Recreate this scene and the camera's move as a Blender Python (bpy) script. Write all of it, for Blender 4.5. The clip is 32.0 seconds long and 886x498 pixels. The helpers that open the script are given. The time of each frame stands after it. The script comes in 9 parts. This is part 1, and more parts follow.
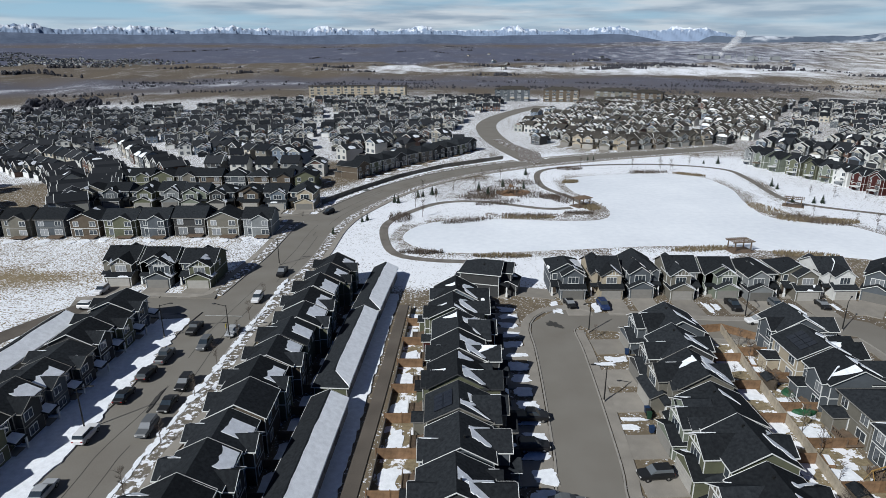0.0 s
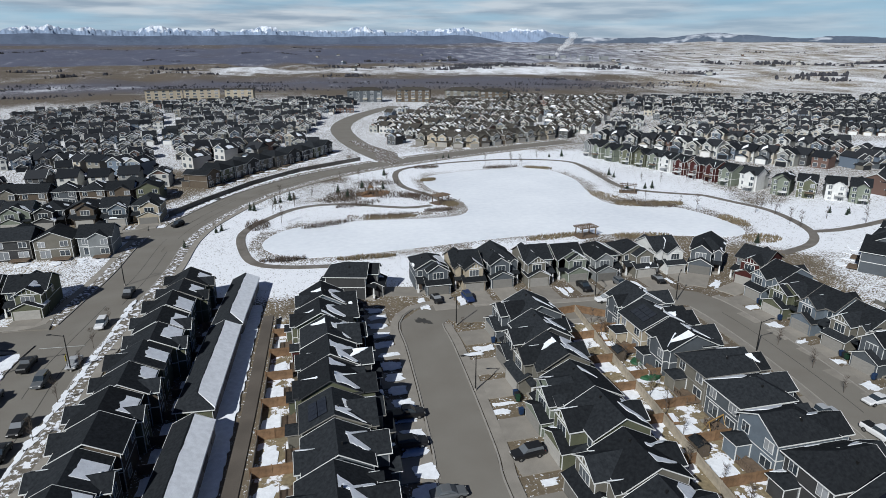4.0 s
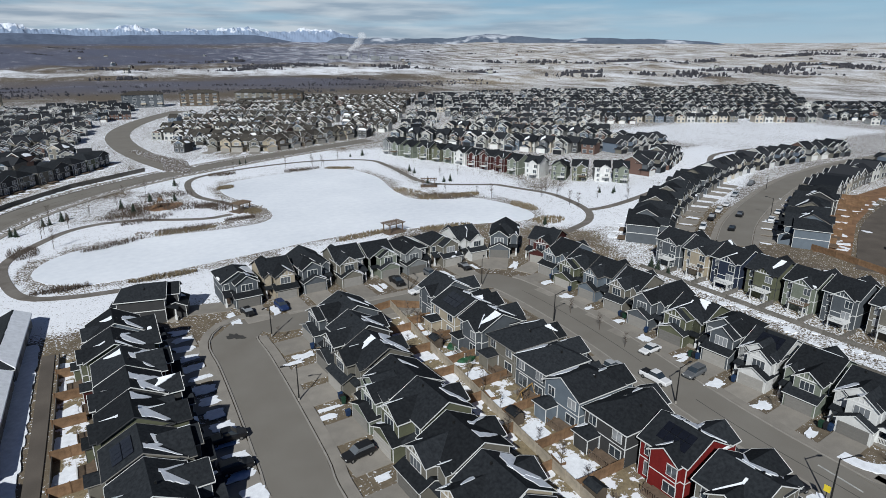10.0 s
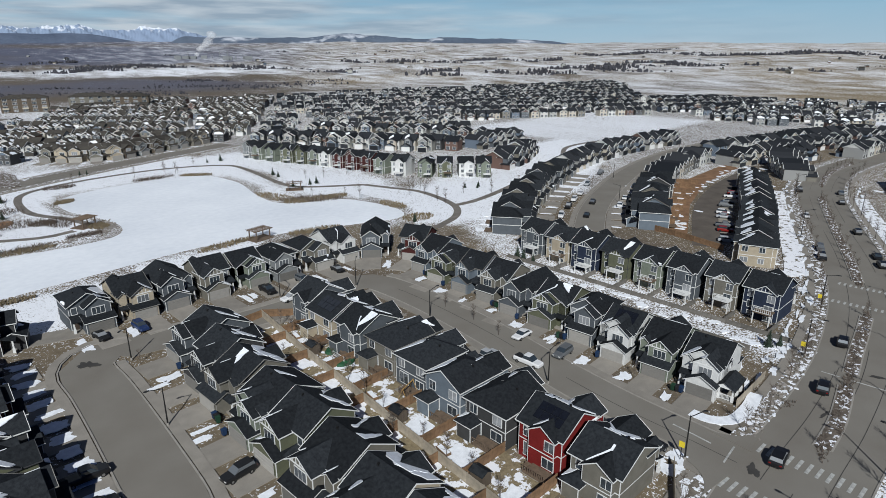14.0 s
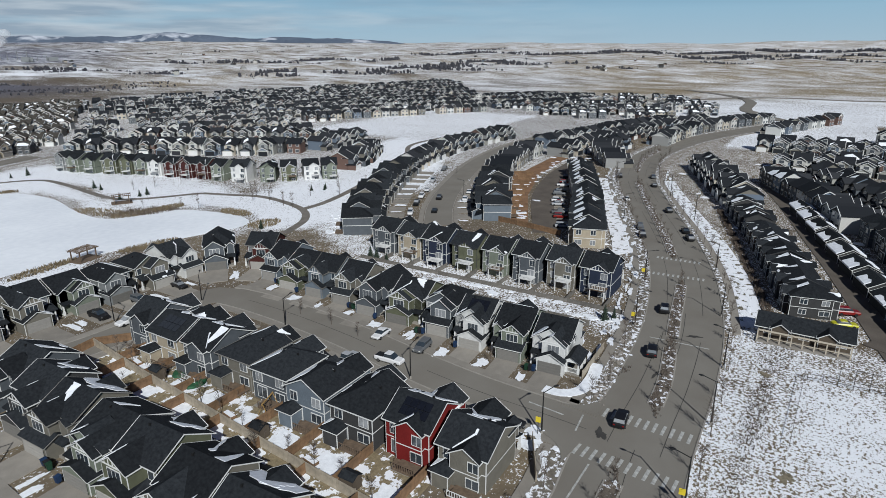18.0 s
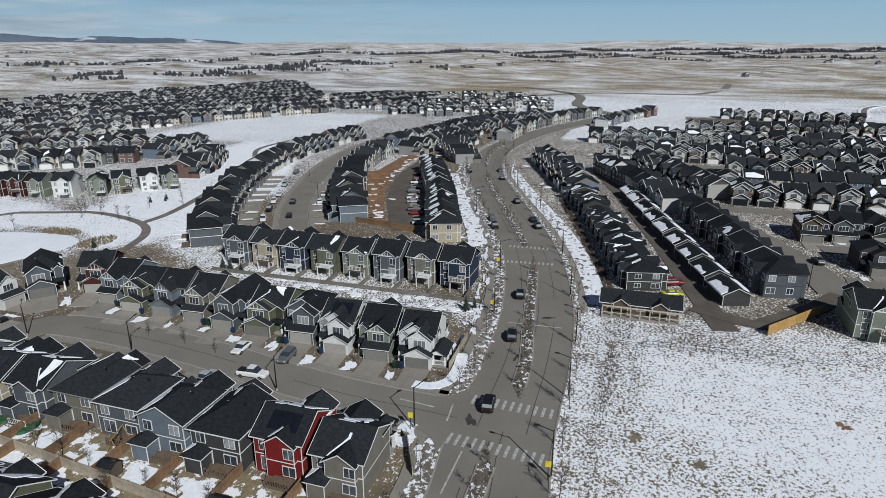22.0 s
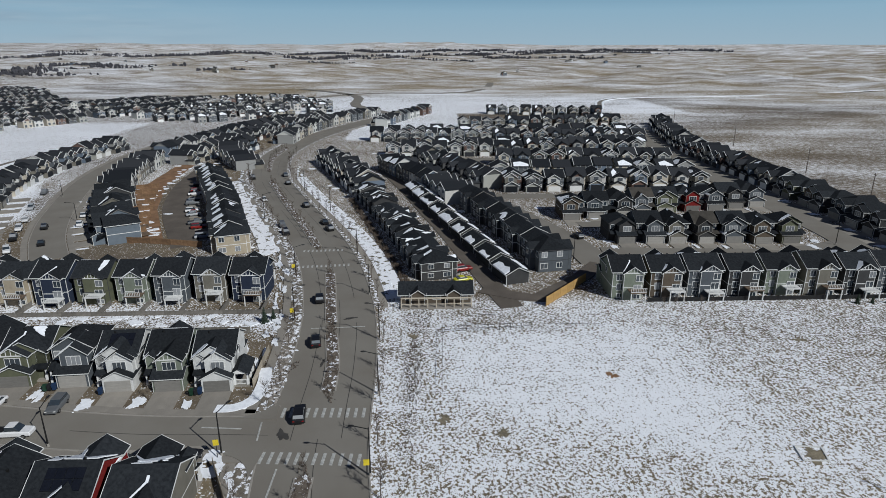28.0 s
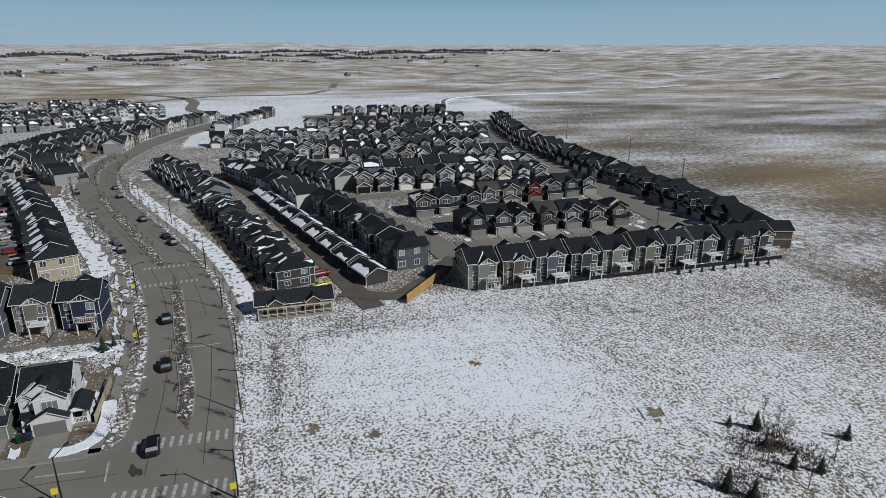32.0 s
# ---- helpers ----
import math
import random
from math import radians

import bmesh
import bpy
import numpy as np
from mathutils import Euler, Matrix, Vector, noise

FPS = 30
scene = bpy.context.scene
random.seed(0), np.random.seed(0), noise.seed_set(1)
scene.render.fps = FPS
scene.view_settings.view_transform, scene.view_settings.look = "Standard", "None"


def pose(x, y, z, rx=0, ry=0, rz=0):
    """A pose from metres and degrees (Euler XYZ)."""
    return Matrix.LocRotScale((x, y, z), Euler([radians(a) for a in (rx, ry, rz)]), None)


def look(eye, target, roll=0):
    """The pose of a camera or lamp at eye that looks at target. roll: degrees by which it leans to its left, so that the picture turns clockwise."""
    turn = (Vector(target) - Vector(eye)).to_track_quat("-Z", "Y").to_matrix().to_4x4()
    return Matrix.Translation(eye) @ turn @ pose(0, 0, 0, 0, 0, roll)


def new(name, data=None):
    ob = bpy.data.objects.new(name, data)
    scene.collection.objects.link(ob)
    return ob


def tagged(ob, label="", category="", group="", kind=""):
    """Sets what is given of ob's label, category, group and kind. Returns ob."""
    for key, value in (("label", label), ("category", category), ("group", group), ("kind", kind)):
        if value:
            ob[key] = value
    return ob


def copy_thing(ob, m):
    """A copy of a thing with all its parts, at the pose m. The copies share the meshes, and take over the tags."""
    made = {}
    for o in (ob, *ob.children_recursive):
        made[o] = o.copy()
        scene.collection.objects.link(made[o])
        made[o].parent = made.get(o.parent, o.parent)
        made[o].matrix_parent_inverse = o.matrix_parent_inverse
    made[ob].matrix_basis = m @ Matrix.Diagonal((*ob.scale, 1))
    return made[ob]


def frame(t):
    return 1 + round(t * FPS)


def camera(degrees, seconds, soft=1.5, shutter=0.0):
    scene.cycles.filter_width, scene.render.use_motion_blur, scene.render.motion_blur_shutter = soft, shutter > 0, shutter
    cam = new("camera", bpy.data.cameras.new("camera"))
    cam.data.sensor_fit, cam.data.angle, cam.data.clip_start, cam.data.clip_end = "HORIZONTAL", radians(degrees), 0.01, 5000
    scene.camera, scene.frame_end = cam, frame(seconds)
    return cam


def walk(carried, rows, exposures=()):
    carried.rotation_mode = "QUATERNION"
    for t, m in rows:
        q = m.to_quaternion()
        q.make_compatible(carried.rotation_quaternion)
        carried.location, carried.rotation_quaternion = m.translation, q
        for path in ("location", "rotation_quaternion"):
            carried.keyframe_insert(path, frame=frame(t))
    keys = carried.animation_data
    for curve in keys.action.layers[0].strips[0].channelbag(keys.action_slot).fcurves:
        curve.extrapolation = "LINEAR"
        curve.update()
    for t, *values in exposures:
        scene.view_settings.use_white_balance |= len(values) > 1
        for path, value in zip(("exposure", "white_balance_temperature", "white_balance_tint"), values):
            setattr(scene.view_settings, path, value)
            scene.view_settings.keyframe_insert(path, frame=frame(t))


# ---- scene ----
cam = camera(71.45, 32.0, 0.5)
PATH = [
    (0.0, pose(0, 0, 54, 71.70, 0.00, 0.00)),
    (0.5, pose(0, 0, 54, 71.68, -0.04, -1.61)),
    (1.0, pose(0, 0, 54, 71.70, 0.04, -3.34)),
    (1.5, pose(0, 0, 54, 71.70, 0.02, -4.88)),
    (2.0, pose(0, 0, 54, 71.71, 0.05, -6.51)),
    (2.5, pose(0, 0, 54, 71.73, 0.01, -8.24)),
    (3.0, pose(0, 0, 54, 71.76, -0.01, -9.96)),
    (3.5, pose(0, 0, 54, 71.76, 0.04, -11.62)),
    (4.0, pose(0, 0, 54, 71.77, 0.06, -13.28)),
    (4.5, pose(0, 0, 54, 71.77, 0.03, -14.87)),
    (6.5, pose(0, 0, 54, 71.77, 0.02, -20.76)),
    (7.0, pose(0, 0, 54, 71.77, 0.04, -22.22)),
    (7.5, pose(0, 0, 54, 71.76, 0.04, -23.63)),
    (8.0, pose(0, 0, 54, 71.77, 0.02, -25.09)),
    (8.5, pose(0, 0, 54, 71.77, -0.02, -26.62)),
    (9.0, pose(0, 0, 54, 71.79, -0.01, -28.30)),
    (9.5, pose(0, 0, 54, 71.78, -0.03, -29.98)),
    (10.0, pose(0, 0, 54, 71.77, 0.01, -31.66)),
    (10.5, pose(0, 0, 54, 71.76, 0.01, -33.07)),
    (11.0, pose(0, 0, 54, 71.76, 0.07, -34.55)),
    (11.5, pose(0, 0, 54, 71.75, 0.06, -36.11)),
    (12.0, pose(0, 0, 54, 71.77, 0.01, -37.71)),
    (12.5, pose(0, 0, 54, 71.74, 0.04, -39.31)),
    (13.0, pose(0, 0, 54, 71.74, 0.04, -40.86)),
    (13.5, pose(0, 0, 54, 71.71, 0.03, -42.43)),
    (14.0, pose(0, 0, 54, 71.72, 0.04, -44.14)),
    (14.5, pose(0, 0, 54, 71.72, 0.02, -45.99)),
    (16.5, pose(0, 0, 54, 71.71, 0.03, -53.21)),
    (17.0, pose(0, 0, 54, 71.71, -0.00, -54.94)),
    (17.5, pose(0, 0, 54, 71.71, -0.01, -56.73)),
    (18.0, pose(0, 0, 54, 71.70, 0.02, -58.50)),
    (18.5, pose(0, 0, 54, 71.69, 0.01, -60.16)),
    (19.0, pose(0, 0, 54, 71.72, -0.01, -61.60)),
    (19.5, pose(0, 0, 54, 71.71, 0.03, -63.03)),
    (20.0, pose(0, 0, 54, 71.72, 0.07, -64.49)),
    (20.5, pose(0, 0, 54, 71.69, 0.02, -66.15)),
    (21.0, pose(0, 0, 54, 71.67, 0.07, -68.21)),
    (21.5, pose(0, 0, 54, 71.67, 0.06, -70.29)),
    (22.0, pose(0, 0, 54, 71.67, 0.09, -72.22)),
    (22.5, pose(0, 0, 54, 71.70, 0.03, -74.00)),
    (23.0, pose(0, 0, 54, 71.70, 0.02, -75.81)),
    (23.5, pose(0, 0, 54, 71.71, -0.01, -77.50)),
    (24.0, pose(0, 0, 54, 71.74, 0.06, -79.25)),
    (24.5, pose(0, 0, 54, 71.74, 0.09, -81.08)),
    (25.0, pose(0, 0, 54, 71.75, 0.05, -82.91)),
    (25.5, pose(0, 0, 54, 71.76, 0.02, -84.73)),
    (26.0, pose(0, 0, 54, 71.76, 0.03, -86.36)),
    (26.5, pose(0, 0, 54, 71.76, 0.04, -87.82)),
    (28.5, pose(0, 0, 54, 71.79, -0.02, -93.82)),
    (29.0, pose(0, 0, 54, 71.81, -0.07, -95.75)),
    (29.5, pose(0, 0, 54, 71.79, -0.07, -97.64)),
    (30.0, pose(0, 0, 54, 71.82, -0.07, -99.36)),
    (30.5, pose(0, 0, 54, 71.80, -0.00, -101.02)),
    (31.0, pose(0, 0, 54, 71.82, 0.01, -102.63)),
    (31.5, pose(0, 0, 54, 71.79, 0.08, -104.36)),
    (32.0, pose(0, 0, 54, 71.80, 0.07, -106.04)),
]
walk(cam, PATH, [(0.0, 0.02, 6060, 7), (12.0, -0.08, 6060, 7), (22.0, -0.17, 6060, 7), (32.0, -0.34, 6060, 7)])

# ---------- world, sun ----------
SUN_ELEV, SHADOW_DIR = 36.0, 45.0
world = bpy.data.worlds.new("sky")
scene.world = world
world.use_nodes = True
wn, wl = world.node_tree.nodes, world.node_tree.links
wbg = wn["Background"]
sky = wn.new("ShaderNodeTexSky")
sky.sky_type, sky.sun_disc = "NISHITA", False
sky.sun_elevation, sky.sun_rotation = radians(SUN_ELEV), radians(225)
sky.air_density, sky.dust_density, sky.ozone_density = 0.8, 0.0, 4.0
wtc = wn.new("ShaderNodeTexCoord")
wmap = wn.new("ShaderNodeMapping")
wmap.inputs["Scale"].default_value = (1.6, 1.6, 16.0)
wnoise = wn.new("ShaderNodeTexNoise")
wnoise.inputs["Scale"].default_value, wnoise.inputs["Detail"].default_value = 2.2, 7.0
wramp = wn.new("ShaderNodeValToRGB")
wramp.color_ramp.elements[0].position, wramp.color_ramp.elements[1].position = 0.38, 0.56
wsep = wn.new("ShaderNodeSeparateXYZ")
wband = wn.new("ShaderNodeMapRange")   # more cloud towards the mountains (+y)
wband.inputs["From Min"].default_value, wband.inputs["From Max"].default_value = 0.25, 1.0
wmul = wn.new("ShaderNodeMath"); wmul.operation = "MULTIPLY"
wmix = wn.new("ShaderNodeMixRGB")
wshade, wpuff = wn.new("ShaderNodeTexNoise"), wn.new("ShaderNodeMixRGB")   # grey undersides, white tops
wshade.inputs["Scale"].default_value, wshade.inputs["Detail"].default_value = 5.5, 6.0
wpuff.inputs["Color1"].default_value, wpuff.inputs["Color2"].default_value = (6.4, 7.6, 9.0, 1), (11.6, 12.2, 12.8, 1)
wkey = wn.new("ShaderNodeMapRange")
wkey.inputs["From Min"].default_value, wkey.inputs["From Max"].default_value = 0.38, 0.62
wl.new(wmap.outputs["Vector"], wshade.inputs["Vector"])
wl.new(wshade.outputs["Fac"], wkey.inputs["Value"])
wl.new(wkey.outputs["Result"], wpuff.inputs["Fac"])
wl.new(wpuff.outputs["Color"], wmix.inputs["Color2"])
wl.new(wtc.outputs["Generated"], wmap.inputs["Vector"])
wl.new(wmap.outputs["Vector"], wnoise.inputs["Vector"])
wl.new(wnoise.outputs["Fac"], wramp.inputs["Fac"])
wl.new(wtc.outputs["Generated"], wsep.inputs["Vector"])
wl.new(wsep.outputs["Y"], wband.inputs["Value"])
wl.new(wramp.outputs["Color"], wmul.inputs[0])
wl.new(wband.outputs["Result"], wmul.inputs[1])
wl.new(wmul.outputs["Value"], wmix.inputs["Fac"])
wtint = wn.new("ShaderNodeMixRGB"); wtint.blend_type = "MULTIPLY"
wtint.inputs["Fac"].default_value, wtint.inputs["Color2"].default_value = 1.0, (0.18, 0.29, 0.54, 1)
wl.new(sky.outputs["Color"], wtint.inputs["Color1"])
wel = wn.new("ShaderNodeMapRange")     # the pale air low over the horizon
wel.inputs["From Min"].default_value, wel.inputs["From Max"].default_value = 0.17, 0.05
wel.clamp = True
wgrad = wn.new("ShaderNodeMapRange")
wgrad.inputs["From Min"].default_value, wgrad.inputs["From Max"].default_value = 0.0, 0.09
whaze, wlow = wn.new("ShaderNodeMixRGB"), wn.new("ShaderNodeMixRGB")
wlow.inputs["Color1"].default_value, wlow.inputs["Color2"].default_value = (8.2, 10.6, 12.2, 1), (5.4, 9.4, 12.2, 1)
wl.new(wsep.outputs["Z"], wel.inputs["Value"]); wl.new(wsep.outputs["Z"], wgrad.inputs["Value"])
wl.new(wgrad.outputs["Result"], wlow.inputs["Fac"])
wl.new(wel.outputs["Result"], whaze.inputs["Fac"])
wl.new(wtint.outputs["Color"], whaze.inputs["Color1"]); wl.new(wlow.outputs["Color"], whaze.inputs["Color2"])
wl.new(whaze.outputs["Color"], wmix.inputs["Color1"])
wl.new(wmix.outputs["Color"], wbg.inputs["Color"])
wbg.inputs["Strength"].default_value = 0.051
sun = new("sun", bpy.data.lights.new("sun", "SUN"))
sun.data.energy, sun.data.angle, sun.data.color = 4.95, radians(0.5), (1.0, 0.97, 0.93)
sun_from = Vector((-math.cos(radians(SHADOW_DIR)) * math.cos(radians(SUN_ELEV)), -math.sin(radians(SHADOW_DIR)) * math.cos(radians(SUN_ELEV)), math.sin(radians(SUN_ELEV))))
sun.matrix_world = look(sun_from * 300, (0, 0, 0))
scene.view_settings.exposure = 0.0

# ---------- materials ----------
RNG = random.Random(7)


def material(name, base, rough=0.8, vary=0.25, scale=2.0, fine=30.0, bump=0.2, metal=0.0, tint=None, per_object=0.0, spec=0.3):
    """Base colour broken up at two scales, with a fine bump."""
    m = bpy.data.materials.new(name)
    m.use_nodes = True
    n, l = m.node_tree.nodes, m.node_tree.links
    b = n["Principled BSDF"]
    b.inputs["Roughness"].default_value, b.inputs["Metallic"].default_value = rough, metal
    b.inputs["Specular IOR Level"].default_value = spec
    tc = n.new("ShaderNodeTexCoord")
    big, small = n.new("ShaderNodeTexNoise"), n.new("ShaderNodeTexNoise")
    big.inputs["Scale"].default_value, small.inputs["Scale"].default_value = scale, fine
    big.inputs["Detail"].default_value = 5.0
    l.new(tc.outputs["Object"], big.inputs["Vector"])
    l.new(tc.outputs["Object"], small.inputs["Vector"])
    add = n.new("ShaderNodeMath"); add.operation = "ADD"
    half = n.new("ShaderNodeMath"); half.operation = "MULTIPLY"; half.inputs[1].default_value = 0.5
    l.new(small.outputs["Fac"], half.inputs[0])
    l.new(big.outputs["Fac"], add.inputs[0])
    l.new(half.outputs[0], add.inputs[1])
    rng = n.new("ShaderNodeMapRange")
    rng.inputs["From Min"].default_value, rng.inputs["From Max"].default_value = 0.5, 1.0
    l.new(add.outputs[0], rng.inputs["Value"])
    mix = n.new("ShaderNodeMixRGB")
    lo = [c * (1 - vary) for c in base]
    hi = [min(1, c * (1 + vary)) for c in (tint or base)]
    mix.inputs["Color1"].default_value, mix.inputs["Color2"].default_value = (*lo, 1), (*hi, 1)
    l.new(rng.outputs["Result"], mix.inputs["Fac"])
    out = mix.outputs["Color"]
    if per_object:
        info = n.new("ShaderNodeObjectInfo")
        hsv = n.new("ShaderNodeHueSaturation")
        mr = n.new("ShaderNodeMapRange")
        mr.inputs["To Min"].default_value, mr.inputs["To Max"].default_value = 1 - per_object, 1 + per_object
        l.new(info.outputs["Random"], mr.inputs["Value"])
        l.new(mr.outputs["Result"], hsv.inputs["Value"])
        l.new(out, hsv.inputs["Color"])
        out = hsv.outputs["Color"]
    l.new(out, b.inputs["Base Color"])
    if bump:
        bm_ = n.new("ShaderNodeBump")
        bm_.inputs["Strength"].default_value, bm_.inputs["Distance"].default_value = bump, 0.03
        l.new(small.outputs["Fac"], bm_.inputs["Height"])
        l.new(bm_.outputs["Normal"], b.inputs["Normal"])
    return m


def siding(name, base):
    """Lap siding: horizontal boards 0.2 m high, with a shadow line as relief."""
    m = material(name, base, rough=0.85, vary=0.12, scale=0.7, fine=12, bump=0.0, spec=0.12)
    n, l = m.node_tree.nodes, m.node_tree.links
    tc = n.new("ShaderNodeTexCoord")
    sep = n.new("ShaderNodeSeparateXYZ")
    mul = n.new("ShaderNodeMath"); mul.operation = "MULTIPLY"; mul.inputs[1].default_value = 5.0
    fr = n.new("ShaderNodeMath"); fr.operation = "FRACT"
    bp = n.new("ShaderNodeBump"); bp.inputs["Strength"].default_value, bp.inputs["Distance"].default_value = 0.8, 0.03
    l.new(tc.outputs["Object"], sep.inputs[0]); l.new(sep.outputs["Z"], mul.inputs[0]); l.new(mul.outputs[0], fr.inputs[0])
    l.new(fr.outputs[0], bp.inputs["Height"]); l.new(bp.outputs["Normal"], n["Principled BSDF"].inputs["Normal"])
    return m


M_SNOW = material("snow", (0.76, 0.78, 0.81), 0.65, 0.10, 1.2, 9, 0.7, tint=(0.8, 0.82, 0.85))
M_ICE = material("ice", (0.72, 0.75, 0.79), 0.5, 0.05, 0.03, 0.5, 0.1, tint=(0.80, 0.82, 0.84))
M_ROAD = material("asphalt", (0.178, 0.162, 0.138), 0.9, 0.07, 0.12, 9, 0.2, tint=(0.188, 0.176, 0.153), spec=0.15)
M_PATH = material("footpath asphalt", (0.135, 0.118, 0.10), 0.9, 0.2, 0.3, 6, 0.2, tint=(0.17, 0.155, 0.135))
M_ROAD_DARK = material("lane asphalt", (0.10, 0.085, 0.07), 0.9, 0.25, 0.2, 6, 0.2)
M_CONCRETE = material("concrete", (0.24, 0.22, 0.19), 0.9, 0.14, 0.4, 8, 0.2, per_object=0.12)
M_PAINT_ROAD = material("road paint", (0.36, 0.36, 0.34), 0.8, 0.4, 1.5, 14, 0.0)
M_ROOF = material("charcoal shingles", (0.0145, 0.0165, 0.0195), 0.95, 0.24, 2.2, 14, 0.8, tint=(0.021, 0.0235, 0.026), per_object=0.3, spec=0.08)
M_TARP = material("green tarpaulin", (0.02, 0.075, 0.035), 0.6, 0.3, 1.5, 9, 0.6)
M_ROOF_BROWN = material("brown shingles", (0.055, 0.05, 0.043), 0.9, 0.25, 0.5, 7, 0.8, per_object=0.2, spec=0.08)
M_TRIM = material("white trim", (0.62, 0.62, 0.60), 0.6, 0.05, 1, 10, 0.0)
M_TRIM_DARK = material("dark trim", (0.045, 0.046, 0.048), 0.6, 0.1, 1, 10, 0.0)
M_TRIM_GREY = material("grey trim", (0.22, 0.21, 0.19), 0.6, 0.1, 1, 10, 0.0)
M_FENCE_NEW = material("new golden fence boards", (0.33, 0.205, 0.07), 0.75, 0.2, 1.2, 18, 0.3, per_object=0.12)
M_TRIM_TAN = material("tan trim", (0.42, 0.37, 0.29), 0.6, 0.06, 1, 10, 0.0)
M_GLASS = material("window glass", (0.03, 0.04, 0.05), 0.06, 0.2, 0.5, 2, 0.0, spec=0.9)
gln, gll = M_GLASS.node_tree.nodes, M_GLASS.node_tree.links      # pale blinds behind some of the panes
gli, glr, glm = gln.new("ShaderNodeObjectInfo"), gln.new("ShaderNodeMapRange"), gln.new("ShaderNodeMixRGB")
glr.inputs["From Min"].default_value, glr.inputs["From Max"].default_value, glr.inputs["To Max"].default_value = 0.45, 1.0, 0.75
glm.inputs["Color2"].default_value = (0.36, 0.37, 0.38, 1)
glc = gln["Principled BSDF"].inputs["Base Color"]
gll.new(glc.links[0].from_socket, glm.inputs["Color1"])
gll.new(gli.outputs["Random"], glr.inputs["Value"]); gll.new(glr.outputs["Result"], glm.inputs["Fac"])
gll.new(glm.outputs["Color"], glc)
M_CEDAR = material("cedar fence boards", (0.165, 0.10, 0.055), 0.8, 0.35, 1.2, 18, 0.3, per_object=0.2)
M_FENCE_TAN = material("pale wood fence", (0.31, 0.27, 0.21), 0.8, 0.25, 1.2, 18, 0.3, per_object=0.1)
M_WOOD = material("deck wood", (0.125, 0.09, 0.062), 0.8, 0.3, 1.5, 18, 0.3)
M_FENCE_GREY = material("weathered grey fence boards", (0.13, 0.12, 0.105), 0.85, 0.3, 1.2, 18, 0.3, per_object=0.2)
M_METAL = material("dark metal", (0.03, 0.03, 0.03), 0.5, 0.2, 2, 20, 0.0, metal=0.6)
M_SOLAR = material("solar panel", (0.007, 0.008, 0.012), 0.15, 0.2, 1, 9, 0.0, spec=0.8)
M_SOIL = material("bare orange soil", (0.19, 0.11, 0.06), 0.95, 0.4, 0.3, 3, 0.5)
M_YARD = material("winter yard soil", (0.12, 0.105, 0.075), 0.95, 0.4, 0.3, 3, 0.8, tint=(0.21, 0.18, 0.125))
M_REED = material("dry reeds", (0.19, 0.152, 0.095), 0.95, 0.4, 0.8, 9, 0.6)
M_BUSH = material("bare brush", (0.10, 0.078, 0.062), 0.95, 0.35, 1.5, 12, 0.5)
M_BARK = material("bark", (0.10, 0.08, 0.065), 0.95, 0.3, 3, 25, 0.5)
M_SPRUCE = material("spruce needles", (0.022, 0.034, 0.022), 0.9, 0.4, 2, 25, 0.5)
M_ROCK = material("boulders", (0.22, 0.20, 0.18), 0.95, 0.35, 1.5, 12, 0.5)
WALLS = {k: siding(k + " siding", c) for k, c in {
    "taupe": (0.155, 0.145, 0.12), "slate": (0.085, 0.095, 0.105), "charcoal": (0.05, 0.05, 0.05), "olive": (0.11, 0.115, 0.075),
    "blue": (0.13, 0.155, 0.18), "beige": (0.36, 0.31, 0.23), "sage": (0.17, 0.19, 0.15), "brown": (0.10, 0.08, 0.06), "grey": (0.19, 0.20, 0.20),
    "white": (0.58, 0.58, 0.56), "red": (0.16, 0.016, 0.015), "navy": (0.025, 0.033, 0.055), "sand": (0.45, 0.38, 0.22), "maroon": (0.055, 0.018, 0.016)}.items()}

# ---------- mesh tools ----------


def finish(name, bm, mats, parent=None, label="", smooth=False):
    me = bpy.data.meshes.new(name)
    bm.normal_update()
    bm.to_mesh(me)
    bm.free()
    for m in (mats if isinstance(mats, (list, tuple)) else [mats]):
        me.materials.append(m)
    if smooth:
        me.polygons.foreach_set("use_smooth", [True] * len(me.polygons))
    ob = new(name, me)
    if parent:
        ob.parent = parent
    if label:
        ob["label"] = label
    return ob


def part(name, bm, mat, parent, label=""):
    return finish(name, bm, mat, parent, label)


def shared(name, me, parent, m=None, label=""):
    ob = new(name, me)
    ob.parent = parent
    if m is not None:
        ob.matrix_basis = m
    if label:
        ob["label"] = label
    return ob


def solid(bm, top, drop, mat=0):
    """A closed slab under the polygon top, drop metres thick."""
    a = [bm.verts.new(p) for p in top]
    b = [bm.verts.new((p[0], p[1], p[2] - drop)) for p in top]
    fs = [bm.faces.new(a), bm.faces.new(b[::-1])]
    for i in range(len(a)):
        j = (i + 1) % len(a)
        fs.append(bm.faces.new((a[j], a[i], b[i], b[j])))
    for f in fs:
        f.material_index = mat
    return fs


def box(bm, x0, x1, y0, y1, z0, z1, mat=0):
    solid(bm, [(x0, y0, z1), (x1, y0, z1), (x1, y1, z1), (x0, y1, z1)], z1 - z0, mat)


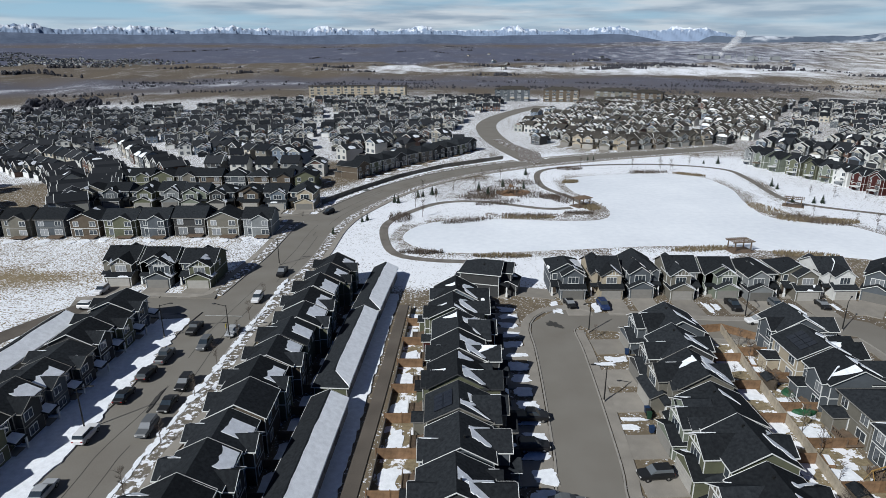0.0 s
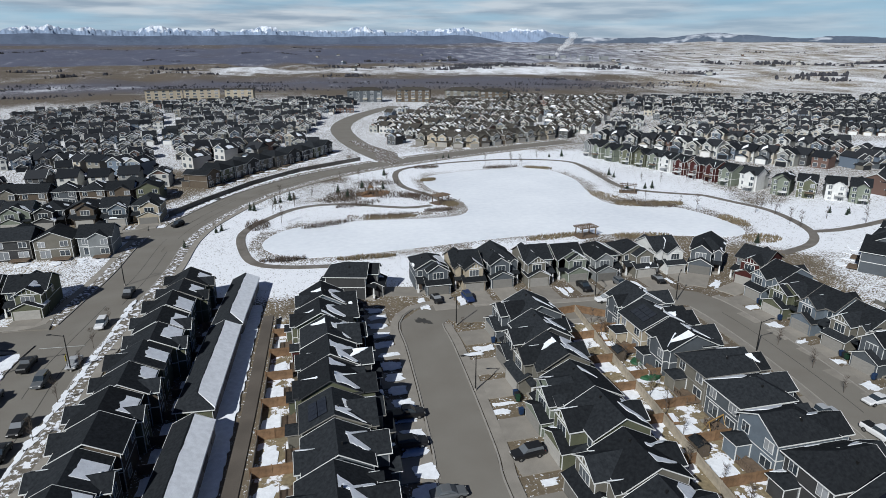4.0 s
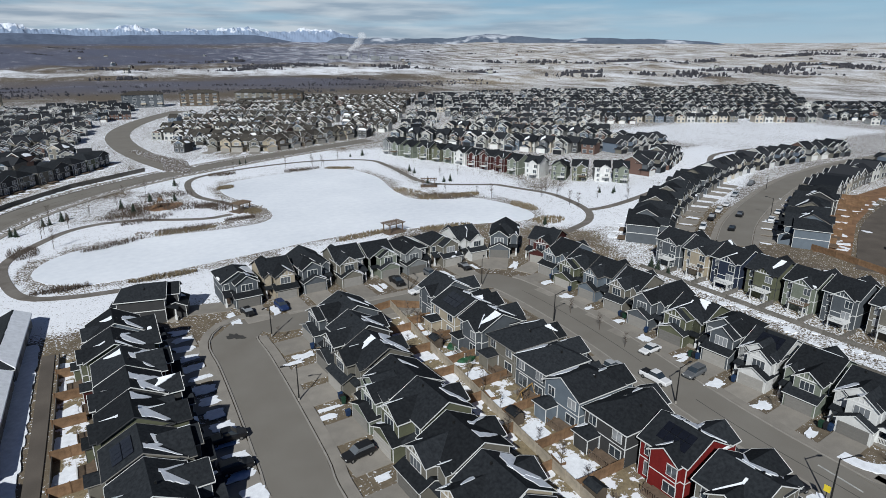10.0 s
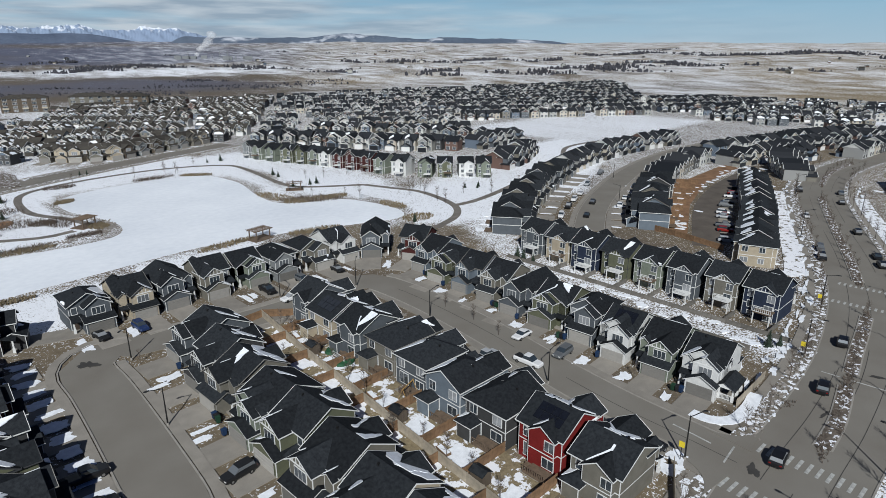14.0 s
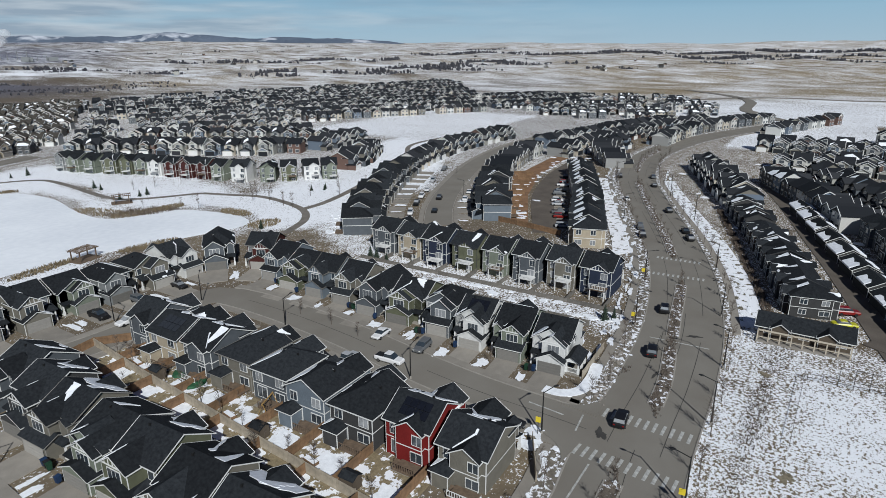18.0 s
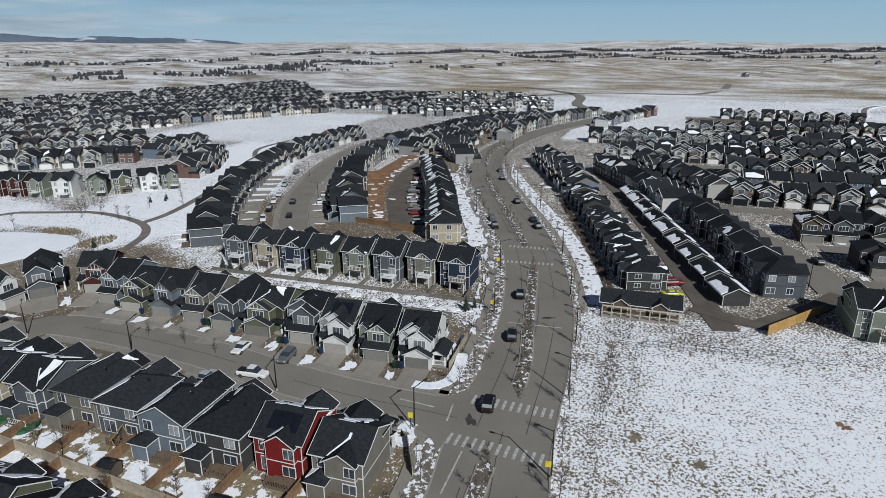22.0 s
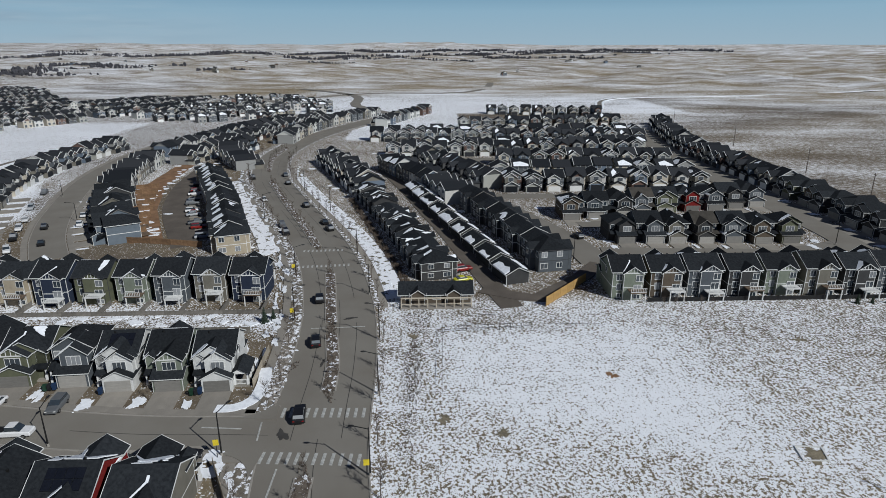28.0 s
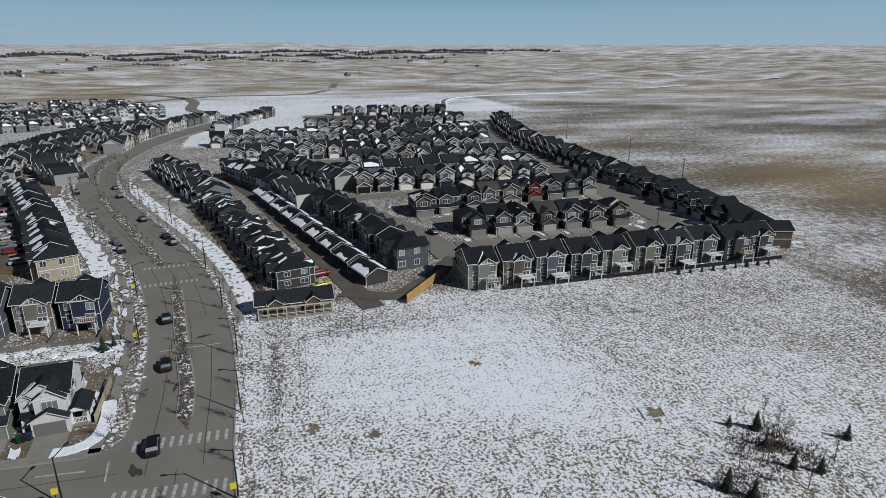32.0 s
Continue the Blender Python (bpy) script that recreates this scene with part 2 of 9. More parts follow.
def beam(bm, p, q, w=0.08, h=0.22, mat=0):
    """A square-cut board from p to q, hanging below the line."""
    p, q = Vector(p), Vector(q)
    d = (q - p).normalized()
    s = d.cross(Vector((0, 0, 1)))
    s = s.normalized() * w / 2 if s.length > 1e-4 else Vector((w / 2, 0, 0))
    u = Vector((0, 0, h)) if abs(d.z) < 0.95 else Vector((0, h, 0))
    vs = [bm.verts.new(c) for c in (p - s, p + s, p + s - u, p - s - u, q - s, q + s, q + s - u, q - s - u)]
    for f in ((3, 2, 1, 0), (4, 5, 6, 7), (0, 1, 5, 4), (1, 2, 6, 5), (2, 3, 7, 6), (3, 0, 4, 7)):
        bm.faces.new([vs[i] for i in f]).material_index = mat


def spline(pts, step=3.0, closed=False):
    """Catmull-Rom through the control points."""
    P = [Vector((p[0], p[1], 0)) for p in pts]
    n = len(P)
    out = []
    for i in range(n if closed else n - 1):
        if closed:
            a, b, c, d = P[(i - 1) % n], P[i], P[(i + 1) % n], P[(i + 2) % n]
        else:
            b, c = P[i], P[i + 1]
            a = P[i - 1] if i else b * 2 - c
            d = P[i + 2] if i + 2 < n else c * 2 - b
        k = max(1, int((c - b).length / step))
        for j in range(k):
            t = j / k
            out.append(0.5 * ((2 * b) + (c - a) * t + (2 * a - 5 * b + 4 * c - d) * t * t + (3 * b - a - 3 * c + d) * t ** 3))
    if not closed:
        out.append(P[-1])
    return out


def offsets(line, off):
    res = []
    for i, p in enumerate(line):
        d = (line[min(i + 1, len(line) - 1)] - line[max(i - 1, 0)]).normalized()
        res.append(p + Vector((d.y, -d.x, 0)) * off)
    return res


def ribbon(bm, line, o0, o1, z, thick):
    """A strip between two offsets (right of the line positive)."""
    a, b = offsets(line, o0), offsets(line, o1)
    rows = [[bm.verts.new((p.x, p.y, zz)) for p, zz in ((a[i], z), (b[i], z), (b[i], z - thick), (a[i], z - thick))] for i in range(len(line))]
    for r, s in zip(rows, rows[1:]):
        for k in range(4):
            bm.faces.new((r[k], s[k], s[(k + 1) % 4], r[(k + 1) % 4]))
    bm.faces.new(rows[0][::-1]); bm.faces.new(rows[-1])


PATCHES = [0]


def patch(bm, cx, cy, rx, ry, ang, z, rng, thick=0.08, n=16, rough=0.35, square=1.0):
    """An uneven flat blob lying on the ground."""
    ca, sa = math.cos(ang), math.sin(ang)
    PATCHES[0] += 1
    z += 0.005 * (PATCHES[0] % 13)
    n = max(n, 26)
    waves = [(f_, rng.uniform(0, 6.283), rng.uniform(0.4, 1.0) / f_ ** 0.6) for f_ in (2, 3, 5, 7, 11)]
    total = sum(w_[2] for w_ in waves)
    pts = []
    for i in range(n):
        a = 2 * math.pi * i / n
        k = 1 - rough * (0.5 + 0.5 * sum(h_ * math.sin(f_ * a + p_) for f_, p_, h_ in waves) / total * 1.6) - 0.06 * rng.random()
        x = rx * k * math.copysign(abs(math.cos(a)) ** square, math.cos(a))
        y = ry * k * math.copysign(abs(math.sin(a)) ** square, math.sin(a))
        pts.append((cx + ca * x - sa * y, cy + sa * x + ca * y, z))
    solid(bm, pts, thick)

# ---------- ground ----------
SHORE = [(-12, 175), (-8, 186), (3, 193), (22, 194), (39, 192), (52, 194), (57, 204), (55, 220), (50, 238), (52, 256), (65, 265), (92, 269), (110, 263), (114, 240), (109, 216),
         (108, 197), (118, 190), (128, 186), (133, 172), (133, 158), (126, 151), (108, 156), (82, 164), (63, 166), (38, 163), (13, 160), (-1, 161), (-9, 167)]



def smooth(a, b, x):
    t = np.clip((x - a) / (b - a), 0, 1)
    return t * t * (3 - 2 * t)


def bumps(x, y, size, seed):
    """Smooth waves that never repeat within view."""
    s = 0.0
    for k in range(5):
        a = seed * 1.7 + k * 2.399
        f = 2 * np.pi / (size * (0.6 + 0.37 * k))
        s = s + np.sin((x * math.cos(a) + y * math.sin(a)) * f + seed * (k + 1.3)) / (1 + 0.4 * k)
    return s / 3.0


def height(x, y):
    r = np.hypot(x, y)
    az = np.degrees(np.arctan2(x, y))          # 0 towards the mountains, 90 towards the prairie
    rise = smooth(2200, 4850, r) * (70 - 12 * smooth(60, 100, az))
    roll = smooth(900, 2400, r) * bumps(x, y, 900, 3) * 7
    hills = smooth(3300, 4300, r) * smooth(8, 24, az) * (1 - smooth(38, 56, az)) * (6 + 6 * bumps(x, y, 700, 5))
    knoll = smooth(4000, 4600, r) * np.exp(-((az - 90) / 7) ** 2) * (16 + 10 * bumps(x, y, 300, 8))
    coulee = smooth(760, 1200, r) * (1 - 0.6 * smooth(2600, 4200, r)) * (6 * bumps(x, y, 210, 21) + 9 * (0.5 - np.abs(bumps(x, y, 330, 17))))
    return rise + roll + hills + knoll + coulee


def axis(n, near, far):
    u = np.linspace(-1, 1, n)
    k = 5.2
    return np.sinh(u * k) / math.sinh(k) * far


gx = axis(281, 4, 4990)
NG = len(gx)
X, Y = np.meshgrid(gx, gx, indexing="ij")
Z = height(X, Y)
verts = np.column_stack([X.ravel(), Y.ravel(), Z.ravel()])
idx = np.arange(NG * NG).reshape(NG, NG)
quads = np.stack([idx[:-1, :-1], idx[1:, :-1], idx[1:, 1:], idx[:-1, 1:]], -1).reshape(-1, 4)
gm = bpy.data.meshes.new("ground")
gm.from_pydata(verts.tolist(), [], quads.tolist())
gm.polygons.foreach_set("use_smooth", [True] * len(gm.polygons))


def near_line(x, y, pts):
    d = np.full(x.shape, 1e9)
    for (ax, ay), (bx, by) in zip(pts, pts[1:]):
        ux, uy = bx - ax, by - ay
        t = np.clip(((x - ax) * ux + (y - ay) * uy) / (ux * ux + uy * uy), 0, 1)
        d = np.minimum(d, np.hypot(x - ax - t * ux, y - ay - t * uy))
    return d


x, y = verts[:, 0], verts[:, 1]
r, az = np.hypot(x, y), np.degrees(np.arctan2(x, y))
snow = np.full(len(x), 0.25)                                        # yards between the houses
tan = np.full(len(x), 0.35)
wood = np.zeros(len(x))
park = 1 - smooth(8, 26, near_line(x, y, [(-14, 178), (30, 178), (75, 205), (85, 262), (60, 285)]) - 28)
park = np.maximum(park, 1 - smooth(6, 16, near_line(x, y, [(130, 175), (150, 155), (200, 160), (255, 185), (330, 200)]) - 16))
park = np.maximum(park, 1 - smooth(0, 8, near_line(x, y, [(140, 205), (150, 235), (152, 270), (132, 296), (100, 304), (55, 302)]) - 15))
snow = snow + (0.78 - snow) * smooth(0.1, 0.9, park)
built = (x > 128) & (x < 480) & (y > -152) & (y < 64)
snow = np.where(built, 0.38, snow)
green = 1 - smooth(3.5, 8, near_line(x, y, [(116.5, 28), (118, 45), (121, 60), (122, 88), (128, 106), (140, 128)]))
snow = snow + (0.7 - snow) * (1 - smooth(9, 16, near_line(x, y, [(148, 262), (160, 226), (170, 200), (190, 180), (212, 170)])))
snow = snow + (0.6 - snow) * (1 - smooth(8, 18, near_line(x, y, [(-14, 231), (6, 240), (28, 250)])))
snow = snow + (0.56 - snow) * (1 - smooth(3, 9, near_line(x, y, [(-46, 218), (-41, 233), (-25, 258), (0, 290)])))
snow = snow + (0.56 - snow) * green                                 # the greenway between the two tiers
west = (x < -60) & (x > -240) & (y > 100 - 0.2 * (x + 60)) & (y < 178)
snow = np.where(west, 0.60 - 0.42 * np.exp(-(((x + 104) / 17) ** 2 + ((y - 141) / 6.5) ** 2)) + 0.04 * bumps(x, y, 30, 4), snow)
tan = np.where(west, 0.75, tan)
snow = np.where((x < -50) & (x > -105) & (y > 145) & (y < 169), 0.58, snow)
rim_d = near_line(x, y, SHORE + SHORE[:1])
snow = np.where((rim_d < 5) & (park > 0.3), 0.46, snow)
snow = np.where((r > 300) & (az < 22) & (park < 0.3), 0.56, snow)
snow = np.where((r > 235) & (az >= 22) & (az < 80) & (y > 105) & (park < 0.3), 0.47, snow)
field = (x > 20) & (x < 128) & (y < 9) & (r < 330)
snow = np.where(field, 0.565 - 0.05 * smooth(-20, -110, y) - 0.02 * smooth(85, 40, x) + 0.03 * bumps(x, y, 40, 7) + 0.04 * bumps(x, y, 17, 9), snow)
tan = np.where(field, 0.42, tan)
ball = smooth(84 + 0.45 * (y + 4), 89 + 0.45 * (y + 4), x) * (1 - smooth(108, 113, x)) * smooth(2, 6, -y) * (1 - smooth(40, 62, -y))
snow = snow + 0.12 * ball * field
prairie = (y < -152) | ((x > 20) & (y < -128) & (x < 130)) | (y < -40) & (x < 40)
snow = np.where(prairie, 0.40 + 0.05 * bumps(x, y, 160, 2), snow)
olive = prairie * np.exp(-(((x - 185) / 40) ** 2 + ((y + 222) / 30) ** 2))
snow = snow - 0.22 * olive
tan = np.where(prairie, 0.33 + 0.35 * bumps(x, y, 260, 4), tan) + 0.3 * olive
empty = ((x > 312) & (x < 470) & (y > 195) & (y < 300)) | ((x > 380) & (x < 520) & (y > -30) & (y < 45)) | ((x > 520) & (x < 760) & (y > -230) & (y < 120))
snow = np.where(empty, 0.66, snow)
far = smooth(640, 800, r)
valley = 1 - smooth(22, 40, az)                                     # towards the mountains
f_snow = valley * (0.19 - 0.12 * np.exp(-((r - 980) / 170) ** 2) + 0.36 * smooth(-14, -4, az) * np.exp(-((r - 1480) / 220) ** 2) + 0.30 * (1 - smooth(-16, -9, az)) * np.exp(-((r - 960) / 60) ** 2) + 0.18 * smooth(6, 22, az) * smooth(1000, 1500, r) - 0.08 * smooth(1900, 2200, r) * (1 - smooth(8, 24, az)) + 0.06 * bumps(x, y, 420, 6)) + (1 - valley) * (0.48 + 0.10 * bumps(x, y, 330, 9))
# far woods, whose ground colour also carries the distance haze
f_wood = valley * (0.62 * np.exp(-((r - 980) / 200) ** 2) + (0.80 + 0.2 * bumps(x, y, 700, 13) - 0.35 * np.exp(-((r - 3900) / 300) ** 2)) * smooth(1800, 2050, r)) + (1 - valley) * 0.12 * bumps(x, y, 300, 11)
f_tan = (1 - valley) * (0.55 + 0.3 * bumps(x, y, 520, 12)) + valley * 0.05
east = smooth(62, 74, az) * far
f_snow, f_tan = f_snow - 0.06 * east * smooth(700, 900, r) + 0.08 * east * smooth(2900, 3500, r), f_tan + 0.2 * east
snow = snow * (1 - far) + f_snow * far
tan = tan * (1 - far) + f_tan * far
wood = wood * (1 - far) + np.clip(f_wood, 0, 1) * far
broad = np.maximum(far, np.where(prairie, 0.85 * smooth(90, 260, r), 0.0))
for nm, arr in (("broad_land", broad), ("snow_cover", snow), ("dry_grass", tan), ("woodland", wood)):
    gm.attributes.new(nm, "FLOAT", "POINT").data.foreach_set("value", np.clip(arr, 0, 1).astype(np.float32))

gmat = bpy.data.materials.new("winter ground")
gmat.use_nodes = True
gn, gl = gmat.node_tree.nodes, gmat.node_tree.links
gb = gn["Principled BSDF"]
gb.inputs["Roughness"].default_value, gb.inputs["Specular IOR Level"].default_value = 0.95, 0.1


def gnode(kind, **inputs):
    nd = gn.new(kind)
    for k, v in inputs.items():
        nd.inputs[k.replace("_", " ")].default_value = v
    return nd


gtc = gn.new("ShaderNodeTexCoord")
gstretch = gn.new("ShaderNodeMapping")
gstretch.inputs["Rotation"].default_value = (0, 0, radians(18))
gstretch.inputs["Scale"].default_value = (1.0, 0.45, 1.0)
gl.new(gtc.outputs["Object"], gstretch.inputs["Vector"])
noises = []
for sc, det in ((2.0, 4.0), (0.42, 9.0), (0.02, 12.0)):
    nz = gnode("ShaderNodeTexNoise", Scale=sc, Detail=det, Roughness=0.72 if sc > 0.1 else 0.64)
    gl.new(gstretch.outputs["Vector"] if sc < 0.1 else gtc.outputs["Object"], nz.inputs["Vector"])
    noises.append(nz)


def gmath(op, a, b):
    nd = gn.new("ShaderNodeMath")
    nd.operation = op
    for i, v in enumerate((a, b)):
        if isinstance(v, (int, float)):
            nd.inputs[i].default_value = v
        else:
            gl.new(v, nd.inputs[i])
    return nd.outputs[0]


def attr(name):
    nd = gn.new("ShaderNodeAttribute")
    nd.attribute_name = name
    return nd.outputs["Fac"]


def gmix(f, a, b):
    nd = gn.new("ShaderNodeMixRGB")
    gl.new(f, nd.inputs["Fac"])
    for i, v in (("Color1", a), ("Color2", b)):
        if isinstance(v, tuple):
            nd.inputs[i].default_value = (*v, 1)
        else:
            gl.new(v, nd.inputs[i])
    return nd.outputs["Color"]


def gstep(v, lo, hi):
    nd = gnode("ShaderNodeMapRange", From_Min=lo, From_Max=hi)
    gl.new(v, nd.inputs["Value"])
    return nd.outputs["Result"]


low = gmath("ADD", gmath("MULTIPLY", noises[1].outputs["Fac"], 0.24), gmath("MULTIPLY", noises[2].outputs["Fac"], 0.10))
near_mix = gmath("ADD", gmath("MULTIPLY", noises[0].outputs["Fac"], 0.66), low)
far_mix = gmath("ADD", gmath("MULTIPLY", noises[0].outputs["Fac"], 0.28), gmath("ADD", gmath("MULTIPLY", noises[1].outputs["Fac"], 0.36), gmath("MULTIPLY", noises[2].outputs["Fac"], 0.36)))
mixn = gmath("ADD", gmath("MULTIPLY", near_mix, gmath("SUBTRACT", 1.0, attr("broad_land"))), gmath("MULTIPLY", far_mix, attr("broad_land")))
soil = gmix(gstep(noises[1].outputs["Fac"], 0.3, 0.7), (0.09, 0.073, 0.057), (0.152, 0.126, 0.095))
grass = gmix(gstep(noises[1].outputs["Fac"], 0.3, 0.7), (0.19, 0.15, 0.09), (0.27, 0.215, 0.135))
land = gmix(gstep(gmath("ADD", attr("dry_grass"), gmath("SUBTRACT", noises[2].outputs["Fac"], 0.5)), 0.2, 0.7), soil, grass)
# wooded land in blue-grey: air haze painted into the ground colour
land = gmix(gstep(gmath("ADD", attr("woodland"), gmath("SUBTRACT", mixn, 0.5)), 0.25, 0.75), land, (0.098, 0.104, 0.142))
lying = gmath("ADD", attr("snow_cover"), gmath("MULTIPLY", gmath("SUBTRACT", mixn, 0.5), 3.6))
cover = gmath("ADD", gmath("MULTIPLY", gstep(lying, 0.485, 0.535), gmath("SUBTRACT", 1.0, attr("broad_land"))), gmath("MULTIPLY", gstep(lying, 0.30, 0.72), attr("broad_land")))
white = gmix(noises[1].outputs["Fac"], (0.72, 0.74, 0.78), (0.84, 0.85, 0.87))
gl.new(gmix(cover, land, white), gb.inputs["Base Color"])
gbump = gnode("ShaderNodeBump", Strength=0.5, Distance=0.25)
gl.new(noises[0].outputs["Fac"], gbump.inputs["Height"])
gl.new(gbump.outputs["Normal"], gb.inputs["Normal"])
gm.materials.append(gmat)
tagged(new("ground", gm), "snow-dusted winter ground with dry grass out to the horizon", "ground", kind="structure")

# ---------- roads, kerbs and pavements ----------
ROAD_PLAN = {
    'avenue_west': (12, [(-48.5, -60.0), (-48.0, 20.0), (-47.7, 63.6), (-47.7, 72.9), (-45.8, 87.5), (-46.2, 107.8), (-45.1, 120.6), (-43.1, 137.8), (-40.9, 158.9), (-39.6, 185.3), (-34, 208), (-19, 241), (4, 269), (31, 289), (48, 298), (92, 318), (159, 342)]),
    'avenue_spur': (14, [(45, 302), (36, 342), (30, 392), (31, 444), (43, 494), (67, 548), (93, 590)]),
    'side_street': (9, [(-46.7, 121.8), (-58.5, 123.9), (-69.8, 124.3), (-80.8, 121.8)]),
    'lane_west': (5, [(-77.2, 124.3), (-83.3, 114.2), (-87.7, 104.3)]),
    'street_south': (8.5, [(-41.8, 196.6), (-55.9, 193.1), (-78.7, 190.4), (-104.3, 187.2), (-127.7, 184.6), (-147.5, 182.8)]),
    'street_curve': (9, [(-115.4, 187.8), (-130, 220), (-148, 252), (-170, 276), (-188, 285)]),
    'close_left': (8.6, [(18.6, 24.0), (18.6, 59.9), (19.7, 70.4), (21.0, 89.3), (21.7, 103.2), (22.0, 112.9), (26.0, 117.5), (34.0, 115.0)]),
    'close_mid': (8.6, [(30.0, 116.0), (39, 114.5), (52, 112), (68.4, 111.5), (78, 114), (84, 112)]),
    'close_right': (8.8, [(80, 114.0), (84, 112), (85.5, 103.4), (85.2, 89.1), (83.4, 72.0), (80.4, 54.7), (78.7, 41.1), (78.2, 29.2), (77.8, 22.7)]),
    'avenue_north': (15, [(-120.0, 13.0), (20.0, 13.5), (59.3, 14.1), (63.2, 14.3), (72.2, 15.3), (83.6, 15.7), (98.3, 15.9), (117.8, 17.3), (137.2, 20.5), (158.1, 25.6), (185.4, 34.9), (223, 50), (265, 65), (308, 73), (344, 73), (391, 66), (435, 53), (498, 29)]),
    'street_c': (9, [(158.5, 99.1), (180.7, 111.7), (210, 124), (260, 140), (312, 148), (357, 148)]),
    'alley_c': (8, [(168.5, 66.7), (212, 86), (251, 96), (290, 100)]),
    'alley_d': (5.2, [(122.6, -19.6), (129.1, -18.0), (147, -14.3), (176, -8.3), (205, -1.7), (245, 7.4), (280, 17)]),
    'street_d': (9, [(122.1, -17.8), (131.1, -30.5), (148.2, -42.0), (160.1, -49.4), (179.6, -46.9), (210, -42), (238, -36), (279, -21), (292, 12)]),
    'street_d_back': (9, [(159.0, -49.8), (156.7, -77.5), (156.8, -103.8), (167.0, -125.5), (187.8, -127.1), (229, -130), (280, -134), (344, -143), (424, -150)]),
}
ROAD_PLAN["lane_yards"] = (2.1, [(-8.5, 124), (-10.2, 90), (-12.1, 60), (-13.5, 36)])
ROAD_PLAN["street_d"] = (7.0, [(226, -28), (227, -118)])
ROAD_PLAN["street_e"] = (7.0, [(279, -18), (278, -116)])
ROAD_PLAN["street_f"] = (8.0, [(306, 8), (306, -120)])
ROAD_PLAN["street_g"] = (8.0, [(348, 12), (346, -124)])
ROAD_PLAN["street_h"] = (9.0, [(146, -118), (170, -123.5), (230, -125.5), (300, -128), (440, -144)])
ROAD_PLAN["street_d0"] = (8.5, [(150, -44), (151, -100), (152, -119)])
ROAD_PLAN["street_d1"] = (6.5, [(186, -50), (196, -116)])
ROAD_PLAN["street_d2"] = (9.0, [(150, -46), (170, -43), (205, -31), (235, -22), (300, -6)])
ROAD_PLAN["lane_d"] = (4.4, [(133, -14), (128.5, -22), (127.5, -26.3), (132, -30.8), (138.6, -37.8), (150, -46)])
KERBED = ("avenue_west", "close_left", "close_mid", "close_right", "avenue_north", "side_street", "street_south", "street_c")
for rname, (w, pts) in ROAD_PLAN.items():
    line = spline(pts, 4)
    bm = bmesh.new()
    zz = 0.05 + 0.008 * list(ROAD_PLAN).index(rname)
    ribbon(bm, line, -w / 2, w / 2, zz, 0.3)
    tagged(finish("road_" + rname, bm, M_ROAD_DARK if "alley" in rname or "lane" in rname else M_ROAD), "worn grey asphalt road with damp patches", "road", kind="structure")

# ---------- frozen lake ----------
bm = bmesh.new()
solid(bm, [(p.x, p.y, 0.06) for p in spline(SHORE, 3, True)], 0.3)
tagged(finish("lake_ice", bm, M_ICE), "frozen lake covered with smooth white snow", "lake", kind="structure")
PATHS = {"lake_path": (2.6, [(149, 200), (131, 212), (126, 224), (130, 261), (128, 280), (106, 291), (80, 291), (57, 285), (43, 273), (40, 244), (48, 224), (52, 206)]),
         "shore_path": (2.6, [(45, 209), (35, 208), (14, 218), (-1, 216), (-12, 202), (-18, 188), (-17, 172), (-13, 159), (-4, 154), (11, 152)]),
         "east_path": (2.6, [(149, 200), (153, 188), (157, 174), (152, 152), (142, 140), (127, 134)]),
         "park_path": (2.6, [(150, 150), (164, 150), (195, 158), (253, 178), (290, 199), (327, 200)])}
for i, (pname, (w, pts)) in enumerate(PATHS.items()):
    bm = bmesh.new()
    ribbon(bm, spline(pts, 3), -w / 2, w / 2, 0.08 + 0.01 * i, 0.2)
    tagged(finish(pname, bm, M_PATH), "dark asphalt footpath through the snowy park", "path", kind="structure")

# ---------- houses ----------
MESHES = {}


def cached(key, build, mats):
    if key not in MESHES:
        bm = bmesh.new()
        build(bm)
        me = bpy.data.meshes.new(key)
        bm.normal_update()
        bm.to_mesh(me)
        bm.free()
        for m in mats:
            me.materials.append(m)
        MESHES[key] = me
    return MESHES[key]


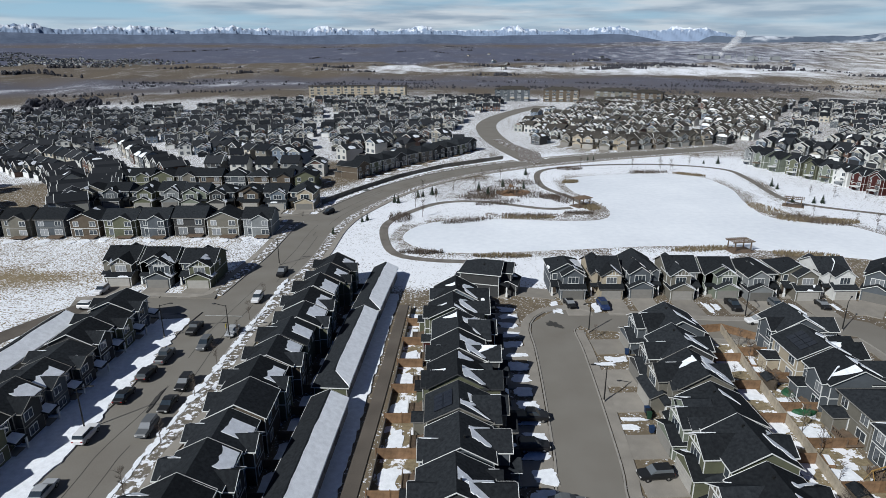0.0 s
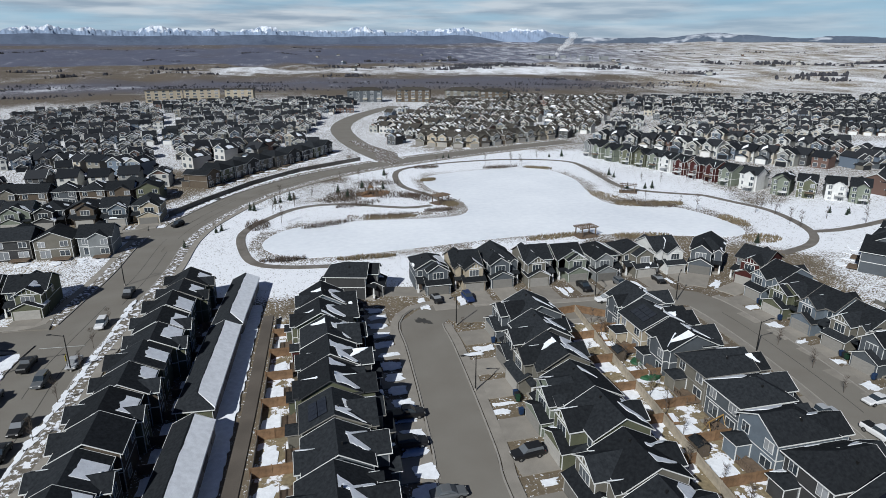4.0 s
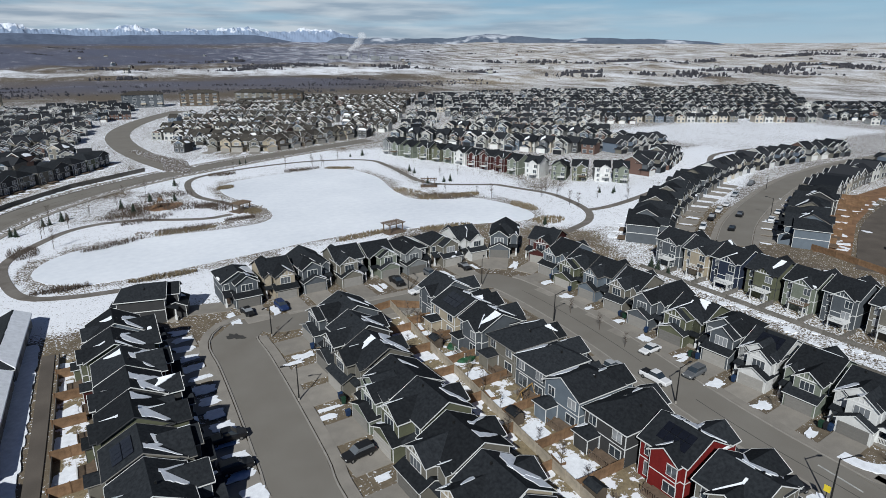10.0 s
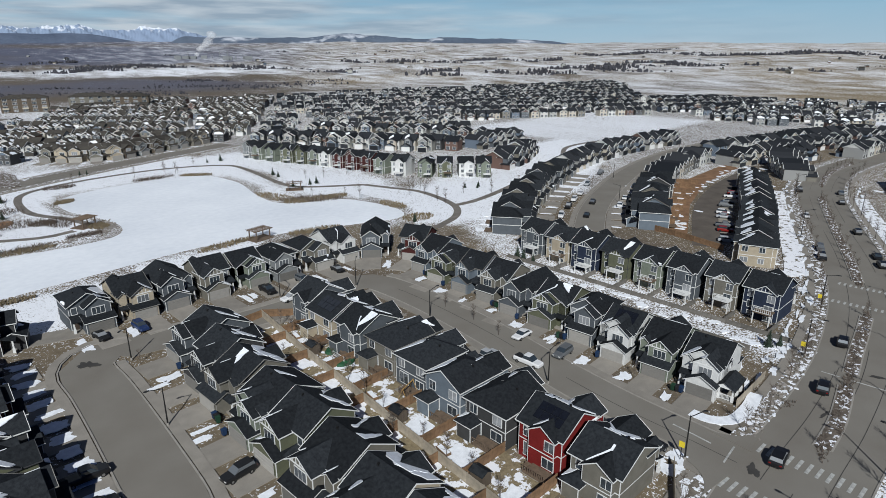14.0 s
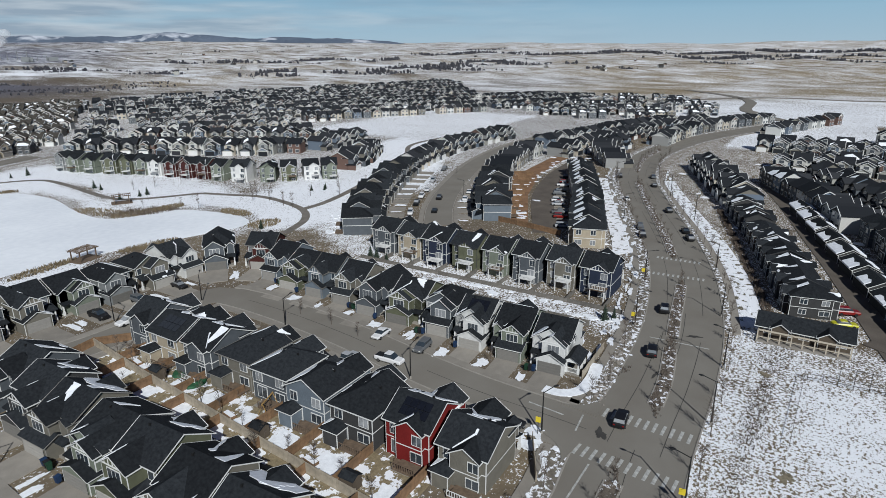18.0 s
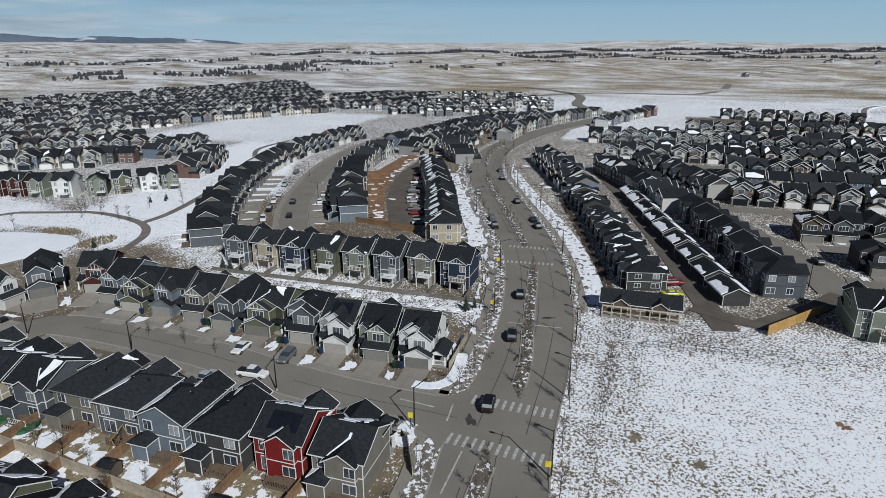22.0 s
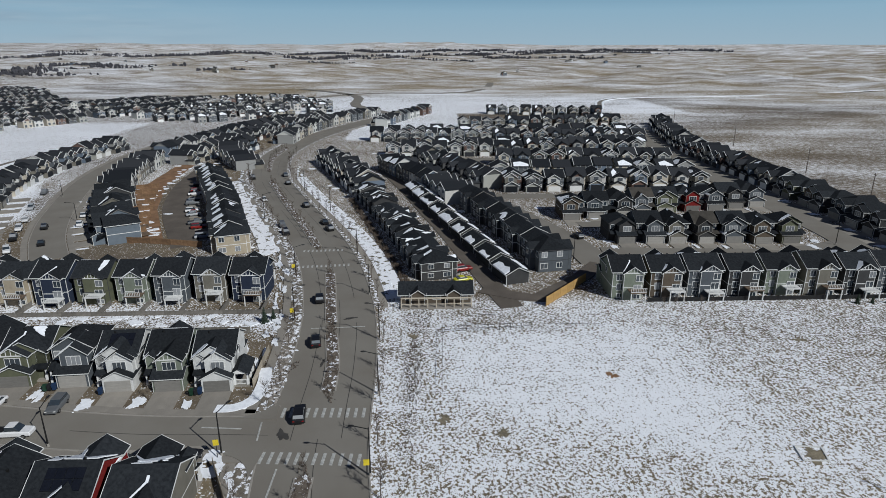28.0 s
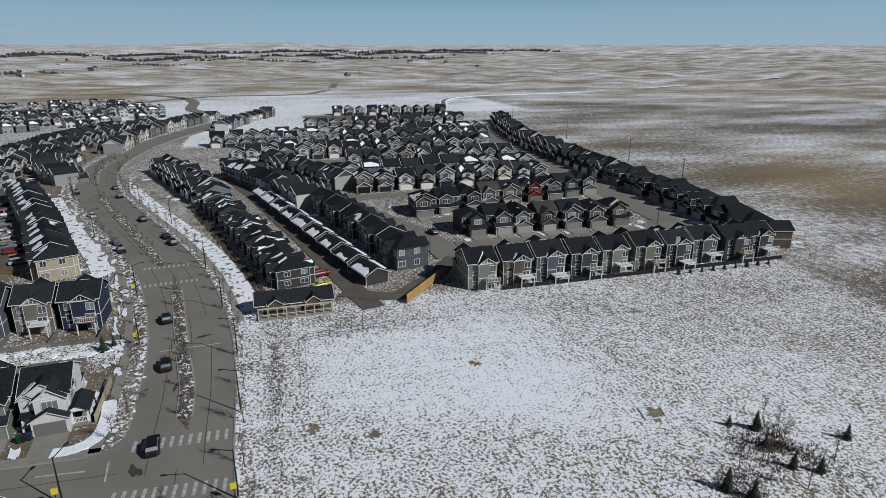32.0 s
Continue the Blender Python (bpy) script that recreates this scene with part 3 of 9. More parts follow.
def window(parent, x, y, z, w, h, facing=0, level=2, bars=1):
    """White frame with its mullions and a dark pane; facing: 0 front, 180 back, 90 and -90 the sides."""
    def frame_bm(bm):
        t = 0.10
        xs = [-w / 2 - t, -w / 2]
        for b in range(bars):
            bx = -w / 2 + w * (b + 1) / (bars + 1)
            xs += [bx - 0.045, bx + 0.045]
        xs += [w / 2, w / 2 + t]
        zs = [-h / 2 - t, -h / 2, h / 2, h / 2 + t]
        for yy in (-0.08, 0.03):
            g = [[bm.verts.new((xx, yy, zz)) for zz in zs] for xx in xs]
            for i in range(len(xs) - 1):
                for j in range(3):
                    if j != 1 or i % 2 == 0:
                        bm.faces.new((g[i][j], g[i + 1][j], g[i + 1][j + 1], g[i][j + 1]))
            if yy < 0:
                front = g
        ring = lambda g_: [g_[i][0] for i in range(len(xs))] + [g_[-1][j] for j in (1, 2, 3)] + [g_[i][3] for i in range(len(xs) - 2, -1, -1)] + [g_[0][2], g_[0][1]]
        ra, rb = ring(front), ring(g)
        for i in range(len(ra)):
            j = (i + 1) % len(ra)
            bm.faces.new((ra[j], ra[i], rb[i], rb[j]))
        if level < 2:
            v = [bm.verts.new((xx, -0.03, zz)) for xx, zz in ((-w / 2, -h / 2), (w / 2, -h / 2), (w / 2, h / 2), (-w / 2, h / 2))]
            bm.faces.new(v).material_index = 1

    def pane_bm(bm):
        box(bm, -w / 2, w / 2, -0.035, 0.02, -h / 2, h / 2)

    m = pose(x, y, z, 0, 0, facing)
    f = shared("window", cached("window %.1f %.1f %d %d" % (w, h, bars, level), frame_bm, [M_TRIM, M_GLASS]), parent, m)
    if level > 1:
        shared("pane", cached("pane %.1f %.1f" % (w, h), pane_bm, [M_GLASS]), f)
    return f


def roof_faces(x0, x1, y0, y1, ze, pitch, axis, hip0, hip1, over=0.4):
    """Top faces of a gable or hip roof. axis: the way of its ridge."""
    if axis == "x":
        fs, edges = roof_faces(y0, y1, x0, x1, ze, pitch, "y", hip0, hip1, over)
        sw = lambda p: (p[1], p[0], p[2])
        return [[sw(p) for p in f][::-1] for f in fs], [(sw(a), sw(b)) for a, b in edges]
    half = (x1 - x0) / 2
    xm, zr = (x0 + x1) / 2, ze + half * pitch
    zo = ze - over * pitch
    xa, xb = x0 - over, x1 + over
    ya, yb = y0 - over, y1 + over
    r0 = (xm, y0 + half if hip0 else ya, zr)
    r1 = (xm, y1 - half if hip1 else yb, zr)
    a, b, c, d = (xa, ya, zo), (xb, ya, zo), (xb, yb, zo), (xa, yb, zo)
    fs = [[a, r0, r1, d], [c, r1, r0, b]]
    edges = [(a, d), (b, c)]
    if hip0:
        fs.append([a, b, r0]); edges.append((a, b))
    else:
        edges += [(a, r0), (r0, b)]
    if hip1:
        fs.append([c, d, r1]); edges.append((c, d))
    else:
        edges += [(d, r1), (r1, c)]
    return fs, edges


class Shell:
    """Puts up the blocks of one house: each has its wall, roof and fascia; keeps the slopes for snow."""

    def __init__(self, home, level):
        self.home, self.level, self.slopes = home, level, []

    def block(self, x0, x1, y0, y1, z0, ze, pitch=0.75, axis="y", hip0=False, hip1=False, over=0.4, name="main"):
        half = (x1 - x0 if axis == "y" else y1 - y0) / 2
        zr = ze + half * pitch - 0.12
        if axis == "y":
            ring = lambda yy, hp: [(x0, yy, z0), (x1, yy, z0), (x1, yy, ze)] + ([] if hp else [((x0 + x1) / 2, yy, zr)]) + [(x0, yy, ze)]
            a, b = ring(y0, hip0), ring(y1, hip1)
        else:
            ring = lambda xx, hp: [(xx, y1, z0), (xx, y0, z0), (xx, y0, ze)] + ([] if hp else [(xx, (y0 + y1) / 2, zr)]) + [(xx, y1, ze)]
            a, b = ring(x0, hip0), ring(x1, hip1)
        bm = bmesh.new()
        grid = {}

        def vert(p):
            k_ = (round(p[0], 3), round(p[1], 3), round(p[2], 3))
            if k_ not in grid:
                grid[k_] = bm.verts.new(p)
            return grid[k_]

        cs = [(x0, y0), (x1, y0), (x1, y1), (x0, y1)]
        belt = z0 + 2.75 if ze - z0 > 4.5 else None
        zs = [z0, ze] if belt is None else [z0, belt, belt + 0.16, ze]
        for i in range(4):
            (px, py), (qx, qy) = cs[i], cs[(i + 1) % 4]
            Lw = math.hypot(qx - px, qy - py)
            us = [0, 0.1 / Lw, 1 - 0.1 / Lw, 1]
            for j in range(3):
                for k in range(len(zs) - 1):
                    f_ = bm.faces.new([vert((px + (qx - px) * u, py + (qy - py) * u, z_)) for u, z_ in ((us[j], zs[k]), (us[j + 1], zs[k]), (us[j + 1], zs[k + 1]), (us[j], zs[k + 1]))])
                    f_.material_index = 1 if j != 1 or k == 1 else 0
        for hp, r_ in ((hip0, a), (hip1, b)):
            if not hp:
                e_ = [vert(r_[-1])] + [vert((r_[-1][0] + (r_[2][0] - r_[-1][0]) * u, r_[-1][1] + (r_[2][1] - r_[-1][1]) * u, ze)) for u in (0.1 / (2 * half), 1 - 0.1 / (2 * half))] + [vert(r_[2]), vert(r_[3])]
                bm.faces.new(e_)
        bm.faces.new([vert((px, py, z0)) for px, py in cs][::-1])
        bmesh.ops.recalc_face_normals(bm, faces=bm.faces)
        part(name + "_wall", bm, [WALLS["grey"], M_TRIM], self.home)
        fs, edges = roof_faces(x0, x1, y0, y1, ze, pitch, axis, hip0, hip1, over)
        # one closed roof shell; its rim is the white fascia board
        bm = bmesh.new()
        vt, vbm = {}, {}
        for f in fs:
            for p in f:
                if p not in vt:
                    vt[p] = bm.verts.new(p)
                    vbm[p] = bm.verts.new((p[0], p[1], p[2] - 0.15))
        for f in fs:
            bm.faces.new([vt[p] for p in f])
            bm.faces.new([vbm[p] for p in f][::-1])
        for p, q in edges:
            bm.faces.new((vt[p], vt[q], vbm[q], vbm[p])).material_index = 1
        bmesh.ops.recalc_face_normals(bm, faces=bm.faces)
        part(name + "_roof", bm, [M_ROOF, M_TRIM], self.home)
        if self.level > 1 and name not in ("sunroom", "entry_gable", "cross_gable", "garage"):
            cx, cy = (x0 + x1) / 2, (y0 + y1) / 2
            bm = bmesh.new()
            loop = {}
            for p in {q for e in edges for q in e}:
                ox = 0 if abs(p[0] - cx) < 0.01 else math.copysign(1, p[0] - cx)
                oy = 0 if abs(p[1] - cy) < 0.01 else math.copysign(1, p[1] - cy)
                loop[p] = [bm.verts.new((p[0] + ox * o, p[1] + oy * o, p[2] + dz)) for o, dz in ((-0.02, 0.02), (0.045, 0.02), (0.045, -0.13), (-0.02, -0.13))]
            for p, q in edges:
                for k in range(4):
                    bm.faces.new((loop[p][k], loop[q][k], loop[q][(k + 1) % 4], loop[p][(k + 1) % 4]))
            bmesh.ops.recalc_face_normals(bm, faces=bm.faces)
            part(name + "_fascia", bm, M_TRIM, self.home, "white fascia board")
        self.slopes += fs[:2]


def garage_door(parent, x, y, w=4.9, h=2.15):
    def build(bm):
        rows_ = 4
        zs = []
        for i in range(rows_):
            zs += [(0.0 + i * h / rows_, -0.05), (0.03 + i * h / rows_, -0.09), ((i + 1) * h / rows_ - 0.03, -0.09)]
        zs.append((h, -0.05))
        cols = [[bm.verts.new((xx, yy, zz)) for zz, yy in zs] for xx in (-w / 2, w / 2)]
        for j in range(len(zs) - 1):
            bm.faces.new((cols[0][j], cols[1][j], cols[1][j + 1], cols[0][j + 1]))
        back = [bm.verts.new((xx, 0.02, zz)) for xx, zz in ((-w / 2, 0), (w / 2, 0), (w / 2, h), (-w / 2, h))]
        bm.faces.new((cols[0][-1], cols[1][-1], back[2], back[3]))
        bm.faces.new((cols[1][0], cols[0][0], back[0], back[1]))
    return shared("garage_door", cached("garage door %.1f" % w, build, [M_GDOOR]), parent, pose(x, y, 0))


M_GDOOR = material("garage door panels", (0.235, 0.225, 0.205), 0.6, 0.08, 1, 10, 0.0, per_object=0.5)
M_DOOR = material("front door paint", (0.06, 0.045, 0.035), 0.5, 0.15, 1, 10, 0.0)


def rail(bm, x0, x1, y, z, n=8, h=0.95):
    """Railing cut as one piece: bars joined by the top and bottom rail."""
    xs = [x0]
    for i in range(n + 1):
        cx = x0 + 0.04 + (x1 - x0 - 0.08) * i / n
        xs += [cx - 0.035, cx + 0.035] if 0 < i < n else [cx + 0.035] if i == 0 else [cx - 0.035]
    xs.append(x1)
    zs = [z + 0.05, z + 0.15, z + h - 0.1, z + h]
    g = [[bm.verts.new((xx, y, zz)) for zz in zs] for xx in xs]
    for i in range(len(xs) - 1):
        for j in range(3):
            if j != 1 or i % 2 == 0:
                bm.faces.new((g[i][j], g[i + 1][j], g[i + 1][j + 1], g[i][j + 1]))
    r_ = bmesh.ops.extrude_face_region(bm, geom=bm.faces[:])
    bmesh.ops.translate(bm, verts=[v for v in r_["geom"] if isinstance(v, bmesh.types.BMVert)], vec=(0, 0.07, 0))
    bmesh.ops.recalc_face_normals(bm, faces=bm.faces)


EAVE, PITCH, HALF = 5.55, 0.52, 3.8


def wing(gx0, gx1, side):
    """The span of the upper wing over the garage."""
    return (gx0 + 0.2, gx1 - 0.6) if side > 0 else (gx0 + 0.6, gx1 - 0.2)


def gable_trim(home, x0, x1, y, ze, pitch, out):
    bm = bmesh.new()
    mid, ya, yb = (x0 + x1) / 2, min(y, y + out * 0.06), max(y, y + out * 0.06)
    box(bm, x0, x1, ya, yb, ze - 0.2, ze)
    n = 5
    for i in range(1, n + 1):
        bx = x0 + (x1 - x0) * i / (n + 1)
        top = ze + ((x1 - x0) / 2 - abs(bx - mid)) * pitch - 0.16
        if top > ze + 0.1:
            box(bm, bx - 0.06, bx + 0.06, ya + 0.003, yb - 0.003, ze, top)
    part("gable_trim", bm, M_TRIM, home, "white battens in the gable")


def build_house(kind, level, seen="both", mirror=1):
    near = level > 1
    # a two-storey house; its origin lies at the middle of its garage front, the front looks to -y
    home = new("house")
    s = Shell(home, level)
    base = 0.8 if kind.startswith("walk") else 0.0
    v = int(kind[-1])
    W = HALF
    if kind.startswith("row"):                      # attached house, ridge along the street, no front garage
        W = 3.4
        s.block(-W, W, 0.6, 8.4, 0, 5.8 + 0.2 * (v % 2), 0.5, "x", hip0=v == 4, hip1=v == 3, over=0.35)
        s.block(-W + 0.5, 0.8 + 0.3 * v, -0.4, 4.4, 0, 5.7, 0.6, "y", over=0.35, name="front_gable")
        if v != 2:
            s.block(-1.0, W - 0.5, 5.6, 9.7, 0, 5.6, 0.6, "y", over=0.3, name="rear_gable")
        for x, z in ((-1.6, 4.4), (-1.2, 1.6), (2.3, 4.5)) if seen != "back" else ():
            window(home, x, (-0.4 if x < 0.5 else 0.6) - 0.01, z, 1.7 if x < 0 else 1.1, 1.4, 0, level)
        for x, z in ((-2.2, 4.4), (1.3, 4.3), (1.3, 1.5)) if seen != "front" else ():
            window(home, x, (9.7 if x > 0 and v != 2 else 8.4) + 0.01, z, 1.3, 1.3, 180, level)
        bm = bmesh.new(); box(bm, 1.6, 2.6, 0.55, 0.6, 0.3, 2.4); part("front_door", bm, M_DOOR, home)
        if near:
            bm = bmesh.new(); box(bm, 1.2, W, -1.0, 0.55, 0, 0.3); part("porch", bm, M_CONCRETE, home)
            bm = bmesh.new(); solid(bm, [(0.9, -1.7, 2.75), (W - 0.05, -1.7, 2.75), (W - 0.05, 0.6, 3.3), (0.9, 0.6, 3.3)], 0.2)
            canopy = part("porch_roof", bm, M_ROOF, home)
            bm = bmesh.new(); solid(bm, [(1.0, -1.55, 2.88), (W - 0.2, -1.45, 2.9), (W - 0.25, 0.3, 3.32), (1.15, 0.2, 3.3)], 0.1)
            part("porch_snow", bm, M_SNOW, canopy, "snow on the porch roof")
            bm = bmesh.new(); box(bm, W - 0.4, W - 0.15, -1.6, -1.35, 0, 2.7); part("porch_post", bm, M_TRIM, home)
        return home, s.slopes
    side = mirror if v % 2 else -mirror
    gx0, gx1 = (-W, 1.9) if side > 0 else (-1.9, W)
    gm_ = (gx0 + gx1) / 2
    E = EAVE + base
    long_ridge = v in (0, 1, 4)
    s.block(-W, W, 3.6, 12.4, 0, E, PITCH, "y" if long_ridge else "x", hip0=v in (1, 4), hip1=v in (0, 4), over=0.42)
    if v == 5:
        s.block(-W, W, 2.5, 5.8, 0, E - 0.15, 0.55, "y", over=0.4, name="cross_gable")
    bx0, bx1 = wing(gx0, gx1, side)
    s.block(bx0, bx1, 1.3, 6.9, base, E - 0.12, 0.62, "y", over=0.38, name="front_gable")
    s.block(gx0, gx1, 0.0, 3.9, 0, 2.75 + base, 0.45, "y" if v % 3 else "x", over=0.35, name="garage")
    rear = v in (2, 3) or base > 0
    if rear:
        s.block(-W + 0.7, W - 2.4, 9.6, 13.3, 0, E - 0.12, 0.6, "y", over=0.35, name="rear_gable")
    if near and v in (0, 1, 3, 5) and not base:
        s.block(0.9, 3.6, 11.6, 14.5, 0, 2.75, 0.45, "y", hip1=True, over=0.35, name="sunroom")
    yb = 13.3 if rear else 12.4
    if near and (v in (2, 3, 5) or base):            # white boards and battens in the gable facing the street
        gable_trim(home, bx0, bx1, 1.3, E - 0.12, 0.62, -1)
    if near and rear and base:
        gable_trim(home, -W + 0.7, W - 2.4, 13.3, E - 0.12, 0.6, 1)
    if base:
        bm = bmesh.new(); box(bm, gx0 + 0.3, gx1 - 0.3, -0.02, 0.05, 0, base); part("foundation", bm, M_CONCRETE, home)
    g = garage_door(home, gm_, -0.02)
    if base:
        g.location.z = base
    if seen != "back":
        window(home, (bx0 + bx1) / 2, 1.29, E - 1.35, 2.4, 1.4, 0, level, 2)
    if seen != "back":
        window(home, side * 2.8, 3.59, E - 1.3, 1.0, 1.3, 0, level, 0)
    if near:
        bm = bmesh.new()
        box(bm, side * 2.3 if side > 0 else -3.3, 3.3 if side > 0 else -2.3, 3.52, 3.6, 0.35 + base, 2.5 + base)
        part("front_door", bm, M_DOOR, home)
    pa, pb = (1.9, W) if side > 0 else (-W, -1.9)
    if near:
        bm = bmesh.new()
        box(bm, pa, pb, 1.6, 3.6, 0, 0.35 + base)
        part("porch", bm, M_CONCRETE, home, "concrete porch step")
    if near and v in (1, 3, 5):                     # a second, narrow gable over the entry
        s.block(pa + 0.1, pb, 2.5, 6.0, 3.1 + base, E - 0.15, 0.7, "y", over=0.3, name="entry_gable")
    px = pb - 0.2 if side > 0 else pa + 0.2
    if near:
        bm = bmesh.new()
        box(bm, px - 0.22, px + 0.22, 1.62, 2.06, 0.35 + base, 1.2 + base)
        box(bm, px - 0.13, px + 0.13, 1.71, 1.97, 1.2 + base, 2.7 + base)
        part("porch_post", bm, M_TRIM, home)
    bm = bmesh.new(); solid(bm, [(pa - 0.1, 1.3, 2.75 + base), (pb + 0.3, 1.3, 2.75 + base), (pb + 0.3, 3.6, 3.5 + base), (pa - 0.1, 3.6, 3.5 + base)], 0.18)
    part("porch_roof", bm, M_ROOF, home)
    # the back
    back = [(-2.3, E - 1.4, 1.5), (2.2, E - 1.4, 1.3), (-2.2, 1.6 + base, 1.9), (1.7, 1.5 + base, 2.0)]
    if base:
        back = back[:2] + [(-2.0, 2.7, 1.7), (1.8, 2.7, 1.9), (-2.0, 0.75, 1.5), (1.8, 0.75, 1.5)]
    for i, (x, z, w) in enumerate(back if seen != "front" else ()):
        y = yb if (rear and -W + 0.7 < x < W - 2.4) else 12.4
        window(home, x, y + 0.01, z, w, (1.35 if i < 4 else 0.9) if base else 1.35 if i != 3 else 1.9, 180, level, 1)
    if near:
        for z in (E - 1.3,):
            window(home, W + 0.01, 7.4, z, 1.0, 1.1, 90, 1, 0)
    if seen == "front":
        return home, s.slopes
    dz = (1.7, 1.9, 2.6, 2.6, 1.7, 1.9)[v] if base else 0.6
    bm = bmesh.new(); box(bm, -3.4, 0.3, yb, yb + 2.5, dz - 0.2, dz)
    deck = part("deck", bm, M_TRIM if base and v != 3 else M_WOOD, home, "white painted deck" if base and v != 3 else "weathered wooden deck")
    if near:
        bm = bmesh.new(); rail(bm, -3.4, 0.3, yb + 2.4, dz, 9 if near else 4)
        part("railing", bm, M_TRIM if base or v == 3 else M_WOOD, deck)
        for x in (-3.25, 0.15) if base else ():
            bm = bmesh.new(); box(bm, x - 0.1, x + 0.1, yb + 2.2, yb + 2.4, 0, dz - 0.2); part("deck_post", bm, M_TRIM, deck)
    if near and dz < 1.0:
        n_ = max(3, int(dz / 0.19))
        prof = [(yb + 0.3, 0.0)]
        for i in range(n_):
            zt = dz - dz * i / n_
            prof += [(yb + 0.3 + i * 0.27, zt), (yb + 0.57 + i * 0.27, zt)]
        prof.append((yb + 0.3 + n_ * 0.27, 0.0))
        xa, xb = 0.3, 1.3
        bm = bmesh.new()
        va, vb = [bm.verts.new((xa, *p)) for p in prof], [bm.verts.new((xb, *p)) for p in prof]
        bm.faces.new(va); bm.faces.new(vb[::-1])
        for i in range(len(prof)):
            j = (i + 1) % len(prof)
            bm.faces.new((va[j], va[i], vb[i], vb[j]))
        part("stair", bm, M_TRIM if base else M_WOOD, deck)
    if near:
        bm = bmesh.new()
        zz = E + ((W - 1.6) if long_ridge else 3.8) * PITCH
        box(bm, -1.72, -1.48, 7.28, 7.52, zz - 0.3, zz + 0.35)
        part("roof_vent", bm, M_METAL, home)
    return home, s.slopes


PROTO = {}


def valley_snow(kind, m, rng, mirror):
    """Drifts left in the valleys beside the gables, as outlines on the main slopes."""
    v, base = int(kind[-1]), 0.8 if kind.startswith("walk") else 0.0
    if kind.startswith("row") or v not in (2, 3, 5):
        return []
    E, W, res = EAVE + base, HALF, []
    right = (v % 2 == 1) == (mirror > 0)
    gx0, gx1 = (-W, 1.9) if right else (-1.9, W)
    bx0, bx1 = wing(gx0, gx1, 1 if right else -1)
    sides = [((bx0 + bx1) / 2, (bx1 - bx0) / 2, 0.62, 3.6, 1)]
    if v in (2, 3) or base:
        sides.append((-0.85, 2.25, 0.6, 12.4, -1))
    for mid, hw, gp, ye, up in sides:
        nl = Vector((0, -PITCH * up, 1)).normalized()
        lit = (m.to_3x3() @ nl).dot(sun_from)
        y1 = ye + up * (hw * gp - 0.12) / PITCH
        y0 = ye + up * (-0.35 * gp - 0.12) / PITCH
        for sd in (-1, 1):
            if rng.random() > (0.95 if lit < 0.55 else 0.1):
                continue
            big = rng.random() < 0.7
            wide = (rng.uniform(1.9, 3.4) if big else rng.uniform(0.35, 0.8)) if lit < 0.55 else rng.uniform(0.12, 0.3)
            t0, n, reach = rng.uniform(0.08, 0.25), 10, rng.uniform(1.0, 1.35)
            inner, outer = [], []
            for k in range(n + 1):
                q = k / n
                t = t0 + (reach - t0) * q
                tv = min(t, 1.0)
                vx, vy = mid + sd * (hw + 0.35) * (1 - tv), y0 + (y1 - y0) * t
                w = wide * min(1.0, (q * 4) ** 0.5) * (0.30 + 0.7 * q ** 1.3) * rng.uniform(0.9, 1.08)
                if k == n:
                    w *= 0.8
                inner.append((vx - sd * 0.12, vy))
                outer.append((vx + sd * w, vy - up * 0.12 * w))
            pts = []
            for px, py in inner + outer[::-1]:
                px = min(W + 0.2, max(-W - 0.2, px))
                py = min(max(py, ye - 0.35), 7.93) if up > 0 else max(min(py, ye + 0.35), 8.07)
                pts.append(tuple(Vector((px, py, E + (py - ye) * up * PITCH)) + nl * 0.13))
            res.append(pts)
    return res


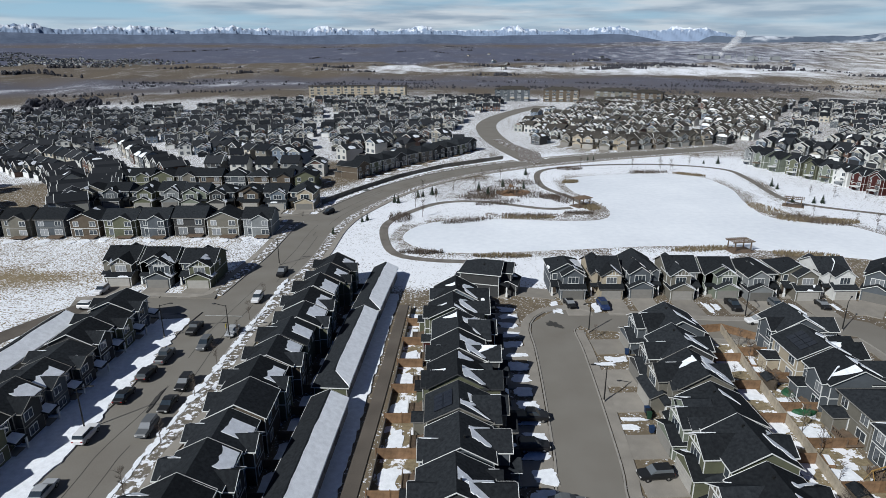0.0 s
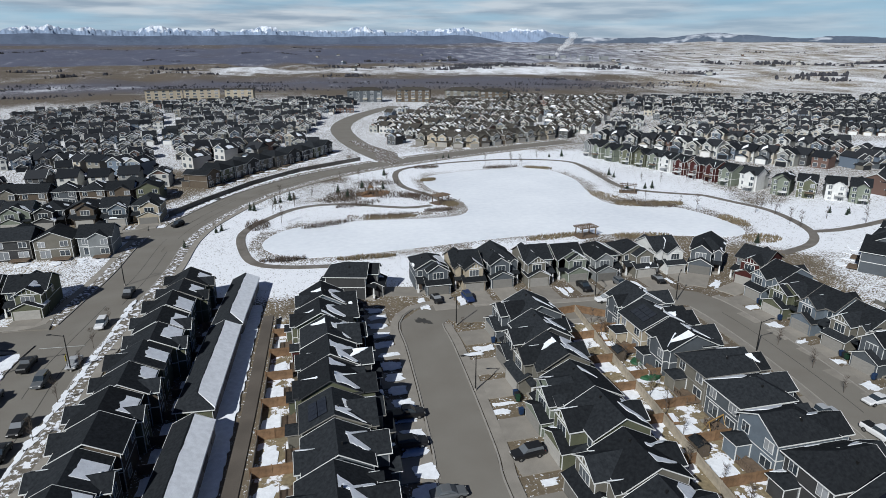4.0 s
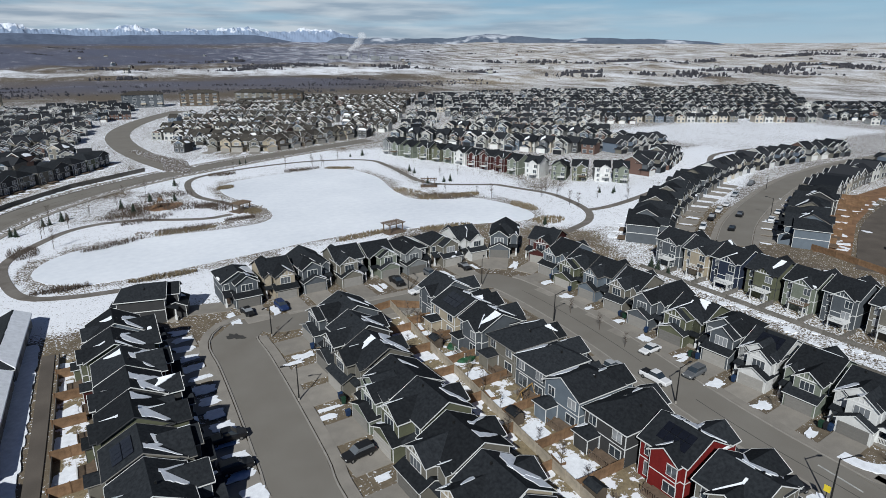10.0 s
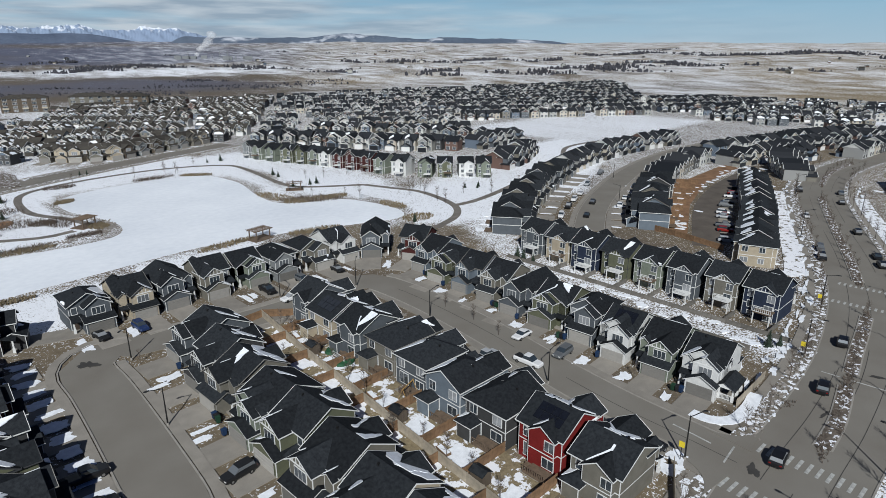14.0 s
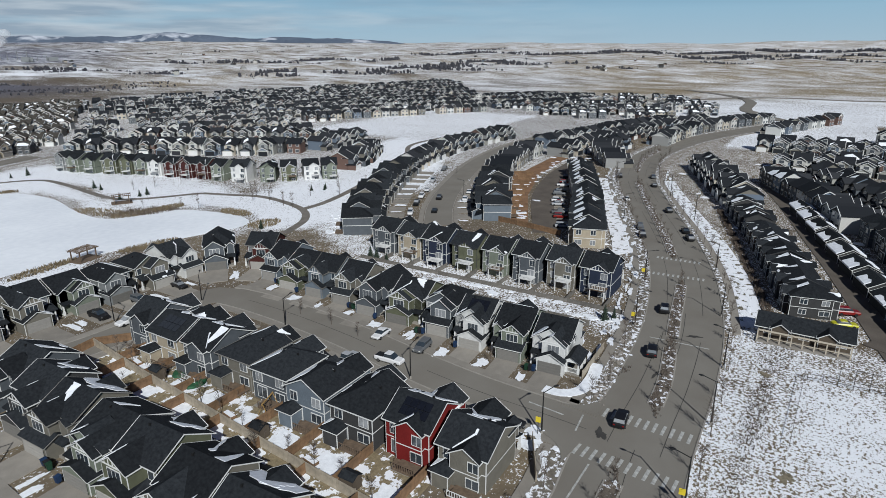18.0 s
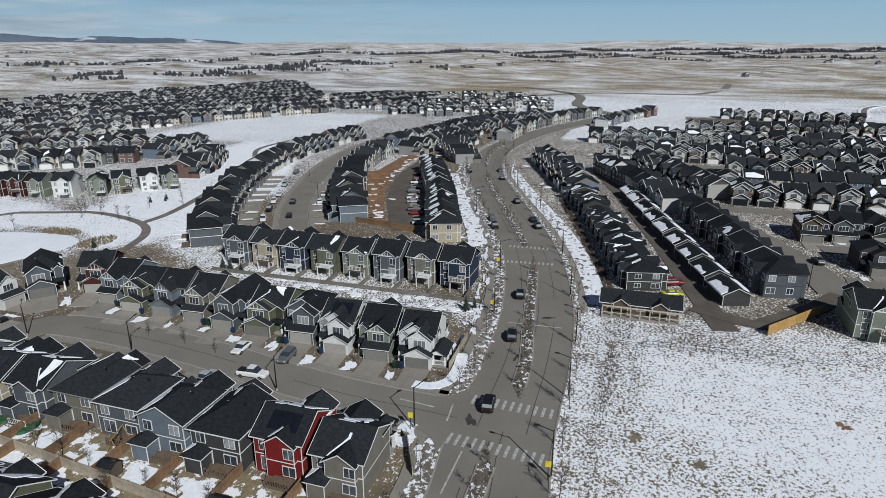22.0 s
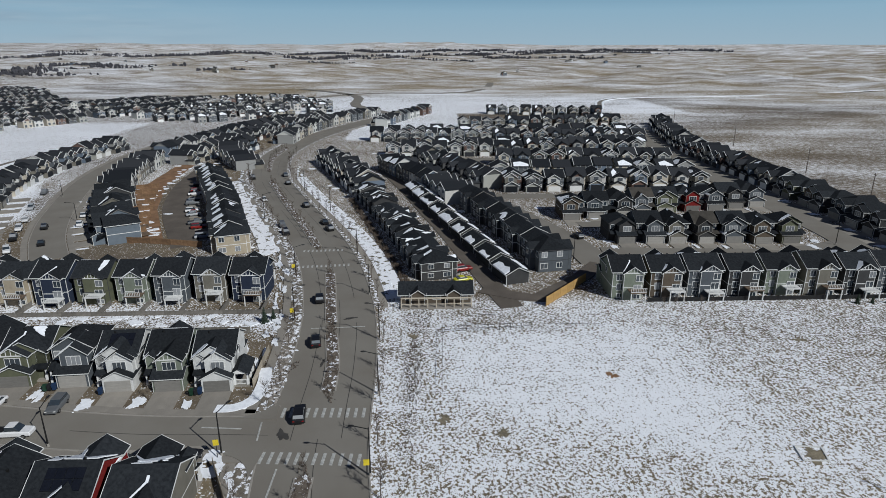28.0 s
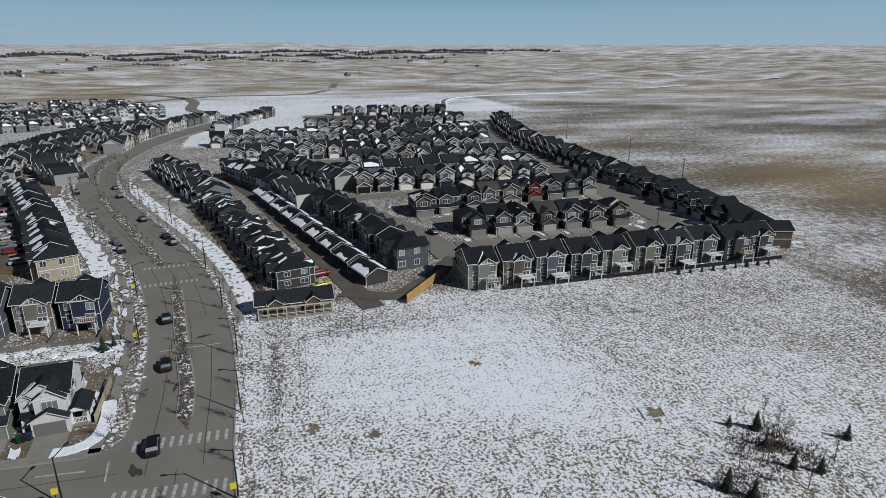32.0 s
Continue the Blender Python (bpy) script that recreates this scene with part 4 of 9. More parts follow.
def snow_on(home, slopes, rng, amount, near, style, kind="row0", mirror=1):
    """Leftover snow on the slopes that the sun doesn't reach: wedges down the valleys, sheets or blobs."""
    m = home.matrix_basis
    far_bm = bmesh.new()
    for k, pts in enumerate(valley_snow(kind, m, rng, mirror) if amount > 0.3 else ()):
        solid(far_bm, [(p_[0], p_[1], p_[2] + 0.012 * k) for p_ in pts], 0.25)
    for f in slopes:
        a, b, c, d = [Vector(p) for p in f]          # eave, ridge, ridge, eave
        nl = (b - a).cross(d - a).normalized()
        if nl.z < 0:
            nl = -nl
        lit = (m.to_3x3() @ nl).dot(sun_from)
        L, S = (d - a).length, (b - a).length
        if lit > 0.8 or rng.random() > amount * (1.2 if lit < 0.55 else 0.4):
            continue
        shapes = []
        if L < 4.6 and style != "sheet":                 # small low roofs keep a whole smooth sheet
            if lit > 0.5 or rng.random() < 0.35:
                continue
            u0, u1 = rng.uniform(0.02, 0.3), rng.uniform(0.7, 0.98)
            hi_ = rng.uniform(0.45, 0.95)
            shapes.append([(u0, 0.02), (u0 + (u1 - u0) * 0.5, 0.02), (u1, 0.03), (u1, hi_ * 0.5), (u1 - (u1 - u0) * 0.2, hi_ * 0.85), (u0 + (u1 - u0) * 0.5, hi_), (u0 + (u1 - u0) * 0.15, hi_ * 0.7), (u0, hi_ * 0.35)])
        elif style == "sheet":
            if rng.random() < (0.12 if lit < 0.55 else 0.8):
                continue
            u0 = rng.uniform(0.03, 0.3)
            u1 = min(0.97, u0 + rng.uniform(0.4, 0.7))
            hi_ = rng.uniform(0.5, 0.85)
            top = [(u1 - (u1 - u0) * k / 6, hi_ + rng.uniform(-0.08, 0.05)) for k in range(7)]
            shapes.append([(u0 + (u1 - u0) * k / 4, 0.02 + 0.03 * rng.random()) for k in range(5)] + top)
        elif style == "wedge" and L > 5:
            shaded = lit < 0.55
            for k_ in range(1 + (rng.random() < (0.45 if shaded else 0.1))):
                form = rng.random()
                if form < (0.5 if shaded else 0.25):       # a tongue hanging from the ridge, bent to one side
                    u0, wd, vb = rng.uniform(0.08, 0.85), rng.uniform(0.5, 1.5) / L, rng.uniform(0.1, 0.6)
                    sk = rng.choice((-1, 1)) * rng.uniform(0.3, 1.8) / L
                    lf, rt = [], []
                    for j in range(8):
                        q = j / 7
                        c_ = u0 + sk * q ** 1.7
                        h_ = wd * (1 - q) ** 0.8 * rng.uniform(0.75, 1.1) + 0.08 / L
                        lf.append((c_ - h_, 0.97 - (0.97 - vb) * q)); rt.append((c_ + h_ * 0.6, 0.97 - (0.97 - vb) * q))
                    shapes.append(lf + rt[::-1])
                elif form < 0.8:                           # a strip along the eave
                    u0 = rng.uniform(0.05, 0.5)
                    u1, dp = min(0.95, u0 + rng.uniform(0.8, 2.6) / L), rng.uniform(0.3, 0.9) / S
                    n_ = 9
                    top = [(u0 + (u1 - u0) * j / n_, 0.05 + dp * math.sin(math.pi * (0.1 + 0.8 * j / n_)) ** 0.5 * rng.uniform(0.7, 1.1)) for j in range(n_ + 1)]
                    low_ = [(u0 + (u1 - u0) * j / n_, 0.02 + rng.uniform(0, 0.03)) for j in range(n_ + 1)]
                    shapes.append(low_ + top[::-1])
                elif shaded:                               # a sheet that thins out up the slope
                    u0, u1, hi_ = rng.uniform(0.03, 0.3), rng.uniform(0.5, 0.95), rng.uniform(0.35, 0.9)
                    top = [(u1 - (u1 - u0) * j / 9, hi_ * (0.45 + 0.55 * math.sin(math.pi * (j + 1) / 11)) * rng.uniform(0.85, 1.05)) for j in range(10)]
                    shapes.append([(u0 + (u1 - u0) * j / 5, 0.03 + 0.03 * rng.random()) for j in range(6)] + top)
        else:
            for k in range(2 if L > 6 and near else 1):
                u0, v0 = rng.uniform(0.12, 0.88), rng.choice((0.0, 0.12, 0.5, 1.0)) + rng.uniform(-0.05, 0.15)
                ru, rv, sk = rng.uniform(0.8, 2.2) / L, rng.uniform(0.6, 1.6) / S, rng.uniform(-0.9, 0.9)
                pts = []
                for i in range(14):
                    t, q = 2 * math.pi * i / 14, 1 - 0.4 * rng.random()
                    pts.append((u0 + ru * q * math.cos(t) + sk * ru * q * math.sin(t), v0 + rv * q * math.sin(t)))
                shapes.append(pts)
        for k, pts in enumerate(shapes):
            q = []
            for u, v in pts:
                u, v = min(0.955, max(0.045, u)), min(0.985, max(0.015, v))
                e0, e1 = a + (d - a) * u, b + (c - b) * u
                q.append(tuple(e0 + (e1 - e0) * v + nl * (0.09 + 0.014 * k)))
            solid(far_bm, q, 0.2)
    if far_bm.verts:
        tagged(part("roof_snow", far_bm, M_SNOW, home, "leftover snow on the shaded slopes"), kind="stuff")
    else:
        far_bm.free()


LOOKS = {"taupe": "taupe", "slate": "dark slate-grey", "charcoal": "charcoal", "olive": "olive-green", "blue": "blue-grey", "beige": "beige", "sage": "sage-grey",
         "brown": "brown", "grey": "light grey", "white": "white", "red": "bright red", "navy": "navy blue", "sand": "sand-yellow", "maroon": "dark maroon"}


FAR, TAKEN = [], []


def place(kind, x, y, heading, colour, near=True, snow=0.8, group="houses", brown=False, wide=1.0, tall=1.0):
    level = 2 if near is True else 1 if near is False else near
    TAKEN.append((x, y))
    if level == 0:
        FAR.append((kind, x, y, heading, colour, brown))
        return None
    h_ = radians(heading)
    face = (-x * math.sin(h_) + y * math.cos(h_)) / math.hypot(x, y)      # 1: its front looks towards the origin
    seen = "both" if level > 1 or abs(face) < 0.25 else "front" if face > 0 else "back"
    flip = -1 if RNG.random() < 0.5 else 1                               # mirrored plans, small differences in size
    key = (kind, level, seen, flip)
    m = pose(x, y, 0, 0, 0, heading) @ Matrix.Diagonal((wide * RNG.uniform(0.98, 1.01), RNG.uniform(0.95, 1.03), tall * RNG.uniform(0.97, 1.04), 1))
    if key not in PROTO:
        PROTO[key] = build_house(kind, level, seen, flip)
        home, slopes = PROTO[key]
        home.matrix_basis = m
    else:
        old, slopes = PROTO[key]
        bare = [c for c in old.children if c.name.startswith("roof_snow")]
        for c in bare:
            c.parent = None
        home = copy_thing(old, m)
        for c in bare:
            c.parent = old
    pick = RNG.random()
    lim = 0.85 if colour in ("white", "red", "beige") or group.startswith(("houses across", "houses along the lake")) else 0.75 if level > 1 else 0.72
    trim, trim_word = (M_TRIM, "white") if pick < lim else (M_TRIM_GREY, "grey") if pick < lim + 0.15 else (M_TRIM_DARK, "dark")
    for c in home.children:
        if c.name.startswith("roof_"):
            continue
        if "_wall" in c.name or "_roof" in c.name and len(c.material_slots) > 1:
            c.material_slots[1].link = "OBJECT"
            c.material_slots[1].material = trim
        elif "_fascia" in c.name:
            c.material_slots[0].link = "OBJECT"
            c.material_slots[0].material = trim
            c["label"] = trim_word + " fascia board"
        if "_wall" in c.name:
            c.material_slots[0].link = "OBJECT"
            c.material_slots[0].material = WALLS[colour]
            c["label"] = LOOKS[colour] + " lap siding"
        if brown and "_roof" in c.name and "snow" not in c.name:
            c.material_slots[0].link = "OBJECT"
            c.material_slots[0].material = M_ROOF_BROWN
    storeys = "three-level walkout" if kind.startswith("walk") else "two-storey"
    sort = "attached townhouse" if kind.startswith("row") else "house"
    tagged(home, "%s %s %s with %s trim and %s roof" % (LOOKS[colour], storeys, sort, trim_word, "brown" if brown else "charcoal"), "house", group)
    snow_on(home, slopes, RNG, snow, level > 1, "sheet" if group in ("townhouses along the avenue", "townhouses across the avenue", "townhouses on the avenue") else "wedge" if level > 1 or kind.startswith("row") or RNG.random() < 0.5 else "blob", kind, flip)
    return home


def fit_width(kind, lot):
    return 1.0 if kind.startswith("row") else min(1.1, max(0.88, (lot - 1.3) / (2 * HALF)))


def row(kinds, p0, p1, n, heading, colours, near=True, snow=0.8, group="houses", brown=False, jitter=0.6, tall=1.0):
    """n houses from p0 to p1, with small set-backs; the lots set their width."""
    lot = math.dist(p0, p1) / max(1, n - 1)
    for i in range(n):
        t = i / max(1, n - 1)
        x, y = p0[0] + (p1[0] - p0[0]) * t, p0[1] + (p1[1] - p0[1]) * t
        h = radians(heading)
        j = RNG.uniform(-jitter, jitter)
        c = colours[i] if len(colours) == n else RNG.choice(colours)
        place(kinds[i % len(kinds)] if len(kinds) != n else kinds[i], x + math.sin(h) * j, y - math.cos(h) * j, heading, c, near, snow, group, brown, fit_width(kinds[0], lot), tall)


def along(kinds, pts, spacing, side, colours, near=False, snow=0.8, group="houses", brown=False, tall=1.0):
    """Houses along a curve, fronts turned to its right (side 1) or left (-1)."""
    line = spline(pts, 1.0)
    run, nxt, k = 0.0, spacing / 2, 0
    for a, b in zip(line, line[1:]):
        run += (b - a).length
        if run >= nxt:
            d = (b - a).normalized()
            f = Vector((d.y, -d.x)) * side
            kind = kinds[k % len(kinds)]
            if k == 0 and kind.startswith("row"):
                kind = "row3" if side < 0 else "row4"          # hipped end of the terrace
            place(kind, b.x, b.y, math.degrees(math.atan2(f.x, -f.y)), RNG.choice(colours), near, snow, group, brown, fit_width(kinds[0], spacing), tall)
            nxt += spacing
            k += 1


FG = ["house0", "house3", "house1", "house2", "house5", "house4"]
MIXED = ["taupe", "slate", "olive", "grey", "sage", "charcoal", "brown", "blue", "beige"]
DARK = ["slate", "charcoal", "taupe", "brown", "olive"]
# the row west of the close
row(["house2", "house3", "house5"], (10.5, 118), (9.5, 33.5), 11, 90, ["blue", "olive", "maroon", "charcoal", "olive", "taupe", "slate", "charcoal", "brown", "taupe", "slate"], snow=1.0, group="houses west of the close")
# the block inside the close
row(["house5", "house2", "house3", "house5", "house2", "house3", "house2", "house5"], (33.6, 103.5), (28.4, 37), 8, -88, ["slate", "charcoal", "taupe", "sage", "olive", "taupe", "beige", "slate"], snow=1.0, group="houses inside the close")
row(["house2", "house5", "house3", "house0", "house4", "house1", "house0", "house2", "house3"], (72.3, 103.3), (69.2, 32.5), 9, 90, ["slate", "beige", "slate", "taupe", "slate", "blue", "charcoal", "red", "taupe"], snow=0.9, group="houses inside the close", jitter=0.9)
# the row along the lake
place("house0", 17, 131, 75, "charcoal", True, 0.6, "houses along the lake")
row(FG, (28, 127.5), (88.5, 126.5), 8, 0, ["slate", "beige", "slate", "taupe", "sage", "grey", "taupe", "white"], snow=0.7, group="houses along the lake")
place("house1", 95.5, 124.5, -40, "slate", True, 0.4, "houses along the lake")
place("house2", 100.3, 117, -66, "maroon", True, 0.5, "houses along the lake")
# the row across the street
row(["house3", "house5", "house2", "house3", "house1", "house5", "house0", "house5", "house3", "house5"], (96, 107.5), (89.5, 34.5), 10, -86, ["blue", "olive", "blue", "taupe", "slate", "olive", "slate", "white", "sage", "white"], snow=0.8, group="houses across the street")
# the wide corner porch of its last house
corner = min((h_ for h_ in scene.objects if h_.get("group") == "houses across the street"), key=lambda h_: h_.location.y)
bm = bmesh.new(); box(bm, HALF, HALF + 2.9, 1.4, 6.4, 0, 0.4); part("side_porch", bm, M_CONCRETE, corner, "raised corner porch")
bm = bmesh.new()
for f_ in roof_faces(HALF - 0.6, HALF + 2.9, 1.4, 6.4, 2.75, 0.5, "y", False, False, 0.35)[0]:
    solid(bm, f_, 0.16)
part("porch_cover", bm, M_ROOF, corner)
bm = bmesh.new()
for ye_ in (1.4, 6.3):
    vs_ = [bm.verts.new(p_) for p_ in ((HALF - 0.6, ye_, 2.7), (HALF + 2.9, ye_, 2.7), (HALF + 1.15, ye_, 3.5))]
    bm.faces.new(vs_)
    box(bm, HALF - 0.3, HALF + 2.9, ye_ - 0.05, ye_ + 0.1, 2.45, 2.72)
part("porch_gable", bm, M_TRIM, corner)
for px_, py_ in ((HALF + 0.2, 1.6), (HALF + 2.7, 1.6), (HALF + 2.7, 4.0), (HALF + 2.7, 6.1)):
    bm = bmesh.new(); box(bm, px_ - 0.24, px_ + 0.24, py_ - 0.24, py_ + 0.24, 0.4, 1.3); box(bm, px_ - 0.14, px_ + 0.14, py_ - 0.14, py_ + 0.14, 1.3, 2.6); part("porch_post", bm, M_TRIM, corner)
bm = bmesh.new(); rail(bm, HALF + 0.3, HALF + 2.6, 1.55, 0.4, 10); part("railing", bm, M_TRIM, corner)
# the walkout row behind it, seen from the back
row(["walk2", "walk3", "walk5", "walk2", "walk3", "walk5", "walk2", "walk3"], (141, 98), (141, 38.5), 8, 90, ["slate", "beige", "navy", "olive", "sage", "slate", "taupe", "navy"], snow=0.6, group="walkout houses")
# the walkout row beside the field
row(["walk3", "walk2", "walk5", "walk3", "walk2", "walk3", "walk5", "walk2", "walk3", "walk2"], (139.5, -46), (139.5, -126), 10, 90, ["sage", "brown", "slate", "charcoal", "sage", "taupe", "charcoal", "slate", "charcoal", "charcoal"], snow=0.4, group="walkout houses beside the field")
# attached houses east and west of the avenue
row(["row0", "row1", "row2"], (-29.4, 134), (-35.0, 47), 13, -90, ["olive", "olive", "brown", "charcoal"], snow=1.0, group="townhouses along the avenue")
row(["row1", "row0", "row2"], (-59.3, 113), (-60.3, 49), 10, 90, ["olive", "slate", "charcoal"], snow=0.35, group="townhouses across the avenue", tall=0.87)
row(["house3", "house5", "house2"], (-77, 135), (-58, 133.5), 3, 0, ["taupe", "slate", "olive"], snow=0.8, group="corner houses")
# the streets beyond
row(FG, (-124, 209), (-49, 206.5), 9, 0, MIXED, False, 0.8, "houses on the south street")
row(["house2", "house3", "house5", "house1"], (-136, 186), (-55, 188), 9, 180, ["slate", "taupe", "slate", "brown", "olive", "slate", "charcoal", "taupe", "grey"], False, 0.5, "houses on the south street")
row(FG, (-128, 251), (-54, 249), 9, 180, DARK, False, 0.7, "houses on the south street")
row(FG, (-100, 278), (-55, 276), 5, 180, DARK, 0, 0.6)
place("house2", -53, 252, 140, "maroon", False)
along(["house1", "house0", "house4"], [(-47, 262), (-31, 290), (-5, 321), (10, 344)], 9.6, -1, DARK, False, 0.3, "houses backing on the avenue")
place("house1", -24, 318, -30, "slate", 0)
for k_, (xa_, ya_) in enumerate(((-42, 312), (-30, 332), (-12, 352), (4, 372))):
    place("house2", xa_, ya_, 140, ("taupe", "slate", "white", "grey")[k_], 0)
along(FG, [(-210, 318), (-165, 292), (-135, 262), (-120, 225)], 9.5, -1, MIXED, 0)
along(FG, [(-160, 330), (-130, 290), (-106, 262)], 9.5, -1, DARK, 0)
along(FG, [(-116, 338), (-90, 315), (-60, 300)], 9.5, -1, ["white", "grey", "slate", "taupe"], 0)
along(FG, [(-150, 362), (-107, 377), (-75, 384), (-41, 383), (-7, 395)], 9.5, 1, ["white", "grey", "slate", "taupe"], 0)
along(FG, [(-62, 330), (-38, 330), (-6, 350)], 10, 1, ["beige", "grey", "slate", "taupe"], 0)
along(FG, [(-190, 268), (-165, 250), (-145, 222), (-130, 195)], 9, 1, DARK, 0)
along(FG, [(-230, 300), (-205, 280), (-185, 262)], 9, 1, DARK, 0)
# the row with brown roofs along the park road
along(["house2", "house5", "house3"], [(64, 352), (78, 338), (98, 332), (128, 343), (152, 353)], 8.6, 1, ["beige", "taupe", "grey", "brown"], False, 0.6, "brown-roofed houses", True)
# townhouses above the lake
along(["walk1", "walk3", "walk2", "walk5"], [(157, 300), (161, 279), (169, 259), (175, 238), (179, 219), (183, 207), (191, 197), (199, 190), (208, 181)], 8.2, -1, ["white", "sage", "grey", "white", "beige", "maroon", "olive"], False, 0.5, "townhouses above the lake")
along(FG, [(165, 330), (190, 300), (206, 268), (224, 236)], 9, 1, MIXED, 0)
along(FG, [(188, 338), (212, 305), (230, 272), (246, 240)], 9, -1, MIXED, 0)
along(FG, [(210, 345), (236, 312), (256, 276), (272, 246)], 9, 1, MIXED, 0)
along(["walk0", "walk3"], [(214, 178), (236, 184), (262, 198)], 9.5, 1, ["white", "grey", "white", "maroon"], 0)
along(FG, [(248, 226), (268, 228), (292, 232)], 9.5, 1, MIXED, 0)
# the street north of the greenway
along(["house1", "house3", "house0", "house2"], [(141, 107), (163, 122), (192, 137), (230, 152)], 9, 1, ["grey", "slate", "taupe", "slate"], False, 0.15)
along(["house1", "house3", "house0", "house2"], [(232, 153), (262, 160), (300, 163), (345, 160)], 9, 1, ["grey", "slate", "taupe", "slate"], 0)
along(["house0", "house2", "house1", "house3"], [(168, 92), (190, 104), (228, 121)], 9, -1, ["slate", "charcoal", "taupe", "blue"], False, 0.4)
along(["house0", "house2", "house1", "house3"], [(230, 122), (265, 131), (300, 136)], 9, -1, ["slate", "charcoal", "taupe", "blue"], 0)
along(["row0", "row1"], [(162, 47), (182, 54), (205, 62), (235, 74), (262, 85)], 7.2, 1, ["beige", "taupe", "beige"], False, 1.0, "townhouses on the avenue")
along(FG, [(320, 140), (370, 128), (420, 118), (470, 100)], 9, -1, MIXED, 0)
along(FG, [(295, 108), (330, 102), (380, 96), (430, 82), (470, 66)], 9, 1, ["beige", "taupe", "slate"], 0)
along(FG, [(285, 72), (320, 90), (350, 88)], 9.5, 1, ["beige", "brown", "grey"], 0)
along(FG, [(360, 86), (410, 82), (460, 70), (520, 44)], 10, -1, MIXED, 0)
along(FG, [(440, 36), (480, 24), (540, 0)], 13, -1, ["beige", "sand", "navy", "brown"], 0)
# east of the avenue
along(["row0", "row1", "row2"], [(138.3, 0.6), (168, 7.6), (198.5, 15.8), (226, 24.4)], 7.0, -1, ["brown", "charcoal", "charcoal", "slate"], False, 0.95, "townhouses east of the avenue", tall=0.76)
along(["row0"], [(229, 25.5), (262, 37), (298, 50)], 7.6, -1, ["slate"], 0)
along(["row1", "row2"], [(145, -37.8), (165, -33.8), (185, -29.2), (216, -21.4)], 7.2, 1, ["charcoal", "charcoal", "slate"], False, 0.15, "townhouses on the back street")
along(["row1"], [(218, -20.5), (250, -8.5), (290, 9)], 7.6, 1, ["charcoal"], 0)
row(FG, (167, -58), (164.5, -107), 7, -90, ["charcoal", "slate", "taupe", "charcoal", "slate", "brown", "olive"], False, 0.5, "houses east of the field")
row(FG, (192, -50), (206, -117), 9, -90, ["brown", "slate", "charcoal", "slate", "olive", "red", "slate", "charcoal", "slate"], False, 0.5, "houses east of the field")
row(FG, (233, -36), (236, -112), 10, -90, DARK, 0, 0.7, "houses east of the field")
row(FG, (272, -34), (271, -114), 10, 90, MIXED, 0)
along(FG, [(236, -22), (262, -12), (296, 4)], 8.4, -1, DARK, 0)
row(FG, (398, 16), (396, -134), 18, 90, MIXED, 0)
row(FG, (285, -40), (281, -114), 10, -90, ["taupe", "grey", "slate"], 0, 0.7)
row(FG, (314, 14), (318, -114), 17, -90, MIXED, 0, 0.7)
row(FG, (368, 26), (355, -128), 20, -90, MIXED, 0, 0.7)
row(FG, (425, -30), (440, -140), 14, -90, ["beige", "taupe", "sand", "slate"], 0, 0.7)
row(FG, (340, 4), (342, -118), 16, 90, MIXED, 0, 0.7)
row(FG, (520, -60), (505, -145), 10, -90, ["beige", "taupe", "sand", "slate"], 0, 0.7)
along(["house1", "house4", "house0"], [(133, -127), (152, -132), (178, -134.5), (228, -136)], 9.0, -1, DARK, False, 0.3, "houses on the edge of the prairie")
along(["house1", "house4", "house0"], [(230, -136), (300, -138), (343, -142), (400, -153), (450, -167)], 9.0, -1, DARK, 0)

# ---------- far houses, joined ----------


